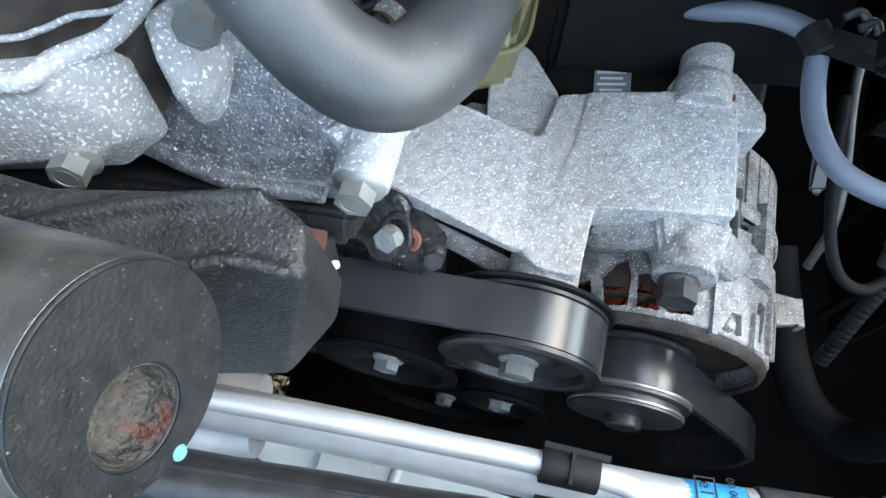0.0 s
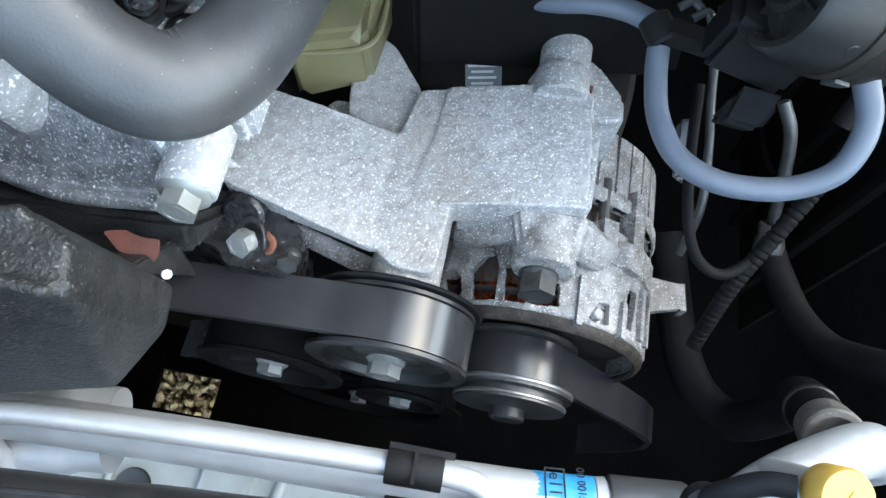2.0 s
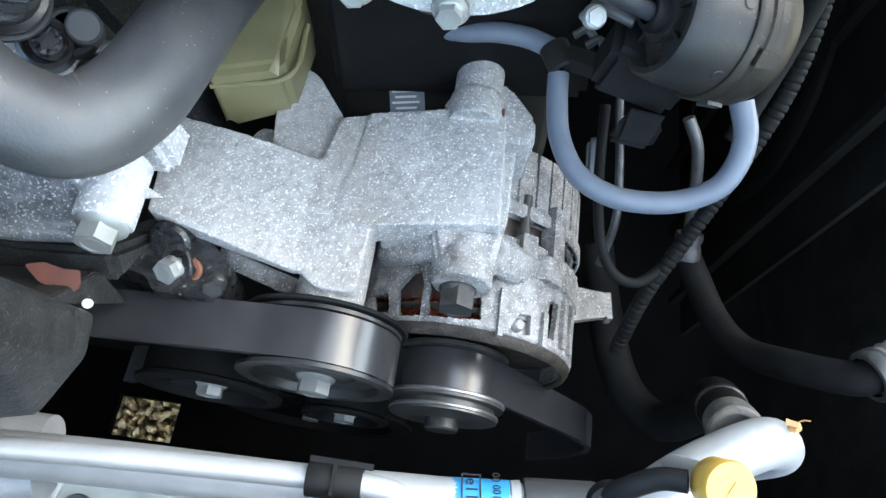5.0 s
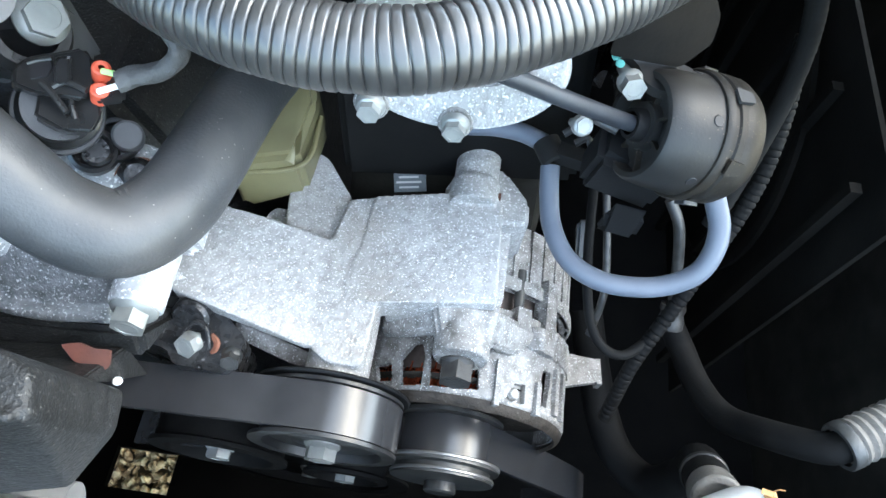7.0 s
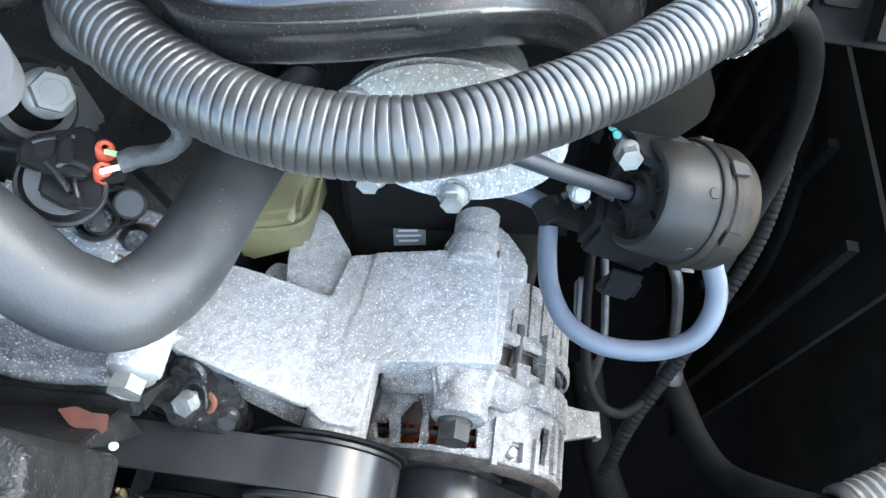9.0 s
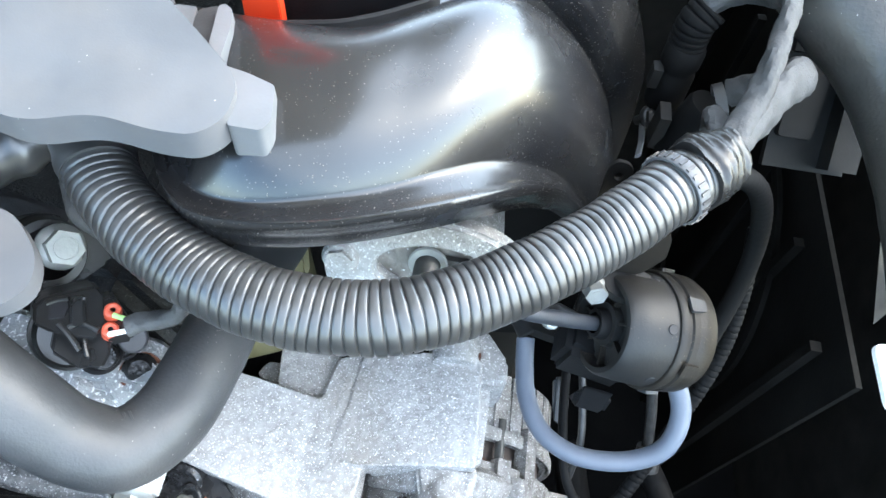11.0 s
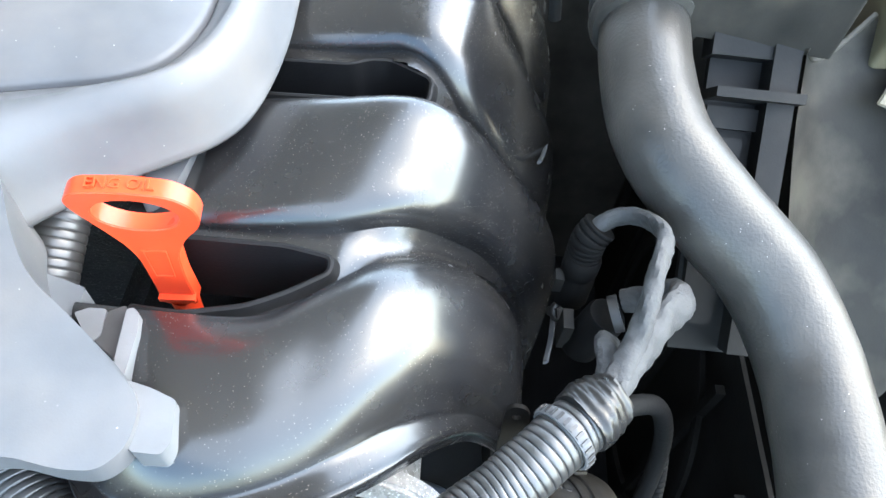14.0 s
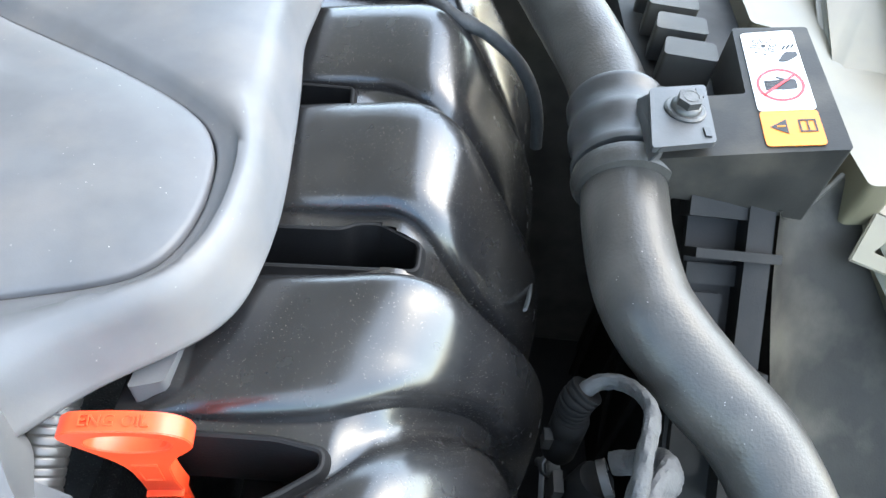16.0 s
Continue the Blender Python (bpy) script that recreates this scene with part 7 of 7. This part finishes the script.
# ---- radiator hose, clamp and shroud ----
rad = thing("radiator_hose", (0.18, 0.32, 0.75), "thick satin black radiator hose with a moulded collar", "hose")
part("hose_body", tube([(0.085, 0.575, 0.852), (0.112, 0.535, 0.840), (0.135, 0.495, 0.826), (0.151, 0.460, 0.817), (0.1575, 0.425, 0.812), (0.158, 0.387, 0.808), (0.1575, 0.350, 0.801), (0.165, 0.318, 0.791), (0.188, 0.2915, 0.778), (0.212, 0.2715, 0.765), (0.2265, 0.243, 0.753), (0.2305, 0.208, 0.746), (0.2305, 0.172, 0.739), (0.231, 0.13, 0.73)], 0.0203, 40, 220, lambda s, l, a: 1 + 0.006 * math.sin(s * 260) * math.sin(a * 2 + s * 50)), M_RAD, rad)
part("collar", lathe([(0.0200, -0.006), (0.0236, -0.005), (0.0252, -0.002), (0.0256, 0.001), (0.0246, 0.005), (0.0205, 0.006)], (0.1580, 0.3790, 0.8070), (0.0, 1.0, 0.17), 56, closed=True), M_RAD, rad, "moulded rubber collar")
clamp = thing("hose_clamp", (0.16, 0.40, 0.80), "dark ribbed metal hose clamp bolted to the shroud", "clamp")
part("band", lathe([(0.0200, -0.0225), (0.0246, -0.0225), (0.0252, -0.0215), (0.0252, -0.0185), (0.0238, -0.0165), (0.0238, -0.0060), (0.0254, -0.0035), (0.0256, 0.0), (0.0254, 0.0035), (0.0238, 0.0060), (0.0238, 0.0165), (0.0252, 0.0185), (0.0252, 0.0215), (0.0246, 0.0225), (0.0200, 0.0225)], (0.1582, 0.4085, 0.8100), (0.0, 1.0, 0.10), 64, closed=True), M_CLAMP, clamp)
part("saddle", hull([(0.1618, 0.3632, 0.8395), (0.1618, 0.3632, 0.8424), (0.1672, 0.4065, 0.8395), (0.1672, 0.4065, 0.8424), (0.159, 0.3632, 0.8335), (0.159, 0.3632, 0.8358), (0.159, 0.4065, 0.8335), (0.159, 0.4065, 0.8358)], 0.0006), M_CLAMP, clamp)
part("tongue", prism(rounded([(0.1632, 0.4065), (0.1910, 0.4139), (0.1876, 0.3714), (0.1578, 0.3632)], 0.0025), 0.8395, 0.8425, 0.0008), M_CLAMP, clamp)
part("washer", lathe([(0.0, 0.0016), (0.0085, 0.0016), (0.0095, 0.0008), (0.0095, 0)], (0.1771, 0.3921, 0.8425), (0, 0, 1), 32), M_DARK_STEEL, clamp)
part("bolt", bolt_mesh((0.1771, 0.3921, 0.844), (0, -0.1, 1), 0.0100, 0.0065, 0.0070, 0.3), M_DARK_STEEL, clamp, "dark hex bolt")
for p in ((0.1865, 0.4057, 0.8427), (0.1843, 0.3771, 0.8427)):
    part("notch", box((0.0028, 0.006, 0.0014), Matrix.Translation(p), 0.0003), M_BLACK_METAL, clamp)
spring = thing("white_hose_clip", (0.21, 0.165, 0.73), "white enamelled spring hose clip", "hose clip")
part("band", lathe([(0.0205, -0.005), (0.0222, -0.005), (0.0225, -0.004), (0.0225, 0.004), (0.0222, 0.005), (0.0205, 0.005)], (0.2305, 0.1615, 0.7375), (0.02, 1, 0.17), 48, closed=True), M_WHITE, spring)
part("ear", plate(rounded([(-0.0265, -0.0110), (0.002, -0.0110), (0.002, 0.0085), (-0.0265, 0.0085)], 0.003), [[(-0.0215, -0.0065), (-0.007, -0.0065), (-0.007, 0.0045), (-0.0215, 0.0045), (-0.0215, 0.0015), (-0.0145, 0.0015), (-0.0125, 0.0000), (-0.0125, -0.0020), (-0.0145, -0.0035), (-0.0215, -0.0035)]], 0, 0.0022, Matrix.Translation((0.2100, 0.1480, 0.757)) @ pose(0, 0, 0, 10, 4, 8), 0.0006), M_WHITE, spring)

shroud = thing("fan_shroud", (0.24, 0.35, 0.5), "black ribbed plastic fan shroud with a top bridge", "fan shroud")
pn = Matrix.Translation((0.2275, 0.372, 0.812)) @ Matrix(((1, 0, 0, 0), (0, -0.72, 0.69, 0), (0, -0.69, -0.72, 0), (0, 0, 0, 1))) @ Matrix.Scale(-1, 4, (0, 0, 1))
part("panel", box((0.037, 0.150, 0.004), pn @ Matrix.Translation((-0.0185, 0.075, -0.010)), 0.001), M_SHROUD, shroud)
part("post", box((0.0125, 0.148, 0.014), pn @ Matrix.Translation((-0.0063, 0.074, -0.004)), 0.0015), M_SHROUD, shroud)
part("top_bar", box((0.040, 0.010, 0.013), pn @ Matrix.Translation((-0.0200, 0.006, -0.005)), 0.0012), M_SHROUD, shroud)
for sy in (0.028, 0.084):
    part("cross_rib", box((0.040, 0.0045, 0.020), pn @ Matrix.Translation((-0.0180, sy, -0.001)), 0.001), M_SHROUD, shroud)
    part("inner_frame", box((0.024, 0.010, 0.006), pn @ Matrix.Translation((-0.0245, sy + 0.010, -0.007)), 0.001), M_SHROUD, shroud)
    part("raised_pad", prism(rounded([(-0.035, sy + 0.019), (-0.018, sy + 0.019), (-0.020, sy + 0.052), (-0.035, sy + 0.052)], 0.002), -0.009, -0.0035, 0.001, pn), M_SHROUD, shroud)
part("fan_face", box((0.003, 0.40, 0.30), Matrix.Translation((0.2665, 0.40, 0.48)), 0.001), M_FAN, shroud)
for k in range(6):
    part("fan_rib", box((0.006, 0.006, 0.28), Matrix.Translation((0.254, 0.225 + 0.066 * k, 0.48)), 0.0015), M_FAN, shroud)
part("fan_rim", lathe([(0.105, 0.0), (0.112, 0.0), (0.113, 0.004), (0.106, 0.004)], (0.2555, 0.36, 0.50), (-1, 0, 0), 64, closed=True), M_FAN, shroud)
part("bridge", prism(rounded([(0.1649, 0.3722), (0.2060, 0.3681), (0.2404, 0.3639), (0.2476, 0.4567), (0.2153, 0.4656), (0.2097, 0.4100), (0.1936, 0.4121), (0.1727, 0.4264)], 0.002), 0.808, 0.8395, 0.0016, top=lambda x, y: 0.30 * (x - 0.20)), M_BRIDGE, shroud)
part("bridge_base", prism(rounded([(0.172, 0.3950), (0.236, 0.3950), (0.242, 0.45), (0.250, 0.62), (0.172, 0.62)], 0.003), 0.795, 0.815, 0.002), M_SHROUD, shroud)
for y in (0.445, 0.470, 0.495, 0.520):
    part("louvre", prism(rounded([(0.178, y), (0.206, y - 0.003), (0.208, y + 0.014), (0.182, y + 0.017)], 0.003), 0.818, 0.838, 0.0015), M_BRIDGE, shroud)
sign = thing("warning_label", (0.235, 0.425, 0.834), "white and orange fan warning label on the shroud", "label")
sm = Matrix(((0.6924, 0.0842, -0.2873, 0.2246), (-0.1039, 0.8871, 0.0000, 0.4122), (0.2077, 0.0253, 0.9578, 0.8473), (0, 0, 0, 1)))
part("white_sheet", prism(rounded([(-0.0165, -0.021), (0.0165, -0.021), (0.0165, 0.050), (-0.0165, 0.050)], 0.003), 0, 0.0003, 0, sm), M_WHITE, sign)
part("orange_field", prism(rounded([(-0.0163, -0.048), (0.0163, -0.048), (0.0163, -0.0212), (-0.0163, -0.0212)], 0.003), 0, 0.0003, 0, sm), M_SIGN_ORANGE, sign)
part("ring_sign", plate(circle(0, 0.0, 0.0140, 40), [circle(0, 0.0, 0.0122, 40)], 0.0004, 0.0006, sm), M_RED, sign)
part("slash", box((0.0016, 0.026, 0.0002), sm @ Matrix.Translation((0, 0, 0.0008)) @ pose(0, 0, 0, 0, 0, -52), 0), M_RED, sign)
palm_bm = prism(rounded([(-0.0005, -0.0045), (0.0095, -0.004), (0.0095, 0.004), (-0.0005, 0.0045)], 0.0015), 0.0004, 0.0006, 0, sm)
for k in range(4):
    box((0.009, 0.0017, 0.0002), sm @ Matrix.Translation((-0.0045, -0.0032 + 0.0021 * k, 0.0005)), 0, palm_bm)
box((0.0055, 0.0017, 0.0002), sm @ Matrix.Translation((0.001, 0.0052, 0.0005)) @ pose(0, 0, 0, 0, 0, 148), 0, palm_bm)
part("palm_symbol", palm_bm, M_INK, sign)
fan_bm = prism(circle(-0.004, 0.036, 0.0016, 12), 0.0004, 0.0006, 0, sm)
for k in range(8):
    a = 2 * math.pi * k / 8
    plate(circle(0, 0, 0.0026, 14, 0.0013), [circle(0, 0, 0.0021, 14, 0.0009)], 0.0004, 0.0006, sm @ Matrix.Translation((-0.004 + 0.0060 * math.cos(a), 0.036 + 0.0060 * math.sin(a), 0)) @ pose(0, 0, 0, 0, 0, math.degrees(a)), 0, fan_bm)
part("fan_symbol", fan_bm, M_INK, sign)
cut_bm = prism(rounded([(0.0025, 0.0205), (0.0075, 0.0200), (0.0150, 0.0245), (0.0150, 0.0285), (0.0085, 0.0290), (0.0055, 0.0255)], 0.001), 0.0004, 0.0006, 0, sm)
for k in range(3):
    box((0.0012, 0.0042, 0.0002), sm @ Matrix.Translation((0.0080 + 0.0028 * k, 0.0330 + 0.0006 * k, 0.0005)) @ pose(0, 0, 0, 0, 0, -35), 0, cut_bm)
part("injury_symbol", cut_bm, M_INK, sign)
part("triangle_symbol", prism([(-0.0120, -0.034), (-0.0025, -0.0395), (-0.0025, -0.0285)], 0.0004, 0.0006, 0, sm), M_INK, sign)
part("triangle_bar", box((0.0045, 0.0009, 0.0002), sm @ Matrix.Translation((-0.0060, -0.034, 0.0008)), 0), M_SIGN_ORANGE, sign)
part("book_symbol", plate([(0.004, -0.0385), (0.0135, -0.0385), (0.0135, -0.029), (0.004, -0.029)], [[(0.005, -0.0375), (0.0084, -0.0375), (0.0084, -0.030), (0.005, -0.030)], [(0.0092, -0.0375), (0.0125, -0.0375), (0.0125, -0.030), (0.0092, -0.030)]], 0.0004, 0.0006, sm), M_INK, sign)

duct = thing("side_duct", (0.28, 0.3, 0.5), "dusty black plastic air guide beside the radiator", "air guide")
duct_l, _ = spline([(0.2285, 0.3660, 0.812), (0.2310, 0.330, 0.775), (0.2500, 0.27, 0.70), (0.290, 0.18, 0.58), (0.31, 0.08, 0.44), (0.31, -0.04, 0.30)], 40)
duct_r, _ = spline([(0.2625, 0.3880, 0.818), (0.300, 0.352, 0.768), (0.335, 0.27, 0.69), (0.36, 0.16, 0.60), (0.37, 0.02, 0.50)], 40)
sheet = bmesh.new()
cols = []
for p, q in list(zip(duct_l, duct_r))[:14]:
    cols.append([sheet.verts.new(p.lerp(q, k / 14) - V(0.3, 0.3, 0.9) * 0.014 * math.sin(math.pi * k / 14)) for k in range(15)])
for a, b in zip(cols, cols[1:]):
    for k in range(14):
        sheet.faces.new((a[k], a[k + 1], b[k + 1], b[k]))
lip_pts = [v.co.copy() for v in cols[0]]
bmesh.ops.solidify(sheet, geom=list(sheet.faces), thickness=0.003)
part("panel", sheet, M_DUCT, duct)
part("edge_lip", tube([v for v in lip_pts], 0.0013, 8, 40), M_DUCT, duct)

beam = thing("front_crossmember", (0.33, 0.4, 0.75), "beige painted front crossmember with a flanged edge", "crossmember")
part("beam_body", hull([(0.268, 0.383, 0.806), (0.272, 0.45, 0.822), (0.305, 0.62, 0.845), (0.36, 0.62, 0.86), (0.36, 0.30, 0.80), (0.315, 0.31, 0.755), (0.36, 0.30, 0.70), (0.36, 0.62, 0.70), (0.29, 0.40, 0.76)], 0.005, 3), M_BEIGE, beam)
part("beam_flange", prism(rounded([(0.2471, 0.5772), (0.2444, 0.5074), (0.2725, 0.4994), (0.2637, 0.3982), (0.2650, 0.3718), (0.2818, 0.3741), (0.3096, 0.4422), (0.3334, 0.5964)], 0.004), 0.800, 0.826, 0.003, seg=3), M_BEIGE, beam)
part("edge_flange", plate([(-0.016, -0.012), (0.016, -0.012), (0.013, 0.014), (-0.012, 0.014)], [[(-0.006, -0.004), (0.006, -0.004), (0.001, 0.007)]], 0, 0.0022, Matrix.Translation((0.286, 0.362, 0.796)) @ pose(0, 0, 0, 38, 12, -12), 0.0006), M_BEIGE, beam)
headl = thing("headlamp", (0.36, 0.48, 0.8), "pale blue-white headlamp housing at the bay's edge", "headlamp")
part("lens", hull([(0.325, 0.55, 0.862), (0.318, 0.45, 0.850), (0.40, 0.40, 0.80), (0.45, 0.55, 0.82), (0.42, 0.65, 0.86), (0.34, 0.44, 0.79), (0.35, 0.64, 0.80)], 0.008, 3), M_LAMP, headl)
